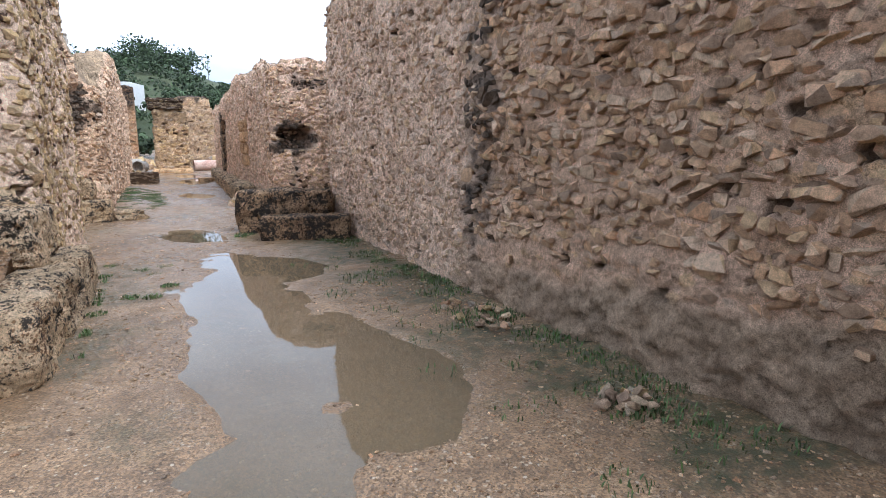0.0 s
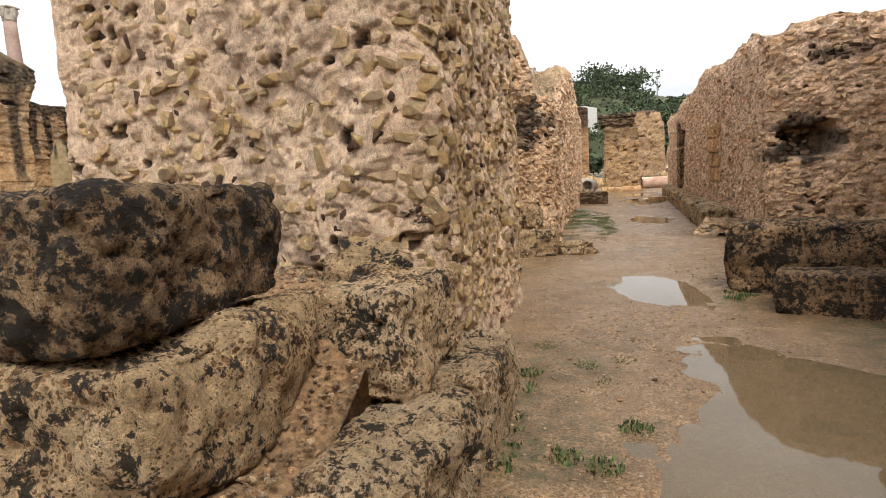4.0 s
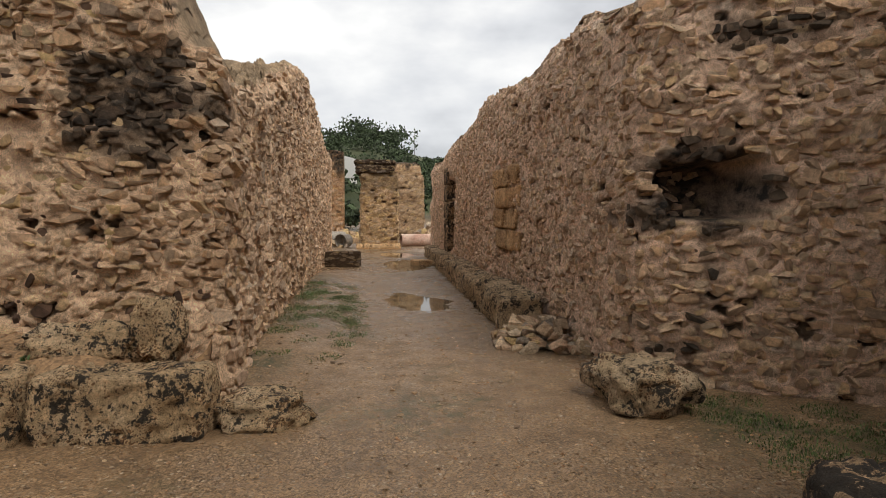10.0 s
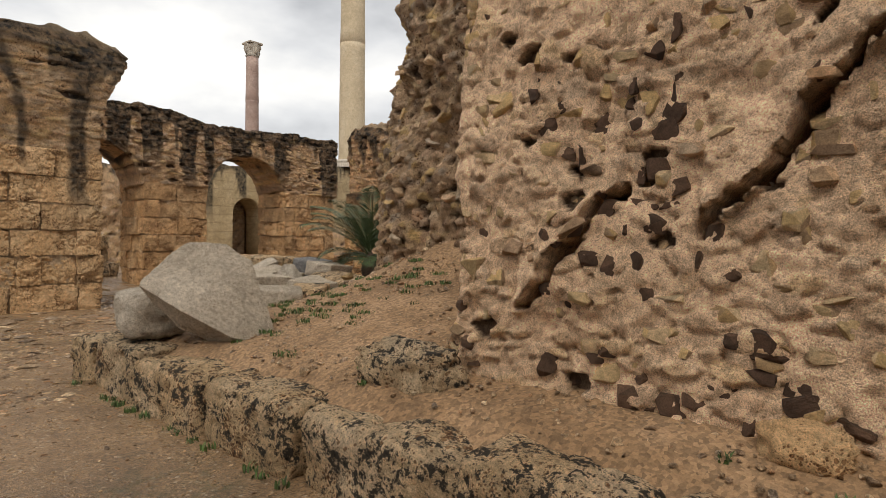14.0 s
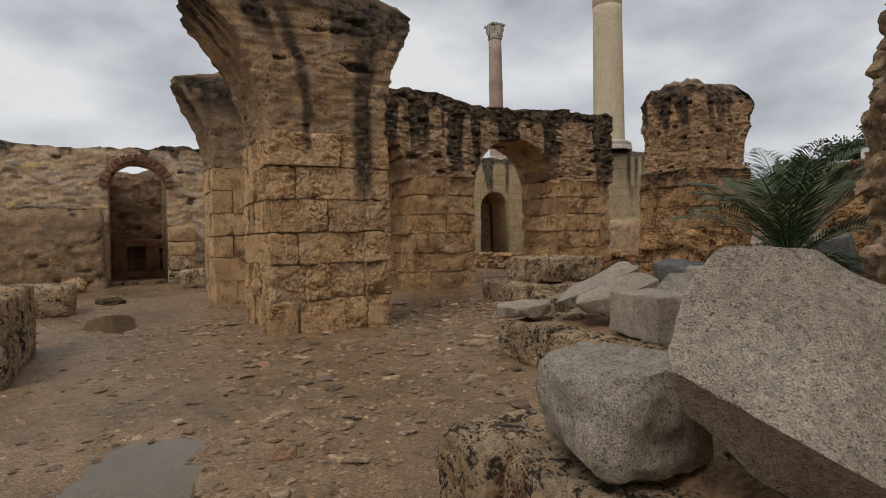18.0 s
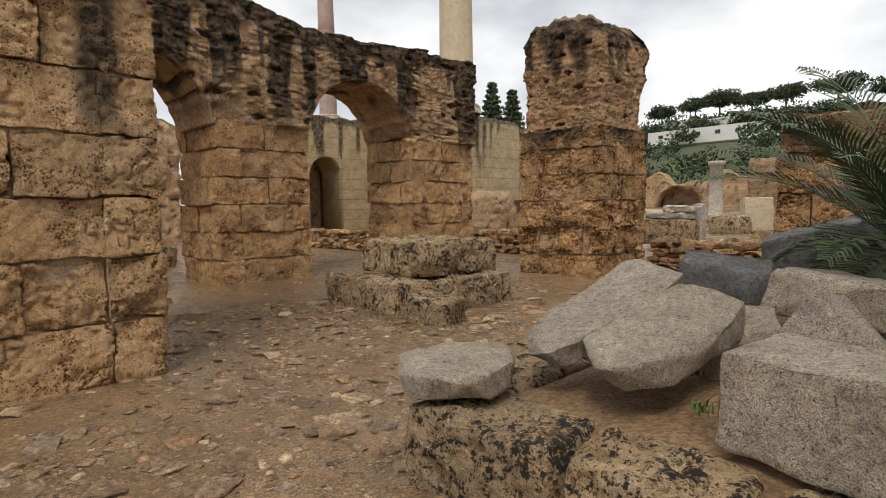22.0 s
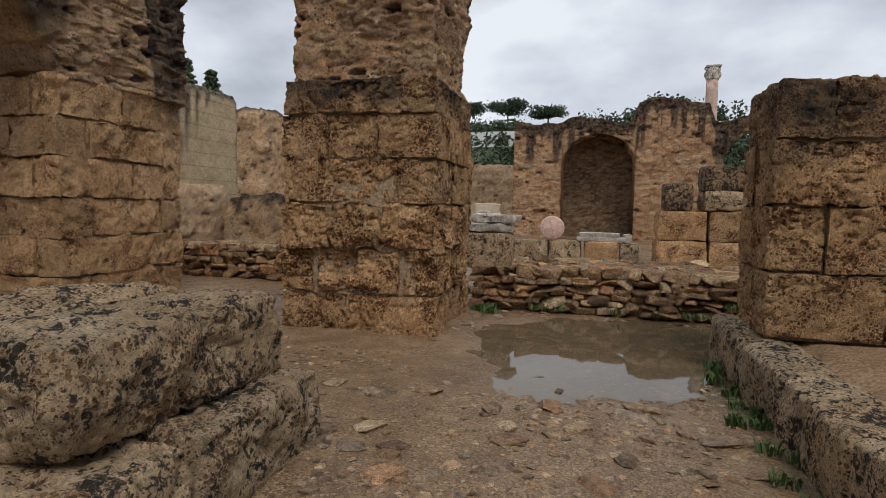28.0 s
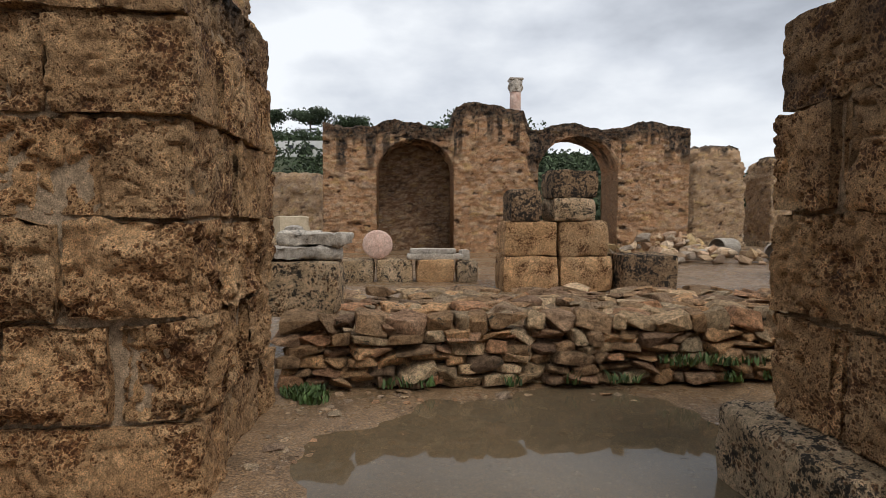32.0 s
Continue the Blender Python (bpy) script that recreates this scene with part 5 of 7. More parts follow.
top_mass(p3, "rubble_top", [(-16.62, 23.68), (-15.02, 23.68), (-15.0, 25.3), (-16.62, 25.3)], 2.8, dome_top(-15.9, 24.5, 1.2, 1.2, 4.95, 0.35), M_CORE, 0.024, 0.022, 29, 0.07, dict(cu=0.16, cv=0.07, stones=0.6, pits=0.04, proud=0.022, mortar=(0.50, 0.31, 0.175), fade=0.55), flare(23.7, 25.3, 0.1, 0.25, 3.0, 4.2), streaks(5.0, 0.8, 7, 0.75), cap_stain=0.6)
prp = ashlar_pier("ashlar_pier", "broken sandstone pier with black-crusted upper blocks", -11.93, -10.1, 22.75, 23.68, [0.43, 0.97, 1.5, 2.02, 2.5], 30, 0.02, stain_at=1.75, material=M_PITTED)

# two-tier base
base2 = thing("pier_base", "two-tier lichen-blackened limestone pier base", "pier base", (-15.75, 19.7, 0))
for k, (cx, cy, w, d) in enumerate(((-16.2, 19.25, 0.88, 0.9), (-15.3, 19.25, 0.9, 0.9), (-16.2, 20.3, 0.88, 1.16), (-15.3, 20.3, 0.9, 1.16))):
    block("block", "", "", (cx, cy, -0.06), (w - 0.01, d - 0.01, 0.5), 0, M_CRUST, 240 + k, 0.022, 0.035, 0.04, parent=base2)
for k, (cx, cy, w, d) in enumerate(((-16.12, 19.9, 0.58, 1.5), (-15.46, 19.92, 0.6, 1.55))):
    block("block", "", "", (cx + 0.03, cy + 0.1, 0.42), (w + 0.07, d, 0.5), 0, M_CRUST, 250 + k, 0.02, 0.035, 0.045, parent=base2)
# ---- far buildings ----
west = setting("wall_west", sweep("wall_west", "y", -2.0, 17.0, -27.5, -28.4, lambda s: arch(s, 11.75, 13.38, 3.15, 0.8, -0.05), lambda s: 4.45 + 0.1 * np.sin(s), M_RUBBLE, 0.045, 0.045, 31, 0.015, dict(FAR, cu=0.34, cv=0.125, stones=0.85, pits=0.03, proud=0.03, mortar=(0.66, 0.54, 0.39), fade=0.95, grit=0.006), jambs=(11.75, 13.38), stain=streaks(4.5, 0.3, 8, 0.15)), "long pale rubble wall with an arched doorway")
setting("wall_behind_door", mass("wall_behind_door", [(-32.2, 8), (-31.6, 8), (-31.6, 17), (-32.2, 17)], -0.05, 4.1, M_CORE, 0.09, 0.09, 32, 0.05, dict(FAR, mortar=(0.30, 0.18, 0.11)), rings=3), "brown masonry wall behind the doorway")
# Side walls added to keep light out of the doorway passage.
for k, yy in enumerate((10.9, 13.45)):
    setting("wall_doorway_side", mass("wall_doorway_side", [(-31.55, yy), (-28.42, yy), (-28.42, yy + 0.75), (-31.55, yy + 0.75)], -0.05, 4.3, M_CORE, 0.12, 0.12, 39 + k, 0.04, dict(FAR, mortar=(0.30, 0.18, 0.11)), rings=3), "brown side wall added to darken the doorway passage")
door_arch = thing("door_arch", "ring of dark red brick voussoirs round the doorway", "arch", (-27.5, 12.565, 3.15), kind="structure")
for k in range(17):
    a = math.pi * (k + 0.5) / 17
    v, f = rock_box((0.34, 0.145, 0.24), 0.06, 700 + k, 0.012, 0.008, 4.0)
    ob = child(new("voussoir", mesh_of("voussoir", v, f, M_BRICK, sharp=50)), door_arch)
    ob.matrix_basis = pose(0.08, 0.83 * math.cos(a), 0.815 * math.sin(a), math.degrees(a) - 90, 0, 0)
inner = thing("brick_niche", "small dark brick niche on a step inside the doorway", "niche", (-31.3, 12.5, 0))
for k, (dy, z, w, h) in enumerate(((0.0, 0.0, 2.2, 0.3), (-0.55, 0.28, 0.5, 0.95), (0.55, 0.28, 0.5, 0.95), (0.0, 1.2, 1.6, 0.28))):
    block("block", "", "", (-31.2, 12.5 + dy, z), (0.6, w, h), 0, M_BRICK, 720 + k, 0.06, 0.03, 0.02, parent=inner)
niche_top = lambda s: 5.5 + 0.15 * np.sin(s * 1.7) + 0.85 * smooth(-11.7, -11.4, s) * smooth(-8.1, -8.5, s) + 0.15 * smooth(-8, -2, s)
setting("niche_building", sweep("niche_building", "x", -17.1, -0.9, 45.6, 47.6, lambda s: np.maximum(arch(s, -14.8, -11.5, 3.5, 1.4, -0.05), arch(s, -7.8, -4.2, 3.45, 1.68, -0.05)), niche_top, M_CORE, 0.06, 0.06, 33, 0.1, dict(FAR, cu=0.34, cv=0.13, pits=0.05, proud=0.025, mortar=(0.50, 0.285, 0.155), fade=0.5), jambs=(-14.8, -11.5, -7.8, -4.2), stain=streaks(lambda x, y: niche_top(x), 1.6, 9, 0.75)), "ruined brick and rubble building with two arches", "ruin")
# Mortar is much darker here than on the front of the building.
setting("niche_back", mass("niche_back", [(-15.2, 47.4), (-11.2, 47.4), (-11.2, 48.0), (-15.2, 48.0)], -0.05, 5.2, M_CORE, 0.1, 0.1, 34, 0.06, dict(FAR, cu=0.3, cv=0.085, pits=0.08, mortar=(0.20, 0.115, 0.065), fade=0.35), rings=3), "dark brown back wall of the arched niche", "ruin")
setting("terrace_door_back", mass("terrace_door_back", [(-31.7, 25.5), (-31.1, 25.5), (-31.1, 30.0), (-31.7, 30.0)], -0.05, 4.5, M_CORE, 0.15, 0.15, 38, 0.05, FAR, rings=3), "dark masonry inside the arched door")
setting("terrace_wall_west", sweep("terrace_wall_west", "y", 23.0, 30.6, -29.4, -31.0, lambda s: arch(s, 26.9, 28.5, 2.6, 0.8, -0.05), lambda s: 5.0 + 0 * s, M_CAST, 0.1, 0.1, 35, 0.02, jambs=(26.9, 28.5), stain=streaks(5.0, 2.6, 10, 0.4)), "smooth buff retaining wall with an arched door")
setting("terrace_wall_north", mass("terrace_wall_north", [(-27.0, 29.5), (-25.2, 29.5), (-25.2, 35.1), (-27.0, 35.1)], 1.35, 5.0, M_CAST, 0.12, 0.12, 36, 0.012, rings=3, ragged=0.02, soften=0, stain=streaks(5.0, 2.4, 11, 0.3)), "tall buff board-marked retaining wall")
setting("terrace_wall_foot", mass("terrace_wall_foot", [(-27.2, 29.0), (-24.9, 29.0), (-24.9, 34.2), (-27.2, 34.2)], -0.05, 1.9, M_RUBBLE, 0.1, 0.1, 37, 0.04, FAR, rings=3), "yellow rubble footing of the retaining wall")


def lathe(name, label, category, at, profile, material, seg=28, flutes=0):
    a = np.linspace(0, 2 * math.pi, seg, endpoint=False)
    V = np.concatenate([np.stack([r * np.cos(a), r * np.sin(a), 0 * a + z], 1) for r, z in profile])
    F = [grid_faces(len(profile), seg, wrap=True)]
    k = (len(profile) - 1) * seg
    F.append(np.stack([np.full(seg - 2, k), k + np.arange(1, seg - 1), k + np.arange(2, seg)], 1))
    ob = new(name, mesh_of(name, V, F, material))
    ob.matrix_world = pose(*at)
    return tagged(ob, label, category)


def column(label, at, r, height, material, capital=0.0, joint=()):
    t = thing("column", label, "column", at)
    bz = 0.55 * r
    child(lathe("plinth", "", "", (0, 0, 0), [(1.45 * r, 0), (1.45 * r, bz * 0.5), (1.3 * r, bz * 0.55), (1.42 * r, bz * 0.75), (1.3 * r, bz), (1.12 * r, bz * 1.15)], M_MARBLE), t)
    z, prof = bz * 1.1, []
    for k in range(13):
        f = k / 12
        prof.append((r * (1 - 0.14 * f), z + (height - z - capital) * f))
    for j in joint:
        prof += [(r * 0.955, j - 0.02), (r * 0.92, j), (r * 0.955, j + 0.02)]
    child(lathe("shaft", "", "", (0, 0, 0), sorted(prof, key=lambda p: p[1]), material), t)
    if capital:
        q = height - capital
        cap = child(lathe("capital", "", "", (0, 0, 0), [(0.86 * r, q), (1.0 * r, q + 0.05), (0.9 * r, q + 0.1), (1.05 * r, q + capital * 0.45), (1.0 * r, q + capital * 0.5), (1.14 * r, q + capital * 0.8), (1.08 * r, q + capital * 0.86)], M_MARBLE, 16), t)
        for j in range(8):
            a = j * 0.7854
            leaf = child(lathe("leaf", "", "", (0, 0, 0), [(0.05 * r, 0), (0.26 * r, capital * 0.2), (0.22 * r, capital * 0.4), (0.04 * r, capital * 0.5)], M_MARBLE, 8), cap)
            leaf.matrix_basis = pose(1.0 * r * math.cos(a), 1.0 * r * math.sin(a), q + 0.1 + (j % 2) * capital * 0.25)
        ab = child(new("abacus", mesh_of("abacus", *rock_box((2.2 * r, 2.2 * r, capital * 0.15), 0.5, 3, 0.03, 0.0), M_MARBLE, flat=True)), cap)
        ab.matrix_basis = pose(0, 0, q + capital * 0.855)
    return t


column("tall rose granite column with a carved capital", (-30.0, 28.3, 4.95), 0.36, 6.65, M_REDCOL, 0.75, (3.6,))
column("massive pale sandstone column rising above the wall", (-25.55, 31.35, 4.98), 0.68, 13.0, M_SHAFT, 1.3, (6.4,))
column("slender distant column with a capital", (-6.1, 58.9, 1.0), 0.42, 9.8, M_PINK, 0.9)
# ---- stones set in the rubble walls ----
def patchy(x, y, z, freq, seed):
    return fbm(np.stack([x, y, z], 1), freq, seed, 2)


bedded(wall_r1, lambda x, y, z: 0.92 * (x < 3.3) * (y > 0.4) * smooth(5.5, 5.0, y) * smooth(0.48, 0.75, z + 0.22 * patchy(x, y, z, 1.1, 68) - 0.15 * smooth(4.5, 2.0, y)), 301, (3.0, 2.6), 0.074, 0.135, 0.036, 0.055, M_STONE_BROWN, 220, "projecting brown rubble stones set in mortar", lambda x, y, z: 0.55 * r1_stain(x, y, z))
bedded(wall_r1, lambda x, y, z: (0.72 + 0.3 * patchy(x, y, z, 1.3, 69)) * (x < 3.3) * smooth(5.0, 5.5, y) * (z > 0.12), 302, (3.0, 6.0), 0.07, 0.11, 0.017, 0.04, M_STONE_PINK, 100, "small pinkish rubble stones set in mortar", lambda x, y, z: 0.55 * r1_stain(x, y, z))
bedded(wall_l1, lambda x, y, z: 0.42 * (y < 7.7) * smooth(0.85, 1.25, z + 0.15 * patchy(x, y, z, 1.2, 71) + 0.25 * smooth(-2.0, -1.2, x)), 303, (-1.5, 6.9), 0.08, 0.13, 0.018, 0.045, M_STONE_YELLOW, 150, "yellow rubble stones set in pale mortar")
bedded(wall_l1, lambda x, y, z: 0.75 * (x > -1.3) * (y >= 7.0) * smooth(0.1, 0.6, z), 304, (-1.05, 7.6), 0.08, 0.115, 0.018, 0.05, M_STONE_YELLOW, 150, "ochre rubble stones set in pale mortar")
bedded(wall_l1, lambda x, y, z: 0.07 * ((x > -1.4) | (y < 7.7)) * (z > 0.7), 305, (-1.3, 7.0), 0.075, 0.1, 0.01, 0.04, M_STONE_DARK, 60, "dark stones set in pale mortar")
bedded(wall_l2, lambda x, y, z: (y < 14.85) * (0.03 + 0.32 * smooth(0.1, 0.45, patchy(x, y, z, 1.5, 74)) * smooth(-1.6, -2.4, x) + 0.25 * smooth(1.0, 0.75, z)) * (z > 0.5), 306, (-3.2, 14.5), 0.088, 0.105, 0.006, 0.035, M_STONE_DARK, 120, "dark angular stones flush in pale mortar")
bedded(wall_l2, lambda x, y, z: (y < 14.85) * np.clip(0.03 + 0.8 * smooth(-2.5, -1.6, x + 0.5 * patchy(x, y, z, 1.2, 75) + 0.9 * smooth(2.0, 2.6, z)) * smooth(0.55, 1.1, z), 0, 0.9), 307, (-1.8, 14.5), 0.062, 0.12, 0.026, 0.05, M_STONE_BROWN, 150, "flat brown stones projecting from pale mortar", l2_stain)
bedded(wall_l2, lambda x, y, z: (y < 14.85) * 0.22 * (z > 0.7) * (x < -1.6), 308, (-2.9, 14.5), 0.075, 0.11, 0.009, 0.04, M_STONE_YELLOW, 60, "small buff stones nearly flush in mortar")
bedded(wall_l2, lambda x, y, z: 0.92 * (x > -1.2) * (y >= 14.7) * (y < 32), 309, (-1.0, 15.2), 0.082, 0.19, 0.026, 0.05, M_STONE_PINK, 80, "flat rubble stones set in mortar")
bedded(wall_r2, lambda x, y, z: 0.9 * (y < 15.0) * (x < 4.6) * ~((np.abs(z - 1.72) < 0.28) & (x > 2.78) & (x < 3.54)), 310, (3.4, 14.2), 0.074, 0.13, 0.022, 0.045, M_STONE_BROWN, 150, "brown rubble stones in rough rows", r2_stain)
bedded(wall_r2, lambda x, y, z: 0.78 * (x < 3.3) * (y >= 14.8) * (y < 32.5) * (z > 0.3), 311, (2.65, 15.5), 0.08, 0.14, 0.018, 0.045, M_STONE_PINK, 100, "pinkish rubble stones in rough rows")

# ---- fallen masonry and boulders ----


def chunk_lean(V):
    V = V.copy()
    t = np.clip((V[:, 2] - 1.0) / 4.0, 0, 1.2)
    V[:, 0] = -5.2 + (V[:, 0] + 5.2) * (1 - 0.22 * t ** 1.2 + 0.10 * np.sin(np.clip(t, 0, 1) * math.pi) * 0.6)
    V[:, 1] += 0.25 * t
    return V


fragment = tagged(new("masonry_fragment", mass("masonry_fragment", [(-9.0, 17.8), (-7.8, 16.7), (-5.6, 16.4), (-3.4, 16.9), (-3.6, 19.0), (-7.8, 19.6)], 0.45, lambda x, y: 5.3 - 0.5 * smooth(-7.0, -8.6, x), M_CORE, 0.027, 0.026, 41, 0.16, dict(cu=0.12, cv=0.1, stones=0.6, pits=0.08, proud=0.04, mortar=(0.47, 0.335, 0.225), fade=0.8), chunk_lean, rings=5)), "huge fallen fragment of brown rubble masonry", "masonry fragment")



def stud(ob, count, seed, size, keep):
    """Stones half sunk in the faces of a mass, picked over its surface."""
    rng = np.random.default_rng(seed)
    me = ob.data
    co, no = np.zeros(len(me.vertices) * 3), np.zeros(len(me.vertices) * 3)
    me.vertices.foreach_get("co", co)
    me.vertices.foreach_get("normal", no)
    co, no = co.reshape(-1, 3), no.reshape(-1, 3)
    pick = rng.choice(np.nonzero(keep(co, no))[0], count)
    spots = []
    for k in pick:
        s = size * rng.uniform(0.5, 1.5)
        spots.append((co[k] - no[k] * s * 0.25, (s * rng.uniform(0.9, 1.5), s, s * rng.uniform(0.5, 0.8)), turn(rng.normal(0, 0.3), rng.normal(0, 0.3), math.atan2(no[k][1], no[k][0]) + 1.57 + rng.normal(0, 0.3))))
    stones_on(ob, "stone", spots, M_STONE, PEB_M, stuff_label="rubble stones bedded in the mortar", extra="rubble_stones")


stud(fragment, 300, 43, 0.06, lambda c, n: (c[:, 1] < 17.9) & (np.abs(n[:, 2]) < 0.8) & (c[:, 2] > 0.7) & (c[:, 2] < 4.9))
U, W = Vector((0.72, 0.69, 0)), Vector((-0.69, 0.72, 0))


SLAB_FRONT = [(-0.44, 1.2, 0.22), (-0.28, 1.36, 0.4), (0.05, 1.34, 0.46), (0.3, 1.2, 0.42), (0.38, 1.0, 0.3), (0.52, 0.68, 0.1), (0.68, 0.47, -0.04), (0.3, 0.58, -0.2), (-0.1, 0.8, -0.24), (-0.5, 1.0, -0.1), (0.45, 0.38, 0.06), (0.2, 0.42, 0.05), (-0.2, 0.6, 0.05), (-0.46, 0.82, 0.08)]
SLAB_BACK = [(-0.2, 0.7, 0.5), (-0.2, 1.2, 0.62), (0.2, 1.15, 0.65), (0.35, 0.5, 0.4)]
boulder("granite_boulder", "large broken pale granite block leaning on the bank", (-7.35, 14.2, 0), [U * a + W * b + Vector((0, 0, z)) for a, z, b in SLAB_FRONT + SLAB_BACK], M_GRANITE, 401, "granite blocks", amp=0.012, bev=0.02)
boulder("granite_boulder", "rounded grey granite block beside a larger one", (-8.2, 14.12, 0), [(-0.36, -0.12, 0.75), (-0.3, 0.1, 0.92), (0.32, -0.2, 0.9), (0.3, 0.25, 0.94), (-0.2, -0.26, 0.9), (-0.3, -0.2, 0.52), (0.3, -0.3, 0.5), (0.35, 0.2, 0.5), (-0.3, 0.25, 0.5), (0.1, -0.36, 0.6), (0.05, -0.35, 0.86)], M_GRANITE, 402, "granite blocks", bev=0.06, amp=0.025)
def slab(label, at, size, rz, tilt, seed, mat=None, name="granite_slab", square=0.74):
    L, D, H = (v / 2 for v in size)
    r = random.Random(seed)
    j = lambda: r.uniform(square, 1.0)
    pts = [(sx * L * j(), sy * D * j(), H + sz * H * r.uniform(0.85, 1.0)) for sx in (-1, 1) for sy in (-1, 1) for sz in (-1, 1)] + [(L * 0.2, -D * 1.05, H * 1.5), (-L * 1.05, D * 0.1, H)]
    return boulder(name, label, at, pts, mat or M_GRANITE, seed, "granite blocks", rz, tilt, bev=0.025, amp=0.014, category="slab")




def leaning_slab(label, top, thick, seed):
    """A broken slab from the four corners of its upper face."""
    c = [Vector(p) for p in top]
    n = (c[1] - c[0]).cross(c[3] - c[0]).normalized()
    n = n if n.z > 0 else -n
    mid = sum(c, Vector()) / 4
    at = (mid.x, mid.y, min(p.z for p in c) - thick)
    base = Vector(at)
    r = random.Random(seed)
    rim = [c[k].lerp(c[(k + d) % 4], r.uniform(0.04, 0.28)) for k in range(4) for d in (-1, 1)]
    edge = [(c[k] + c[(k + 1) % 4]) / 2 + ((c[k] + c[(k + 1) % 4]) / 2 - mid) * r.uniform(0.03, 0.14) for k in range(4)]
    pts = [p - base for p in rim] + [p - base - n * 0.04 for p in edge] + [mid + (p - mid) * r.uniform(0.86, 0.98) - n * thick * r.uniform(0.8, 1.05) - base for p in rim]
    return boulder("granite_slab", label, at, pts, M_GRANITE, seed, "granite blocks", bev=0.01, amp=0.013, category="slab")


leaning_slab("flat broken granite slab on the platform corner", [(-12.16, 16.2, 0.6), (-11.66, 15.86, 0.6), (-11.4, 16.3, 0.62), (-11.86, 16.74, 0.63)], 0.13, 403)
leaning_slab("tilted granite slab propped on other blocks", [(-11.68, 16.72, 0.69), (-11.36, 16.5, 0.66), (-11.0, 17.36, 1.0), (-11.42, 17.5, 1.06)], 0.13, 404)
leaning_slab("thick tilted granite slab with a clean break", [(-11.3, 16.66, 0.71), (-10.88, 16.32, 0.67), (-10.62, 17.28, 0.88), (-11.06, 17.34, 0.96)], 0.15, 405)
slab("squared pale granite block lying on the platform", (-10.13, 16.56, 0.43), (0.78, 0.52, 0.44), -11, (0, 0), 406, square=0.9)
slab("rough granite block wedged upright between slabs", (-10.75, 17.45, 0.46), (0.42, 0.4, 0.34), 25, (6, -4), 415)
slab("dark grey broken stone block", (-11.12, 18.15, 0.42), (0.62, 0.5, 0.62), 20, (6, 6), 407, M_GREY)
slab("pale flat granite slab lying across other blocks", (-10.35, 17.9, 0.72), (0.85, 0.55, 0.28), -4, (-6, 3), 408)
slab("grey granite block under the flat slab", (-10.3, 18.0, 0.42), (0.6, 0.5, 0.34), 12, (0, 0), 416, M_GREY)
slab("dark grey rounded stone behind the palm", (-10.75, 20.4, 0.41), (1.15, 0.8, 0.82), 20, (0, -14), 409, M_GREY)
boulder("granite_boulder", "pointed grey granite stone between slabs", (-10.28, 17.05, 0.42), [(-0.24, -0.1, 0.0), (0.24, -0.14, 0.0), (0.22, 0.22, 0.0), (-0.22, 0.2, 0.0), (-0.22, -0.1, 0.38), (-0.1, 0.0, 0.58), (0.02, 0.12, 0.57), (0.24, -0.06, 0.34), (0.2, 0.2, 0.3)], M_GRANITE, 417, "granite blocks", bev=0.015, amp=0.012)
slab("pale granite block with a rough face", (-9.15, 16.75, 0.42), (0.7, 0.6, 0.42), 12, (4, 5), 410)
slab("lichen-spotted limestone lump by the granite", (-8.75, 16.35, 0.4), (0.5, 0.45, 0.4), 40, (8, 0), 411, M_CRUST, "limestone_lump")
slab("pale stone resting near the big boulder", (-8.6, 15.6, 0.4), (0.8, 0.6, 0.42), 60, (5, 5), 412)
slab("flat brown limestone slab on the bank", (-9.0, 17.2, 0.62), (1.3, 0.6, 0.25), 5, (0, 6), 413, M_CRUST, "limestone_slab")
boulder("grey_drum", "broken grey stone drum lying on the platform", (-1.42, 4.35, 0.46), [(0.34 * math.cos(k * 0.7) * (1 if z else 0.95), 0.42 * math.sin(k * 0.7), z) for k in range(9) for z in (0.0, 0.3)], M_GREY, 414, bev=0.02, amp=0.014, category="stone drum")


def lump(name, label, at, size, seed, material=None, rz=0, category="rock"):
    v, f = ICO[4]
    p = np.sign(v) * np.abs(v) ** 0.75 * np.array(size) / 2
    p = p * (1 + 0.22 * fbm(v * 1.0 + seed, 1.8, seed, 4) + 0.14 * fbm(v + seed, 6.0, seed + 1, 4))[:, None]
    p[:, 2] += size[2] / 2 - 0.05
    ob = new(name, mesh_of(name, p, f, material or M_CRUST))
    ob.matrix_world = pose(*at, 0, 0, rz)
    return tagged(ob, label, category)


lump("crusted_rock", "dark lichen-covered lump of masonry on the path", (2.36, 14.1, 0), (0.66, 0.8, 0.42), 421)
lump("crusted_rock", "lichen-blackened rock at the terrace corner", (-0.55, 14.1, 0), (0.62, 0.5, 0.26), 422)
lump("crusted_rock", "pitted limestone lump against the wall foot", (-1.35, 14.35, 0.42), (0.35, 0.35, 0.5), 423)
lump("crusted_rock", "low crusted lump on the terrace edge", (-1.85, 14.35, 0.40), (0.7, 0.4, 0.36), 424)
lump("crusted_rock", "weathered masonry lump at the foot of the wall", (-5.1, 14.4, 0.45), (0.75, 0.4, 0.36), 425)
lump("crusted_rock", "yellow eroded lump of mortar by the wall", (-2.95, 14.45, 0.5), (0.34, 0.22, 0.26), 426, M_ASHLAR)
lump("crusted_rock", "crusted mortar lump on the south bank", (-1.45, 6.75, 0.75), (0.5, 0.4, 0.45), 427)
slab("ochre limestone rock beside the pier base", (-14.62, 18.98, -0.03), (0.66, 0.5, 0.36), 25, (4, 6), 428, M_CRUST, "limestone_rock")


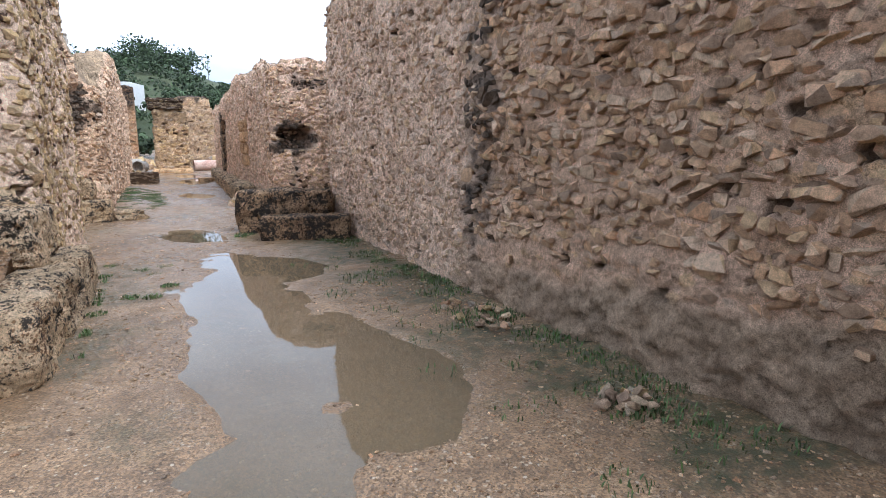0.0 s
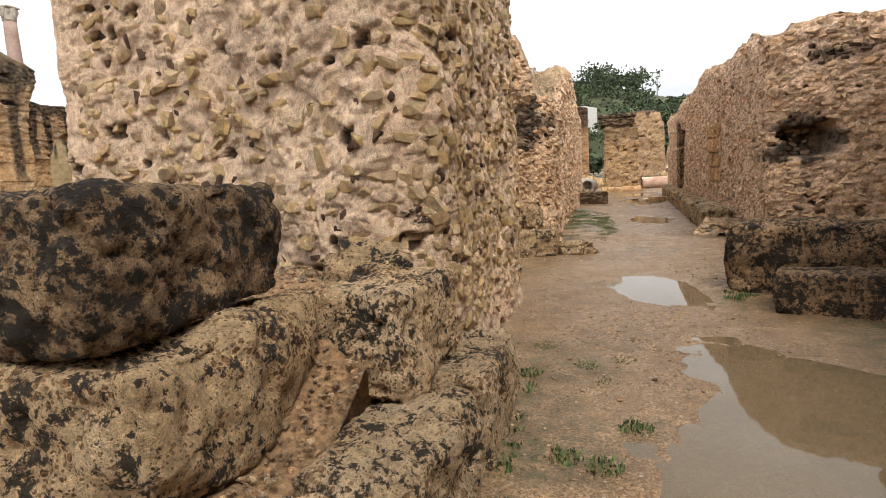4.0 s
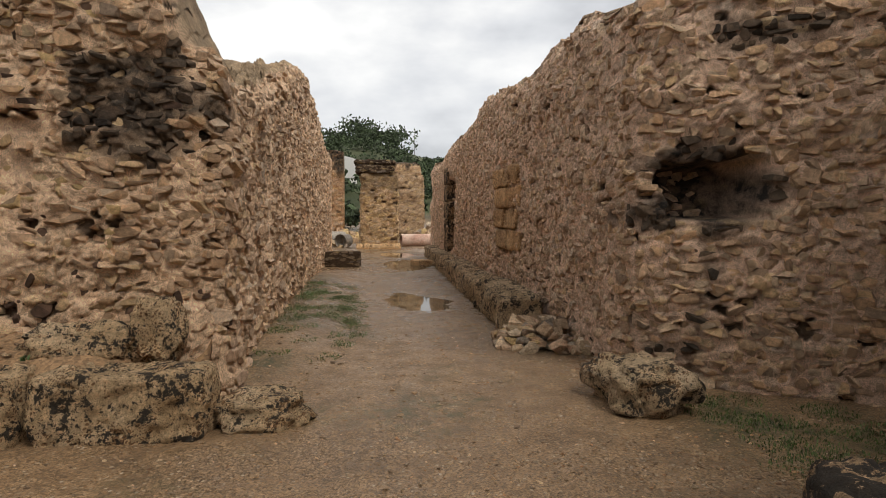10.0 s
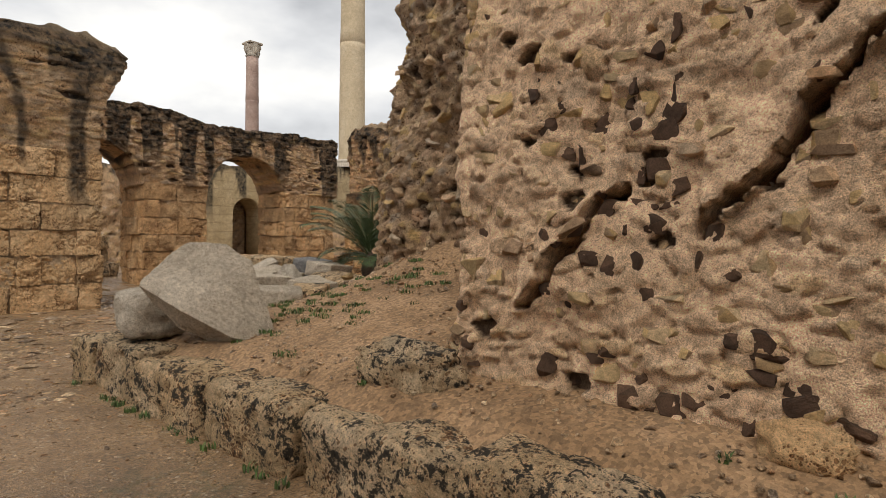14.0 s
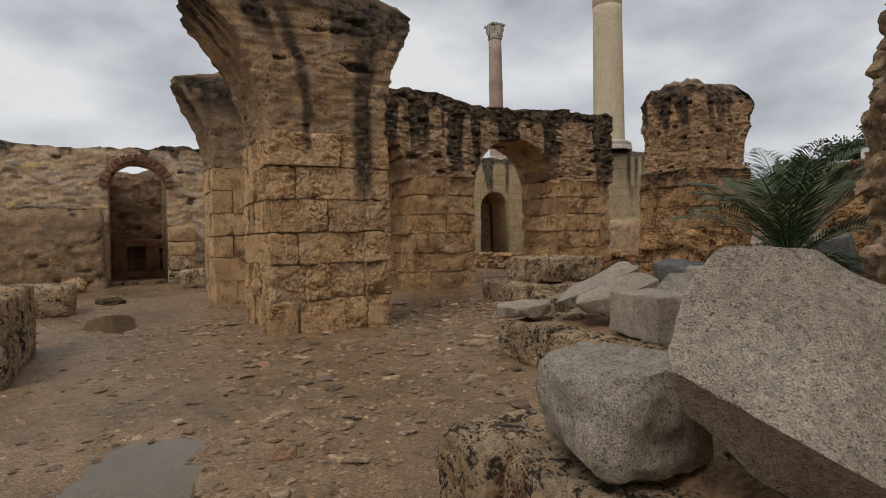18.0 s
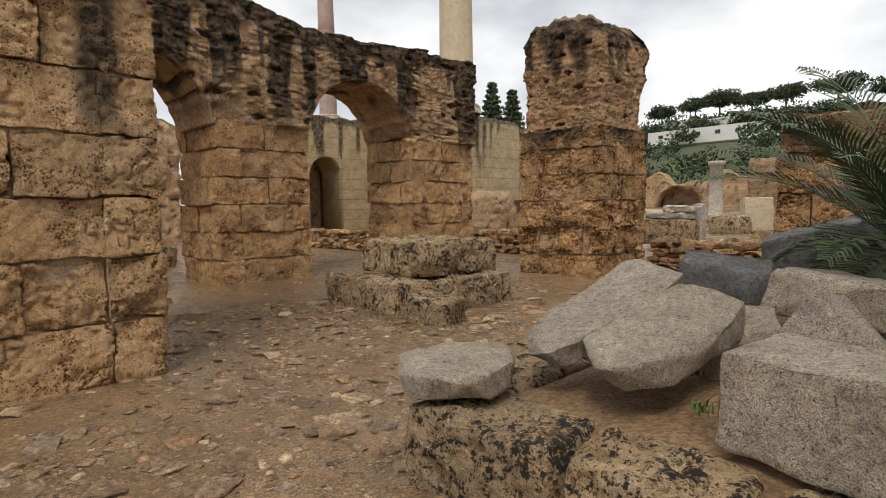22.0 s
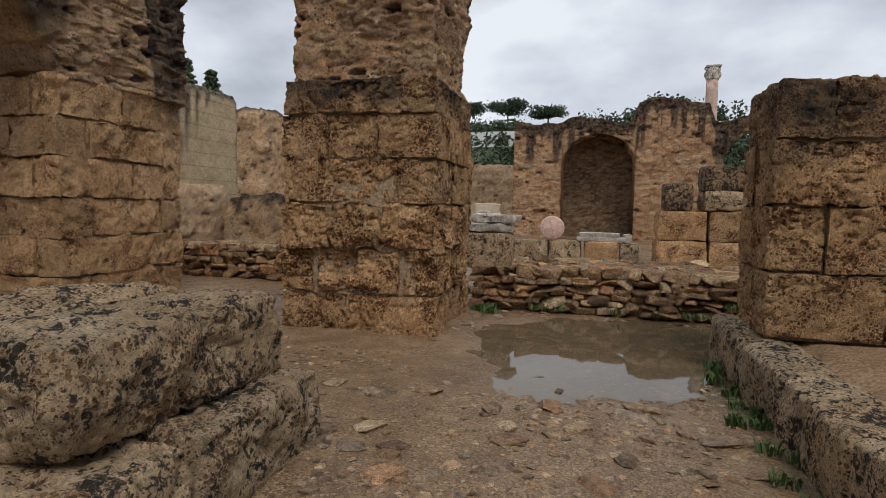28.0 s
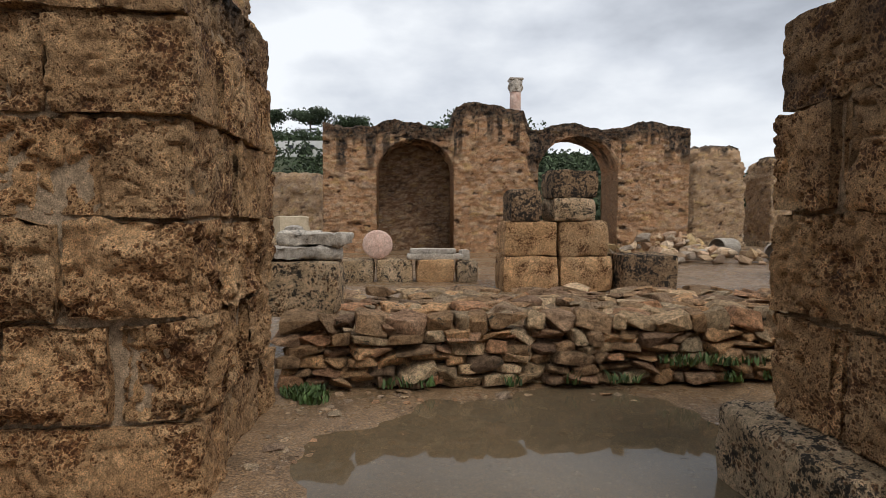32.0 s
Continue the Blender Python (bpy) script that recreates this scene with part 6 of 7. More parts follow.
def pile(name, label, cx, cy, rx, ry, h, count, seed, size=0.075, material=None):
    t = thing(name, label, "rubble pile", (cx, cy, 0))
    rng = np.random.default_rng(seed)
    spots = []
    for k in range(count):
        a, r = rng.random() * 6.283, math.sqrt(rng.random())
        s = size * rng.uniform(0.5, 1.5)
        z = h * max(0, 1 - r * r) * rng.uniform(0.3, 1.0) + s * 0.3
        spots.append(((cx + rx * r * math.cos(a), cy + ry * r * math.sin(a), z), (s * 1.3, s, s * 0.7), turn(rng.normal(0, 0.4), rng.normal(0, 0.4), rng.random() * 6)))
    stones_on(t, "stone", spots, M_STONE, PEB_M)
    return t


pile("rubble_heap", "heap of fallen reddish rubble stones", 2.3, 16.3, 0.55, 0.6, 0.3, 150, 431)
pile("rubble_heap", "small scatter of red stones on the path", 2.45, 2.45, 0.2, 0.18, 0.08, 22, 432, 0.035)
pile("rubble_heap", "pale stones fallen in the grass at the wall", 2.6, 4.3, 0.28, 0.8, 0.04, 30, 433, 0.028)
pile("rubble_heap", "loose stones on the slope under the fragment", -8.2, 16.6, 0.9, 0.35, 1.05, 90, 434, 0.07)

# ---- dry stone walls and deck ----


def dry_wall(name, label, x0, x1, y, h, depth, seed, cols=1.0, limit=300):
    t = thing(name, label, "dry stone wall", ((x0 + x1) / 2, y, 0))
    rng = np.random.default_rng(seed)
    spots, z = [], 0.02
    while z < h:
        ch = rng.uniform(0.07, 0.16)
        x = x0 + rng.uniform(-0.1, 0.1)
        while x < x1:
            w = rng.uniform(0.1, 0.36) * cols
            hh = ch * rng.uniform(0.65, 1.3)
            spots.append(((x + w / 2, y + 0.08 + rng.uniform(-0.05, 0.06) + 0.12 * z, z + ch / 2), (w * 0.53, 0.16, hh * 0.6), turn(rng.normal(0, 0.1), rng.normal(0, 0.13), rng.normal(0, 0.25))))
            x += w
        z += ch
    body = child(new("fill", mass("fill", [(x0 + 0.1, y + 0.12), (x1 - 0.05, y + 0.12), (x1 - 0.05, y + depth), (x0 + 0.1, y + depth)], -0.05, h - 0.06, M_CORE, 0.08, 0.08, seed, 0.03, None, plain_tint=(0.24, 0.17, 0.11), rings=12)), t)
    body.matrix_basis = t.matrix_world.inverted()
    for k in range(int((x1 - x0) * depth * 17)):
        s = rng.uniform(0.06, 0.17)
        spots.append(((rng.uniform(x0 + 0.1, x1 - 0.1), y + rng.uniform(0.1, depth), h - 0.05 + rng.uniform(0, 0.06)), (s * 1.4, s, s * rng.uniform(0.25, 0.5)), turn(rng.normal(0, 0.12), rng.normal(0, 0.12), rng.random() * 6)))
    stones_on(t, "stone", spots, M_DRY, DRY_M, limit=limit, extra="loose_stones", stuff_label="flat stones bedded on top")
    return t


M_DRY = masonry("dry_wall_stone", [(0.3, (0.30, 0.185, 0.11)), (0.5, (0.42, 0.29, 0.18)), (0.7, (0.47, 0.37, 0.25))], vary=0.35, lichen=0.22, lichen_scale=3.0, bump=1.0, grain=60, lichen_col=(0.07, 0.065, 0.045), hues=[(0.50, 0.30, 0.15), (0.40, 0.26, 0.15), (0.56, 0.41, 0.25), (0.30, 0.20, 0.13), (0.54, 0.34, 0.18), (0.36, 0.22, 0.14), (0.60, 0.47, 0.31), (0.46, 0.25, 0.14)])
DRY_M = [mesh_of("stone", v, f, M_DRY, flat=True) for v, f in shard_shapes(20, 9, 20, 0.42)]
dry_wall("dry_stone_wall", "long low dry stone wall of mossy rubble", -14.95, -8.6, 25.6, 0.48, 3.0, 441)
dry_wall("dry_stone_wall", "short low rubble wall behind the piers", -22.0, -18.4, 27.1, 0.6, 0.9, 442, limit=120)
dry_wall("dry_stone_wall", "broken low rubble wall in front of the terrace wall", -29.0, -22.2, 25.2, 0.55, 0.9, 443, 1.2, limit=80)

# ---- blocks round the niche building ----
row = [(-14.95, 0.95, 0.7, 0.55, M_CRUST), (-14.0, 0.85, 0.7, 0.55, M_CRUST), (-13.05, 0.9, 0.7, 0.55, M_EATEN), (-12.3, 0.5, 0.6, 0.52, M_CRUST)]
for k, (cx, w, d, h, mm) in enumerate(row):
    block("stone_block", "squared buff stone block in a row before the niche", "stone block", (cx, 34.3, -0.03), (w, d, h), 0, mm, 450 + k, 0.09, 0.04, 0.02, group="row of blocks")
block("stone_block", "large weathered block end-on by the dry wall", "stone block", (-15.1, 26.95, 0.46), (1.15, 0.8, 0.56), 0, M_CRUST, 456, 0.09, 0.04, 0.02, group="row of blocks")
disc = lathe("stone_disc", "round pink breccia column drum standing on edge", "column drum", (-14.42, 34.2, 0.86), [(0.30, 0.0), (0.34, 0.03), (0.34, 0.27), (0.30, 0.3)], M_PINK, 26)
disc.matrix_world = pose(-14.42, 34.35, 0.86, 90, 0, 8)
block("marble_base", "white carved marble moulding on stone blocks", "carved stone", (-13.05, 34.3, 0.51), (1.35, 0.5, 0.14), 0, M_MARBLE, 461, 0.06, 0.02, 0.006)
block("marble_base", "white marble moulding laid flat above another", "carved stone", (-13.1, 34.3, 0.645), (1.1, 0.42, 0.12), 0, M_MARBLE, 462, 0.06, 0.02, 0.006)
block("marble_base", "small white marble fragment", "carved stone", (-12.35, 34.3, 0.48), (0.22, 0.22, 0.26), 15, M_MARBLE, 463, 0.06, 0.03, 0.01)
block("carved_marble", "grey carved marble cornice blocks stacked askew", "carved stone", (-15.05, 26.95, 1.03), (1.05, 0.55, 0.14), 6, M_MARBLE, 464, 0.035, 0.02, 0.02)
block("carved_marble", "grey carved capital lying on its side", "carved stone", (-14.8, 26.95, 1.16), (0.75, 0.42, 0.16), -14, M_MARBLE, 465, 0.035, 0.03, 0.03)
block("carved_marble", "white marble pedestal beyond the blocks", "carved stone", (-15.6, 30.2, 0.0), (0.3, 0.3, 1.35), 0, M_MARBLE, 466, 0.1, 0.03, 0.01)
mid = thing("block_pier", "broken pier of black-topped sandstone blocks", "pier", (-10.7, 32.6, 0))
for k, (cx, w, z, h, mm) in enumerate(((-11.25, 1.15, 0.0, 0.75, M_PITTED), (-10.1, 1.12, 0.0, 0.75, M_PITTED), (-11.25, 1.1, 0.73, 0.72, M_PITTED), (-10.15, 1.05, 0.73, 0.72, M_PITTED), (-11.35, 0.62, 1.43, 0.65, M_DARK), (-10.35, 0.9, 1.43, 0.5, M_CRUST), (-10.35, 0.95, 1.91, 0.58, M_DARK))):
    block("block", "", "", (cx, 32.6, z - 0.02), (w, 1.1, h), 0, mm, 470 + k, 0.09, 0.04, 0.03, parent=mid)
block("stone_block", "black-crusted stone block near the arch", "stone block", (-8.9, 32.2, -0.03), (1.2, 0.8, 0.8), 4, M_DARK, 481, 0.09, 0.04, 0.03)
block("stone_block", "brown squared block beyond the arch pier", "stone block", (-7.3, 35.0, -0.03), (0.9, 0.7, 0.6), -5, M_CRUST, 482, 0.09, 0.04, 0.03)
for k, (cx, w, z) in enumerate(((3.1, 2.9, 5.5), (7.5, 3.0, 5.0), (12.5, 3.0, 4.0))):
    pier = thing("ruined_pier", "distant ruined rubble pier with a dark top", "pier", (cx, 51.2, 0), "far piers")
    top_mass(pier, "shaft", [(cx - w / 2, 50), (cx + w / 2, 50), (cx + w / 2, 52.5), (cx - w / 2, 52.5)], 0.35, z - 0.9, M_CORE, 0.1, 0.1, 490 + k, 0.1, FAR, rings=3)
    top_mass(pier, "broken_top", [(cx - w * 0.47, 50.1), (cx + w * 0.44, 50.1), (cx + w * 0.44, 52.4), (cx - w * 0.47, 52.4)], z - 0.95, dome_top(cx, 51, w * 0.8, 2, z, 0.5), M_CORE, 0.1, 0.1, 496 + k, 0.13, FAR, rings=4, stain=streaks(z, 0.5, 3, 0.3))
    block("plinth", "", "", (cx, 51.25, -0.05), (w + 0.25, 2.75, 0.42), 0, M_CRUST, 499 + k, 0.2, 0.05, 0.04, parent=pier)
pile("rubble_heap", "fallen rubble among the far piers", -2.5, 40.0, 3.0, 1.2, 0.4, 60, 495, 0.16)

# ---- end of the passage ----
fp = thing("ruined_pillar", "square brick and stone pillar with a capping slab", "pillar", (1.0, 38.6, 0))
top_mass(fp, "shaft", [(0.16, 37.8), (1.95, 37.8), (1.95, 39.4), (0.16, 39.4)], 0.25, 3.75, M_CORE, 0.05, 0.05, 501, 0.09, dict(FAR, mortar=(0.50, 0.34, 0.18)), rings=4, stain=lambda x, y, z: 0.55 * smooth(2.2, 3.2, z + 0.5 * patchy(x, y, z, 1.5, 505)))
block("plinth", "", "", (1.0, 38.6, -0.03), (2.2, 1.9, 0.3), 0, M_ASHLAR, 502, 0.1, 0.03, 0.02, parent=fp)
block("cap", "", "", (0.88, 38.6, 3.66), (1.85, 1.8, 0.5), 0, M_CORE, 503, 0.06, 0.1, 0.09, parent=fp)
block("cap_slab", "", "", (0.85, 38.6, 4.1), (2.0, 1.85, 0.22), 0, M_CORE, 513, 0.06, 0.06, 0.05, parent=fp)
top_mass(fp, "buttress", [(1.85, 38.1), (2.4, 38.1), (2.4, 39.2), (1.85, 39.2)], 3.0, 3.55, M_CORE, 0.08, 0.08, 504, 0.05, FAR, rings=3)
block("low_block", "low brown stone block at the wall foot", "stone block", (-0.4, 27.75, -0.03), (1.1, 0.65, 0.5), 0, M_CORE, 505, 0.07, 0.03, 0.02)
block("threshold_slab", "yellowish flat slab beside the ledge", "slab", (2.1, 28.3, -0.03), (0.7, 0.6, 0.18), 4, M_ASHLAR, 506, 0.08, 0.03, 0.02)


def fallen(label, at, r, length, rz, material):
    ob = lathe("fallen_column", label, "column shaft", at, [(r * 0.94, 0), (r, 0.04), (r * 0.97, length * 0.5), (r * 0.95, length - 0.04), (r * 0.9, length)], material, 24)
    ob.matrix_world = pose(at[0], at[1], r * 0.94 + at[2], 0, 90, rz)
    return ob


fallen("fallen pink granite column shaft lying flat", (2.3, 41.0, 0), 0.34, 3.2, 8, M_PINK)
fallen("short white column drum lying down", (-0.9, 39.5, 0), 0.36, 0.7, 60, M_MARBLE)
fallen("short grey column drum on the gravel", (-1.6, 42.0, 0), 0.4, 0.9, 20, M_MARBLE)
block("marble_base", "pale marble block among column drums", "carved stone", (-2.6, 41.0, -0.02), (1.2, 0.8, 0.4), 10, M_MARBLE, 507, 0.09, 0.04, 0.02)
pile("rubble_heap", "heap of pale broken stones by the pillar", 5.5, 44.0, 2.6, 1.6, 1.3, 150, 508, 0.22)
pile("rubble_heap", "grey stones behind the pillar", -2.0, 46.0, 2.2, 1.2, 0.9, 90, 509, 0.24)

# ---- west side of the hall ----
lb = thing("block_wall", "low wall stub of big lichen-stained blocks", "wall stub", (-14.6, 10.8, 0))
for k, (cx, w, z, h) in enumerate(((-15.1, 1.2, 0, 0.5), (-13.9, 1.15, 0, 0.5), (-15.15, 1.1, 0.46, 0.5), (-13.95, 1.1, 0.46, 0.48))):
    block("block", "", "", (cx, 10.75, z - 0.04), (w, 0.95, h), 0, M_CRUST, 510 + k, 0.06, 0.06, 0.035, parent=lb)
block("stone_block", "grey limestone block with rounded corners", "stone block", (-20.3, 10.9, -0.03), (1.4, 0.8, 0.62), 0, M_CRUST, 515, 0.08, 0.06, 0.03)
block("flat_stone", "flat reddish stone lying on the paving", "stone", (-21.5, 11.9, -0.03), (0.75, 0.45, 0.16), 20, M_CORE, 516, 0.07, 0.05, 0.03)
lump("round_stone", "pale rounded stone near the doorway", (-25.6, 10.9, 0), (0.6, 0.5, 0.45), 517, M_ASHLAR)
tagged(new("low_wall", mass("low_wall", [(-27.4, 6.0), (-26.6, 6.0), (-26.6, 11.6), (-27.4, 11.6)], -0.05, lambda x, y: 2.45 - 0.25 * smooth(9.5, 8.5, y), M_CORE, 0.09, 0.09, 518, 0.04, FAR, rings=3)), "low red brick and block wall beside the doorway", "wall")
jamb = thing("door_jamb", "stacked pale blocks beside the doorway", "door jamb", (-27.2, 13.9, 0))
for k in range(4):
    block("block", "", "", (-27.2, 13.8, -0.03 + 0.47 * k), (0.7, 0.85 - 0.05 * (k % 2), 0.47), 0, M_ASHLAR if k > 1 else M_CRUST, 520 + k, 0.09, 0.03, 0.02, parent=jamb)
block("stone_block", "hollowed stone block by the doorway", "stone block", (-25.3, 14.1, -0.03), (0.9, 1.0, 0.55), 0, M_CRUST, 526, 0.08, 0.05, 0.03)
block("sill", "stone threshold across the doorway", "sill", (-27.9, 12.55, -0.03), (0.7, 1.6, 0.14), 0, M_CRUST, 527, 0.1, 0.03, 0.015)
lathe("column_stub", "broken fluted column stub with a white base", "column", (-24.2, 14.6, 0), [(0.4, 0), (0.4, 0.12), (0.33, 0.2), (0.37, 0.3), (0.28, 0.4), (0.27, 1.4), (0.26, 1.9), (0.2, 2.05)], M_REDCOL, 20)
st = thing("stepped_blocks", "stack of dark brick-red blocks like steps", "stone stack", (-24.5, 18.9, 0))
for k, (w, z, h, dx) in enumerate(((1.6, 0, 0.5, 0), (0.95, 0.47, 0.5, -0.1), (0.9, 0.95, 0.5, 0.05))):
    block("block", "", "", (-24.5 + dx, 18.9, z - 0.03), (0.8, w, h), 0, M_CRUST, 530 + k, 0.09, 0.04, 0.03, parent=st)
for k, (x0, x1, y0, y1, z) in enumerate(((-38, -36, 17.5, 20.0, 3.0), (-37, -34.5, 20.6, 24.0, 5.2), (-29.5, -27.2, 40.0, 42.0, 5.6), (-24.6, -22.0, 33.5, 35.0, 1.7))):
    tagged(new("ruined_wall", mass("ruined_wall", [(x0, y0), (x1, y0), (x1, y1), (x0, y1)], -0.05, dome_top((x0 + x1) / 2, (y0 + y1) / 2, 2.5, 2.5, z, 0.6), M_RUBBLE if k < 2 else M_CORE, 0.12, 0.12, 540 + k, 0.12, FAR, rings=4, stain=streaks(z, 0.6, 2, 0.3))), "ruined rubble wall stump in the background", "ruin")
sg = thing("sign", "white information sign on a post", "sign", (-44, 21.6, 0))
block("post", "", "", (-44, 21.6, 0), (0.12, 0.12, 6.0), 0, M_METAL, 551, 0.5, 0.01, 0.0, parent=sg)
block("board", "", "", (-43.9, 21.6, 5.3), (0.06, 1.3, 0.9), 0, M_WHITE, 552, 0.4, 0.01, 0.0, parent=sg)
# ruins north of the platform
far_top = lambda s: 3.4 + 0.5 * np.sin(s * 0.9) + 0.3 * np.sin(s * 2.3)
tagged(new("ruined_wall", sweep("ruined_wall", "x", -44, -19.0, 66.0, 67.5, lambda s: arch(s, -32.5, -28.3, 0.9, 1.9, -0.05), far_top, M_CORE, 0.2, 0.2, 560, 0.12, FAR, jambs=(-32.5, -28.3))), "long ruined wall with a dark low arch", "ruin")
tagged(new("ruined_wall", mass("ruined_wall", [(-34, 67.6), (-27, 67.6), (-27, 68.2), (-34, 68.2)], -0.05, 3.0, M_CORE, 0.3, 0.3, 561, 0.05, FAR, rings=3)), "dark back wall behind the low arch", "ruin")
for k, (x, y, w, d, h) in enumerate(((-20.5, 40, 2.2, 1.2, 0.9), (-18.2, 41, 1.6, 1.0, 0.8), (-23.5, 44, 2.6, 1.0, 1.0), (-21, 47, 2.0, 1.2, 0.7), (-18.5, 46, 1.4, 0.9, 1.6))):
    block("stone_block", "pale stacked ruin block in the far field", "stone block", (x, y, -0.03), (w, d, h), 8 * k, M_CRUST if k % 2 else M_SHAFT, 565 + k, 0.15, 0.05, 0.04, group="far blocks")
lathe("white_column", "plain white column stub on a square base", "column", (-22.5, 52.0, 0), [(0.55, 0), (0.55, 0.3), (0.4, 0.35), (0.38, 3.6), (0.5, 3.7), (0.5, 3.9)], M_MARBLE, 18)
tagged(new("ruined_wall", mass("ruined_wall", [(-21, 53), (-18.2, 53), (-18.2, 55), (-21, 55)], -0.05, 4.0, M_CORE, 0.15, 0.15, 572, 0.12, FAR, rings=4)), "tall ruined masonry block beside a white column", "ruin")
# ---- loose stones on the ground ----


def on_ground(x, y):
    return float(ground_z(np.array([x]), np.array([y]))[0])


def sherds(name, label, x0, x1, y0, y1, count, size, seed, flatness=0.28, keep=None, material=None):
    rng = np.random.default_rng(seed)
    xs, ys = rng.uniform(x0, x1, count), rng.uniform(y0, y1, count)
    dens = fbm(np.stack([xs, ys, 0 * xs], 1), 0.55, seed, 2)
    ok = dens > -0.25 + 0.9 * (rng.random(count) - 0.5)
    if keep is not None:
        ok &= keep(xs, ys)
    xs, ys = xs[ok], ys[ok]
    zs = ground_z(xs, ys)
    spots = []
    for x, y, z in zip(xs, ys, zs):
        s = size * rng.uniform(0.35, 1.0) * (1.8 if rng.random() < 0.06 else 1)
        h = s * flatness * rng.uniform(0.6, 1.3)
        spots.append(((x, y, z + 0.15 * h), (s * rng.uniform(0.8, 1.5), s, h), turn(rng.normal(0, 0.1), rng.normal(0, 0.1), rng.random() * 6.3)))
    ob = new(name, scatter_mesh(name, spots, material or M_SHERD))
    return tagged(ob, label, "stones", kind="stuff")


M_SHERD = masonry("ground_stone", TAN, vary=0.3, hues=[(0.30, 0.20, 0.12), (0.24, 0.17, 0.11), (0.38, 0.27, 0.17), (0.19, 0.13, 0.09), (0.42, 0.32, 0.22), (0.27, 0.22, 0.18), (0.36, 0.20, 0.11), (0.15, 0.11, 0.085), (0.52, 0.41, 0.28)], rough=0.55)


def hall_free(x, y):
    out = np.ones(len(x), bool)
    for a, b, c, d in ((-17, -14.8, 14, 16.1), (-16.8, -14.8, 18.7, 20.7), (-16.8, -14.8, 23.5, 25.5), (-21.4, -19.5, 13.8, 25.6)):
        out &= ~((x > a) & (x < b) & (y > c) & (y < d))
    return out & ~((x > -9.2) & (y > 13.65)) & ~((x > -12.0) & (y > 15.95))


sherds("paving_sherds", "flat broken stones trodden into the hall floor", -17.5, -8.2, 12.0, 20.5, 6500, 0.034, 601, keep=hall_free)
sherds("paving_sherds", "flat broken stones on the wet hall floor", -16.0, -12.1, 16.0, 25.4, 5500, 0.032, 602, keep=hall_free)
sherds("paving_sherds", "scattered small stones on the far hall floor", -24.0, -8.0, 9.5, 26.0, 5200, 0.04, 603, keep=hall_free)
sherds("gravel", "small loose gravel on the passage floor", -0.9, 2.95, 1.0, 13.5, 13000, 0.012, 604, 0.55)
sherds("gravel", "small loose gravel along the far passage", -1.0, 2.4, 13.5, 30.0, 3000, 0.016, 605, 0.5)
sherds("gravel", "small loose gravel on the cross path", -9.0, 3.0, 10.5, 13.65, 3200, 0.015, 606, 0.5)


def paving_parts():
    t = thing("paving_stones", "flat reddish stones set in the hall floor", "paving", (-13, 16, 0), kind="structure")
    rng = np.random.default_rng(610)
    spots = []
    while len(spots) < 260:
        x, y = rng.uniform(-17, -9.2), rng.uniform(13.0, 22.0)
        if not hall_free(np.array([x]), np.array([y]))[0]:
            continue
        s = rng.uniform(0.04, 0.1)
        spots.append(((x, y, on_ground(x, y) + 0.006), (s * 1.4, s, 0.022), turn(0, 0, rng.random() * 6)))
    stones_on(t, "stone", spots, M_SHERD, [mesh_of("stone", v, f, M_SHERD, flat=True) for v, f in SHARDS[:8]])


paving_parts()
# gravel on the earth banks


def earth_gravel(x0, x1, y0, y1, zf, count, seed, label):
    rng = np.random.default_rng(seed)
    xs, ys = rng.uniform(x0, x1, count), rng.uniform(y0, y1, count)
    zs = zf(xs, ys)
    spots = [((x, y, z + 0.002), (s * 1.2, s, s * 0.7), turn(rng.normal(0, 0.3), rng.normal(0, 0.3), rng.random() * 6)) for x, y, z, s in zip(xs, ys, zs, rng.uniform(0.005, 0.017, count) * (1 + (rng.random(count) < 0.03)))]
    tagged(new("gravel", scatter_mesh("gravel", spots, M_SHERD)), label, "gravel", kind="stuff")


earth_gravel(-8.8, -1.1, 14.15, 17.5, terrace_z, 5000, 611, "fine gravel on the orange earth bank")
earth_gravel(-3.0, -1.15, 4.6, 6.9, lambda x, y: 0.47 + 0.5 * smooth(5.6, 6.9, y - 0.15 * x), 2200, 612, "fine gravel on the platform earth")

# ---- weeds and grass ----


def blades(spots, seed, height=0.09, width=0.006):
    rng = np.random.default_rng(seed)
    V, F = [], []
    for x, y, z, r, k in spots:
        for _ in range(k):
            a, q = rng.random() * 6.283, r * math.sqrt(rng.random())
            bx, by = x + q * math.cos(a), y + q * math.sin(a)
            h, lean, la = height * rng.uniform(0.5, 1.3), rng.uniform(0.2, 0.9), rng.random() * 6.283
            w = width * rng.uniform(0.6, 1.4)
            px, py = -math.sin(la) * w, math.cos(la) * w
            tx, ty = bx + h * lean * math.cos(la), by + h * lean * math.sin(la)
            mx, my = bx + 0.35 * h * lean * math.cos(la), by + 0.35 * h * lean * math.sin(la)
            i = len(V)
            V += [(bx - px, by - py, z), (bx + px, by + py, z), (mx + px, my + py, z + h * 0.65), (mx - px, my - py, z + h * 0.65), (tx, ty, z + h)]
            F += [(i, i + 1, i + 2), (i, i + 2, i + 3), (i + 3, i + 2, i + 4)]
    return np.array(V), np.array(F)


def weeds(label, spots, seed, height=0.09, width=0.006):
    v, f = blades(spots, seed, height, width)
    return tagged(new("grass_tufts", mesh_of("grass_tufts", v, f, M_GRASS)), label, "grass", kind="stuff")


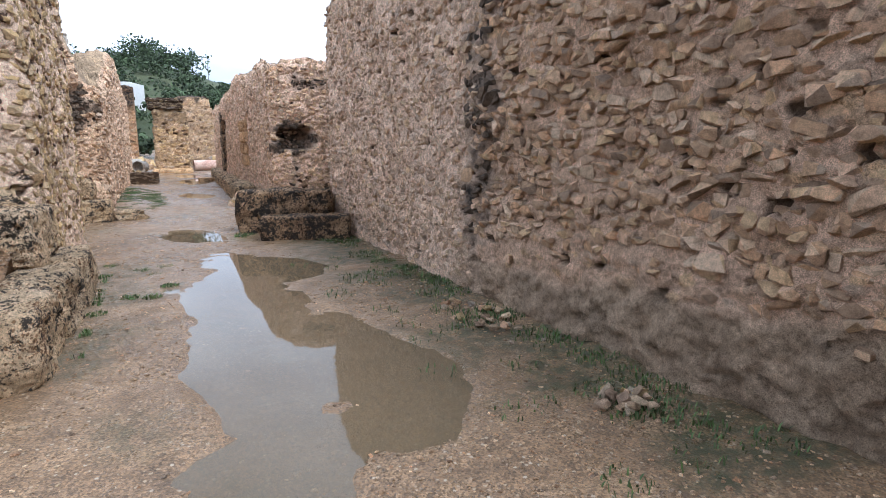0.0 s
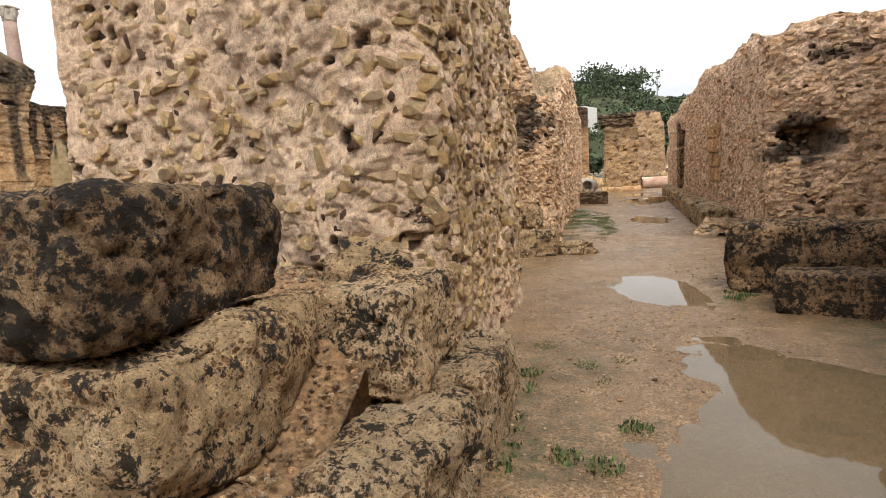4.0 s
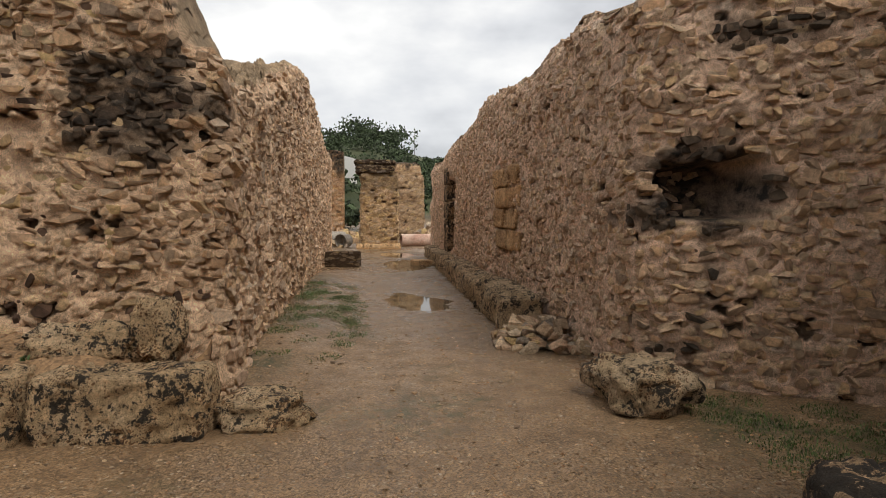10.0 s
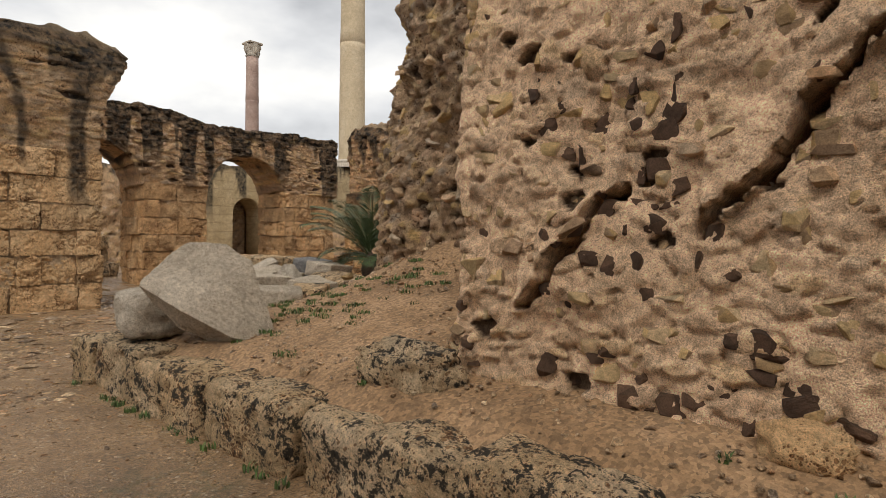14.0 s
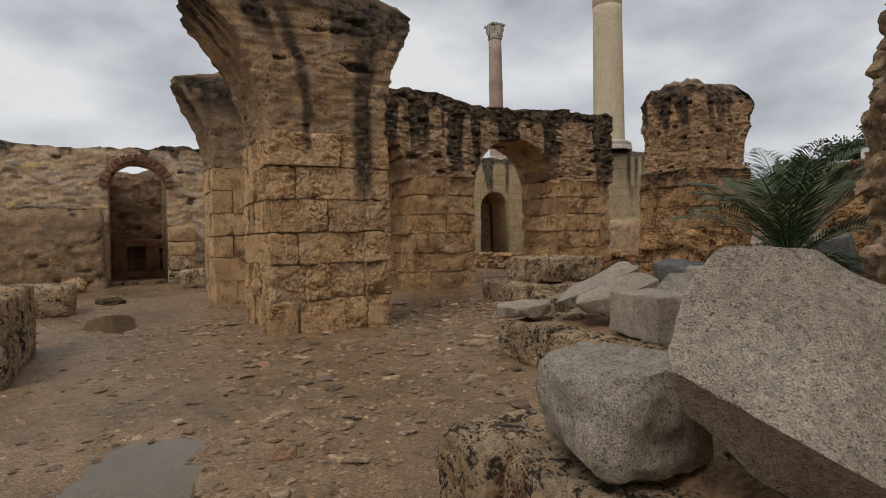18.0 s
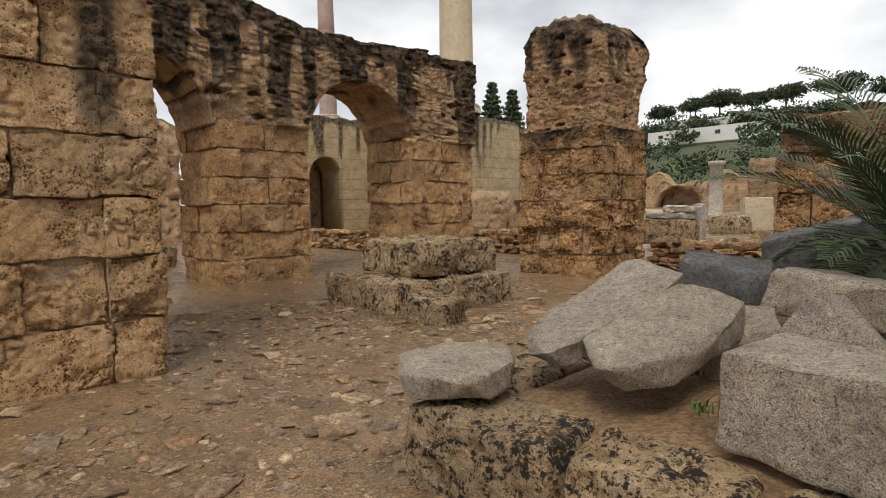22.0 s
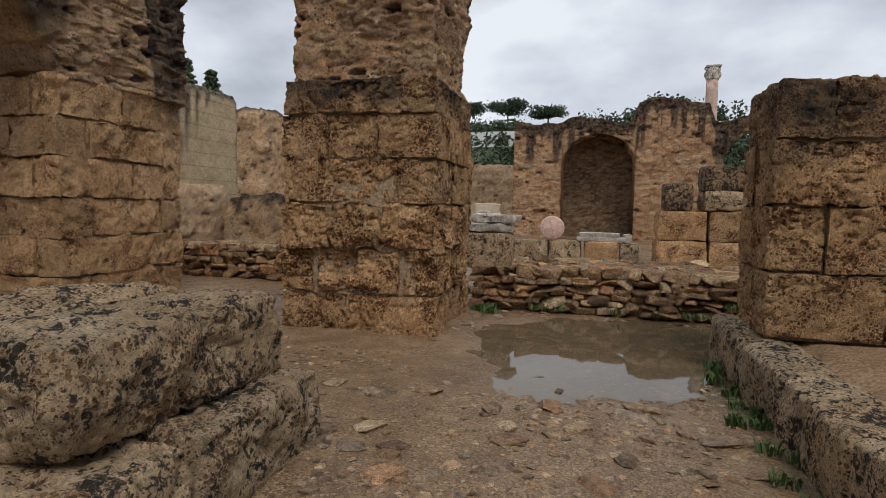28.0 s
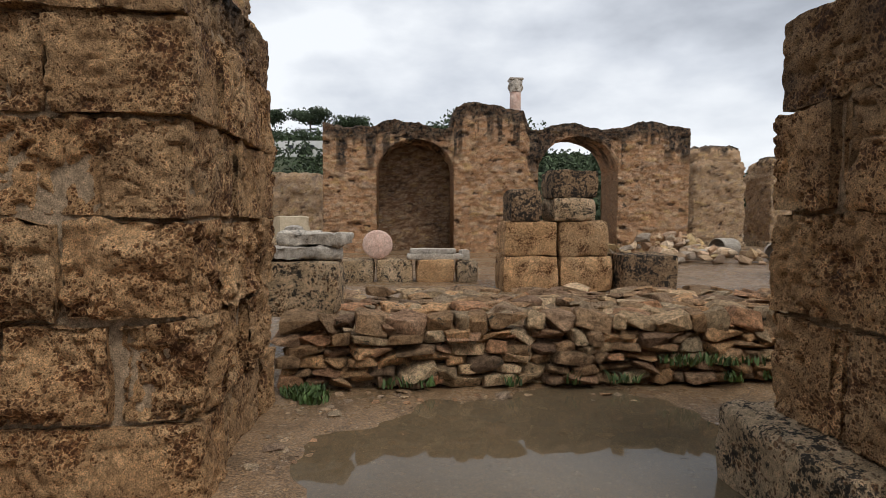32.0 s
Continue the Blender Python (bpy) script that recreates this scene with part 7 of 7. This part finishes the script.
rng = np.random.default_rng(620)
sp = [(2.85 - 0.5 * rng.random() ** 2, y, on_ground(2.6, y), 0.16, 26) for y in rng.uniform(1.4, 10.0, 55)]
sp += [(rng.uniform(1.6, 2.7), y, on_ground(2.2, y), 0.14, 9) for y in rng.uniform(1.4, 8.0, 40)]
weeds("short grass and moss along the wall foot", sp * 2, 621, 0.042, 0.004)
sp = [(-0.45 + 0.35 * rng.normal(), 8.0 + 0.5 * rng.normal(), 0.0, 0.1, 40) for _ in range(14)]
weeds("small patch of grass on the passage floor", sp * 3, 622, 0.025, 0.004)
sp = [(x, y, on_ground(x, y), 0.2, 75) for x, y in zip(rng.uniform(-0.85, 0.1, 90), rng.uniform(15.6, 22.0, 90))]
weeds("grass on the bank at the wall foot", sp * 2, 623, 0.02, 0.003)
sp = [(x, y, on_ground(x, y), 0.2, 50) for x, y in zip(rng.uniform(2.7, 3.9, 30), rng.uniform(12.6, 14.2, 30))]
weeds("grass in the corner by the black hole", sp * 3, 624, 0.02, 0.003)
sp = []
for x, y in zip(rng.uniform(-8.8, -5.6, 46), rng.uniform(14.3, 17.0, 46)):
    sp.append((x, y, float(terrace_z(np.array([x]), np.array([y]))[0]) - 0.005, 0.06, 26))
for x, y in zip(rng.uniform(-5.5, -1.3, 12), rng.uniform(14.1, 14.4, 12)):
    sp.append((x, y, float(terrace_z(np.array([x]), np.array([y]))[0]) - 0.005, 0.03, 14))
for _ in range(60):
    x, y = rng.normal(-7.0, 0.75), rng.normal(15.2, 0.6)
    if 14.2 < y < 16.4:
        sp.append((x, y, float(terrace_z(np.array([x]), np.array([y]))[0]) - 0.005, 0.08, 20))
weeds("green weeds on the earth bank", sp * 2, 625, 0.032, 0.004)
sp = [(-14.78 + 0.18 * rng.random(), 25.2 + 0.35 * rng.random(), 0, 0.12, 60) for _ in range(7)] + [(-12.15 + 0.06 * rng.normal(), y, 0, 0.07, 30) for y in rng.uniform(19.5, 23.4, 30)]
sp += [(x, 25.5, 0.05, 0.08, 22) for x in rng.uniform(-14.5, -9, 16)] + [(rng.uniform(-11.6, -10.8), 25.55, 0.2, 0.16, 40) for _ in range(6)]
weeds("grass at the foot of piers and dry wall", sp, 626, 0.075, 0.008)
sp = [(x, 13.66, 0.0, 0.05, 20) for x in rng.uniform(-8.8, -3.0, 26)] + [(-0.62, y, 0.0, 0.05, 14) for y in rng.uniform(4.4, 7.6, 12)] + [(1.3 + 0.1 * rng.normal(), y, 0, 0.06, 22) for y in rng.uniform(10.3, 11.0, 10)]
sp += [(rng.uniform(-10.9, -9.0), rng.uniform(16.5, 18.2), 0.47, 0.08, 30) for _ in range(16)]
weeds("tufts of grass along the stone kerbs", sp, 627, 0.04, 0.005)


# ---- palm ----
def palm(label, at, fronds, length, seed):
    t = thing("palm", label, "palm", at)
    rng = np.random.default_rng(seed)
    trunk = lathe("trunk", "", "", (0, 0, 0), [(0.16, -0.3), (0.19, 0.0), (0.16, 0.12), (0.18, 0.24), (0.15, 0.36), (0.1, 0.5), (0.03, 0.6)], M_BARK, 14)
    child(trunk, t)
    for k in range(fronds):
        az = 2 * math.pi * k / fronds * 2.4 + rng.uniform(-0.2, 0.2)
        up, L = (rng.uniform(0.55, 1.42), length * rng.uniform(0.7, 1.05)) if k % 3 else (rng.uniform(0.05, 0.45), length * rng.uniform(0.4, 0.6))
        V, F = [], []
        n = 22
        pts = []
        for i in range(n + 1):
            s = i / n
            e = up - 0.95 * s ** 1.5
            pts.append(Vector((0, 0, 0.42)) if i == 0 else pts[-1] + Vector((math.cos(az) * math.cos(e), math.sin(az) * math.cos(e), math.sin(e))) * (L / n))
        side = Vector((-math.sin(az), math.cos(az), 0))
        for i in range(n):
            w = 0.012 * (1 - i / n) + 0.003
            b = len(V)
            V += [pts[i] - side * w, pts[i] + side * w, pts[i + 1] + side * w, pts[i + 1] - side * w, pts[i] + Vector((0, 0, w)), pts[i + 1] + Vector((0, 0, w))]
            F += [(b, b + 4, b + 5), (b, b + 5, b + 3), (b + 4, b + 1, b + 2), (b + 4, b + 2, b + 5)]
            if i < 3:
                continue
            fw = (pts[i + 1] - pts[i]).normalized()
            ll = 0.42 * math.sin(math.pi * min(0.97, 0.12 + 0.85 * i / n)) * rng.uniform(0.8, 1.1)
            for sg in (-1, 1):
                for h in (0, 0.5):
                    o = pts[i].lerp(pts[i + 1], h)
                    dirn = (side * sg * 0.8 + fw * 0.75 + Vector((0, 0, 0.28 + rng.uniform(-0.1, 0.1)))).normalized()
                    b = len(V)
                    V += [o, o + dirn * ll * 0.5 + fw * 0.011, o + dirn * ll * 0.5 - fw * 0.011, o + dirn * ll + Vector((0, 0, -0.06))]
                    F += [(b, b + 1, b + 2), (b + 1, b + 3, b + 2)]
        ob = child(new("frond", mesh_of("frond", np.array([v[:] for v in V]), np.array(F), M_FROND)), t)
    return t


palm("low green date palm growing on the terrace", (-10.15, 18.7, 0.62), 42, 1.75, 631)


# ---- trees, hill and houses ----
def leaf_cloud(blobs, count, leaf, seed):
    """Many small leaf clumps filling a few blobs: centre, radii."""
    rng = np.random.default_rng(seed)
    area = np.array([q[1][0] * q[1][2] for q in blobs])
    num = np.maximum(4, (count * area / area.sum()).astype(int))
    C, R = np.repeat(np.array([q[0] for q in blobs], float), num, 0), np.repeat(np.array([q[1] for q in blobs], float), num, 0)
    n = len(C)
    d = rng.normal(size=(n, 3))
    d /= np.linalg.norm(d, axis=1)[:, None]
    q = C + d * R * (rng.random(n) ** 0.33 * (1 + 0.12 * rng.normal(size=n)))[:, None]
    u = rng.normal(size=(n, 3))
    u /= np.linalg.norm(u, axis=1)[:, None]
    w = np.cross(u, rng.normal(size=(n, 3)))
    w /= np.linalg.norm(w, axis=1)[:, None]
    s = (leaf * rng.uniform(0.5, 1.3, n))[:, None]
    V = np.stack([q - u * s, q + w * s * 0.6, q + u * s, q - w * s * 0.6, q + np.cross(u, w) * s * 0.5], 1).reshape(-1, 3)
    F = np.array([(0, 1, 4), (1, 2, 4), (2, 3, 4), (3, 0, 4)])
    return V, (F[None] + 5 * np.arange(n)[:, None, None]).reshape(-1, 3)


def hillside():
    rng = np.random.default_rng(640)
    V, F, k0 = [], [], 0
    spots = [(rng.uniform(-70, 75), rng.uniform(78, 175)) for _ in range(560)]
    spots += [(rng.uniform(-150, -65), rng.uniform(95, 180)) for _ in range(120)]
    spots += [(rng.uniform(-75, -18), rng.uniform(141, 158)) for _ in range(150)]
    spots += [(rng.uniform(-18, 25), rng.uniform(58, 80)) for _ in range(36)]
    spots += [(rng.uniform(6, 58), rng.uniform(84, 150)) for _ in range(170)]
    for x, y in spots:
        if -75 < x < -28 and y < 139 and rng.random() < 0.75:
            continue
        z = float(hill(np.array([x]), np.array([y]))[0])
        h = rng.uniform(2.5, 5.5) if y > 80 else rng.uniform(1.5, 3.2)
        if x > 8:
            h = min(h, (0.115 * math.hypot(x + 14, y - 21) + 1.4 - z) / 1.2)
            if h < 0.8:
                continue
        w = max(h, 1.8) * rng.uniform(0.45, 0.8)
        if -32 < x < -15 and (z + 1.3 * h - 1.4) / math.hypot(x + 14, y - 22) > 0.155:
            continue
        if rng.random() < 0.02:
            blobs = [((x, y, z + h * 0.6), (h * 0.14, h * 0.14, h * 0.6))]
        else:
            blobs = [((x + rng.normal(0, 0.5 * w), y + rng.normal(0, 0.5 * w), z + h * rng.uniform(0.35, 0.8)), (w * rng.uniform(0.4, 0.75),) * 2 + (h * rng.uniform(0.25, 0.42),)) for _ in range(4)]
        v, f = leaf_cloud(blobs, 175, 0.34, int(rng.integers(1e6)))
        V.append(v)
        F.append(f + k0)
        k0 += len(v)
    tagged(new("hillside_trees", mesh_of("hillside_trees", np.concatenate(V), np.concatenate(F), M_LEAF)), "dense dark green trees covering the hillside", "trees", kind="stuff")


hillside()


def umbrella_pine(label, at, h, w, seed):
    t = thing("umbrella_pine", label, "tree", at, "umbrella pines")
    rng = np.random.default_rng(seed)
    child(lathe("trunk", "", "", (0, 0, 0), [(0.32, -0.5), (0.24, 0.5), (0.2, h * 0.5), (0.14, h * 0.8), (0.06, h * 0.92)], M_BARK, 10), t)
    for k in range(6):
        a, L = k * 1.05, w * 0.35
        ob = lathe("limb", "", "", (0, 0, 0), [(0.09, 0), (0.06, L * 0.6), (0.03, L)], M_BARK, 7)
        child(ob, t)
        ob.matrix_basis = pose(0, 0, h * 0.68) @ Matrix.Rotation(a, 4, "Z") @ Matrix.Rotation(radians(58), 4, "Y")
    blobs = [((w * 0.36 * math.cos(k) * rng.uniform(0.3, 1), w * 0.36 * math.sin(k) * rng.uniform(0.3, 1), h * rng.uniform(0.74, 0.94)), (w * 0.26, w * 0.26, h * 0.10)) for k in range(13)]
    v, f = leaf_cloud(blobs, 2600, 0.27, seed)
    child(new("crown", mesh_of("crown", v, f, M_LEAF)), t)
    return t


def hz(x, y):
    return float(hill(np.array([x]), np.array([y]))[0])


for k, (x, y, h, w) in enumerate(((-68, 150, 8.5, 7.5), (-61, 152, 9.5, 8), (-55, 150, 10, 8), (-49, 152, 9.0, 8), (-42, 150, 9.5, 9), (-33, 150, 10, 10), (-24, 152, 8.5, 9))):
    umbrella_pine("dark umbrella pine standing on the hilltop", (x, y, hz(x, y)), h, w, 650 + k)


def norfolk(label, at, h, seed):
    t = thing("norfolk_pine", label, "tree", at, "tall pines")
    child(lathe("trunk", "", "", (0, 0, 0), [(0.35, -0.5), (0.28, h * 0.3), (0.12, h * 0.8), (0.03, h)], M_BARK, 8), t)
    rng = np.random.default_rng(seed)
    blobs = []
    for k in range(20):
        z, r = h * (0.12 + 0.045 * k), (0.26 - 0.0128 * k) * h * 0.9
        for j in range(7):
            a = j * 0.9 + k
            for q in (0.4, 0.75, 1.0):
                blobs.append(((r * q * math.cos(a), r * q * math.sin(a), z + 0.25 * q), (0.42, 0.42, 0.3)))
    v, f = leaf_cloud(blobs, 5200, 0.26, seed)
    child(new("crown", mesh_of("crown", v, f, M_LEAF)), t)
    return t


norfolk("tall tiered pine beyond the terrace wall", (-58.0, 73.7, 1.0), 16.0, 661)
norfolk("slightly shorter tiered pine beside another", (-55.3, 74.5, 1.0), 14.8, 662)


def house(label, at, size, rz, floors, bays):
    w, d, h = size
    t = thing("house", label, "house", at, "hill houses", rz=rz)
    body = child(new("wall", mesh_of("wall", *rock_box((w, d, h), 2.0, 3, 0.02, 0.0), M_WHITE, flat=True)), t)
    roof = child(new("roof", mesh_of("roof", *rock_box((w + 0.3, d + 0.3, 0.35), 2.0, 3, 0.02, 0.0), M_WHITE, flat=True)), t)
    roof.matrix_basis = pose(0, 0, h + 0.01)
    wm = mesh_of("window", *rock_box((1.1, 0.12, 1.4), 1.0, 3, 0.01, 0.0), M_GLASS, flat=True)
    sm = mesh_of("sill", *rock_box((1.4, 0.25, 0.12), 1.0, 3, 0.01, 0.0), M_WHITE, flat=True)
    for f in range(floors):
        for b in range(bays):
            o = child(new("window", wm), t)
            o.matrix_basis = pose(-w / 2 + w * (b + 0.5) / bays, -d / 2 - 0.03, 0.9 + f * 3.0)
            child(new("sill", sm), o).matrix_basis = pose(0, -0.1, -0.12)
    return t


for k, (x, y, w, d, h, f, b) in enumerate(((-62, 146, 7, 6, 4.2, 1, 3), (-52, 147, 6, 6, 3.8, 1, 3), (-42, 148, 9, 6, 3.6, 1, 4))):
    house("white flat-roofed house on the green hill", (x, y, hz(x, y) - 0.3), (w, d, h), -15, f, b)
lw = thing("long_wall", "long low white wall with small windows on the slope", "wall", (-46, 134, hz(-46, 134)), rz=-6)
child(new("wall", mesh_of("wall", *rock_box((38, 0.6, 3.0), 2.0, 3, 0.02, 0.0), M_WHITE, flat=True)), lw)
wm = mesh_of("window", *rock_box((1.0, 0.2, 0.7), 1.0, 3, 0.01, 0.0), M_GLASS, flat=True)
for k in range(9):
    child(new("window", wm), lw).matrix_basis = pose(-16 + 4 * k, -0.3, 1.5)
gb = thing("greenhouse", "pale glazed low building among the trees", "building", (-17, 88, hz(-17, 88)), rz=-4)
child(new("wall", mesh_of("wall", *rock_box((12, 5, 2.6), 2.0, 3, 0.02, 0.0), M_WHITE, flat=True)), gb)
gb = thing("greenhouse", "pale low roof showing through the trees", "building", (-5.5, 95, hz(-5.5, 95) + 1.5), rz=-20)
child(new("wall", mesh_of("wall", *rock_box((9, 5, 3.6), 2.0, 3, 0.02, 0.0), M_WHITE, flat=True)), gb)
for x, y, h in ((-62.5, 153, 12), (14.0, 160, 9)):
    mast = thing("mast", "thin lattice radio mast on the hill", "mast", (x, y, hz(x, y)))
    child(lathe("pole", "", "", (0, 0, 0), [(0.18, 0), (0.14, h * 0.5), (0.05, h)], M_METAL, 8), mast)
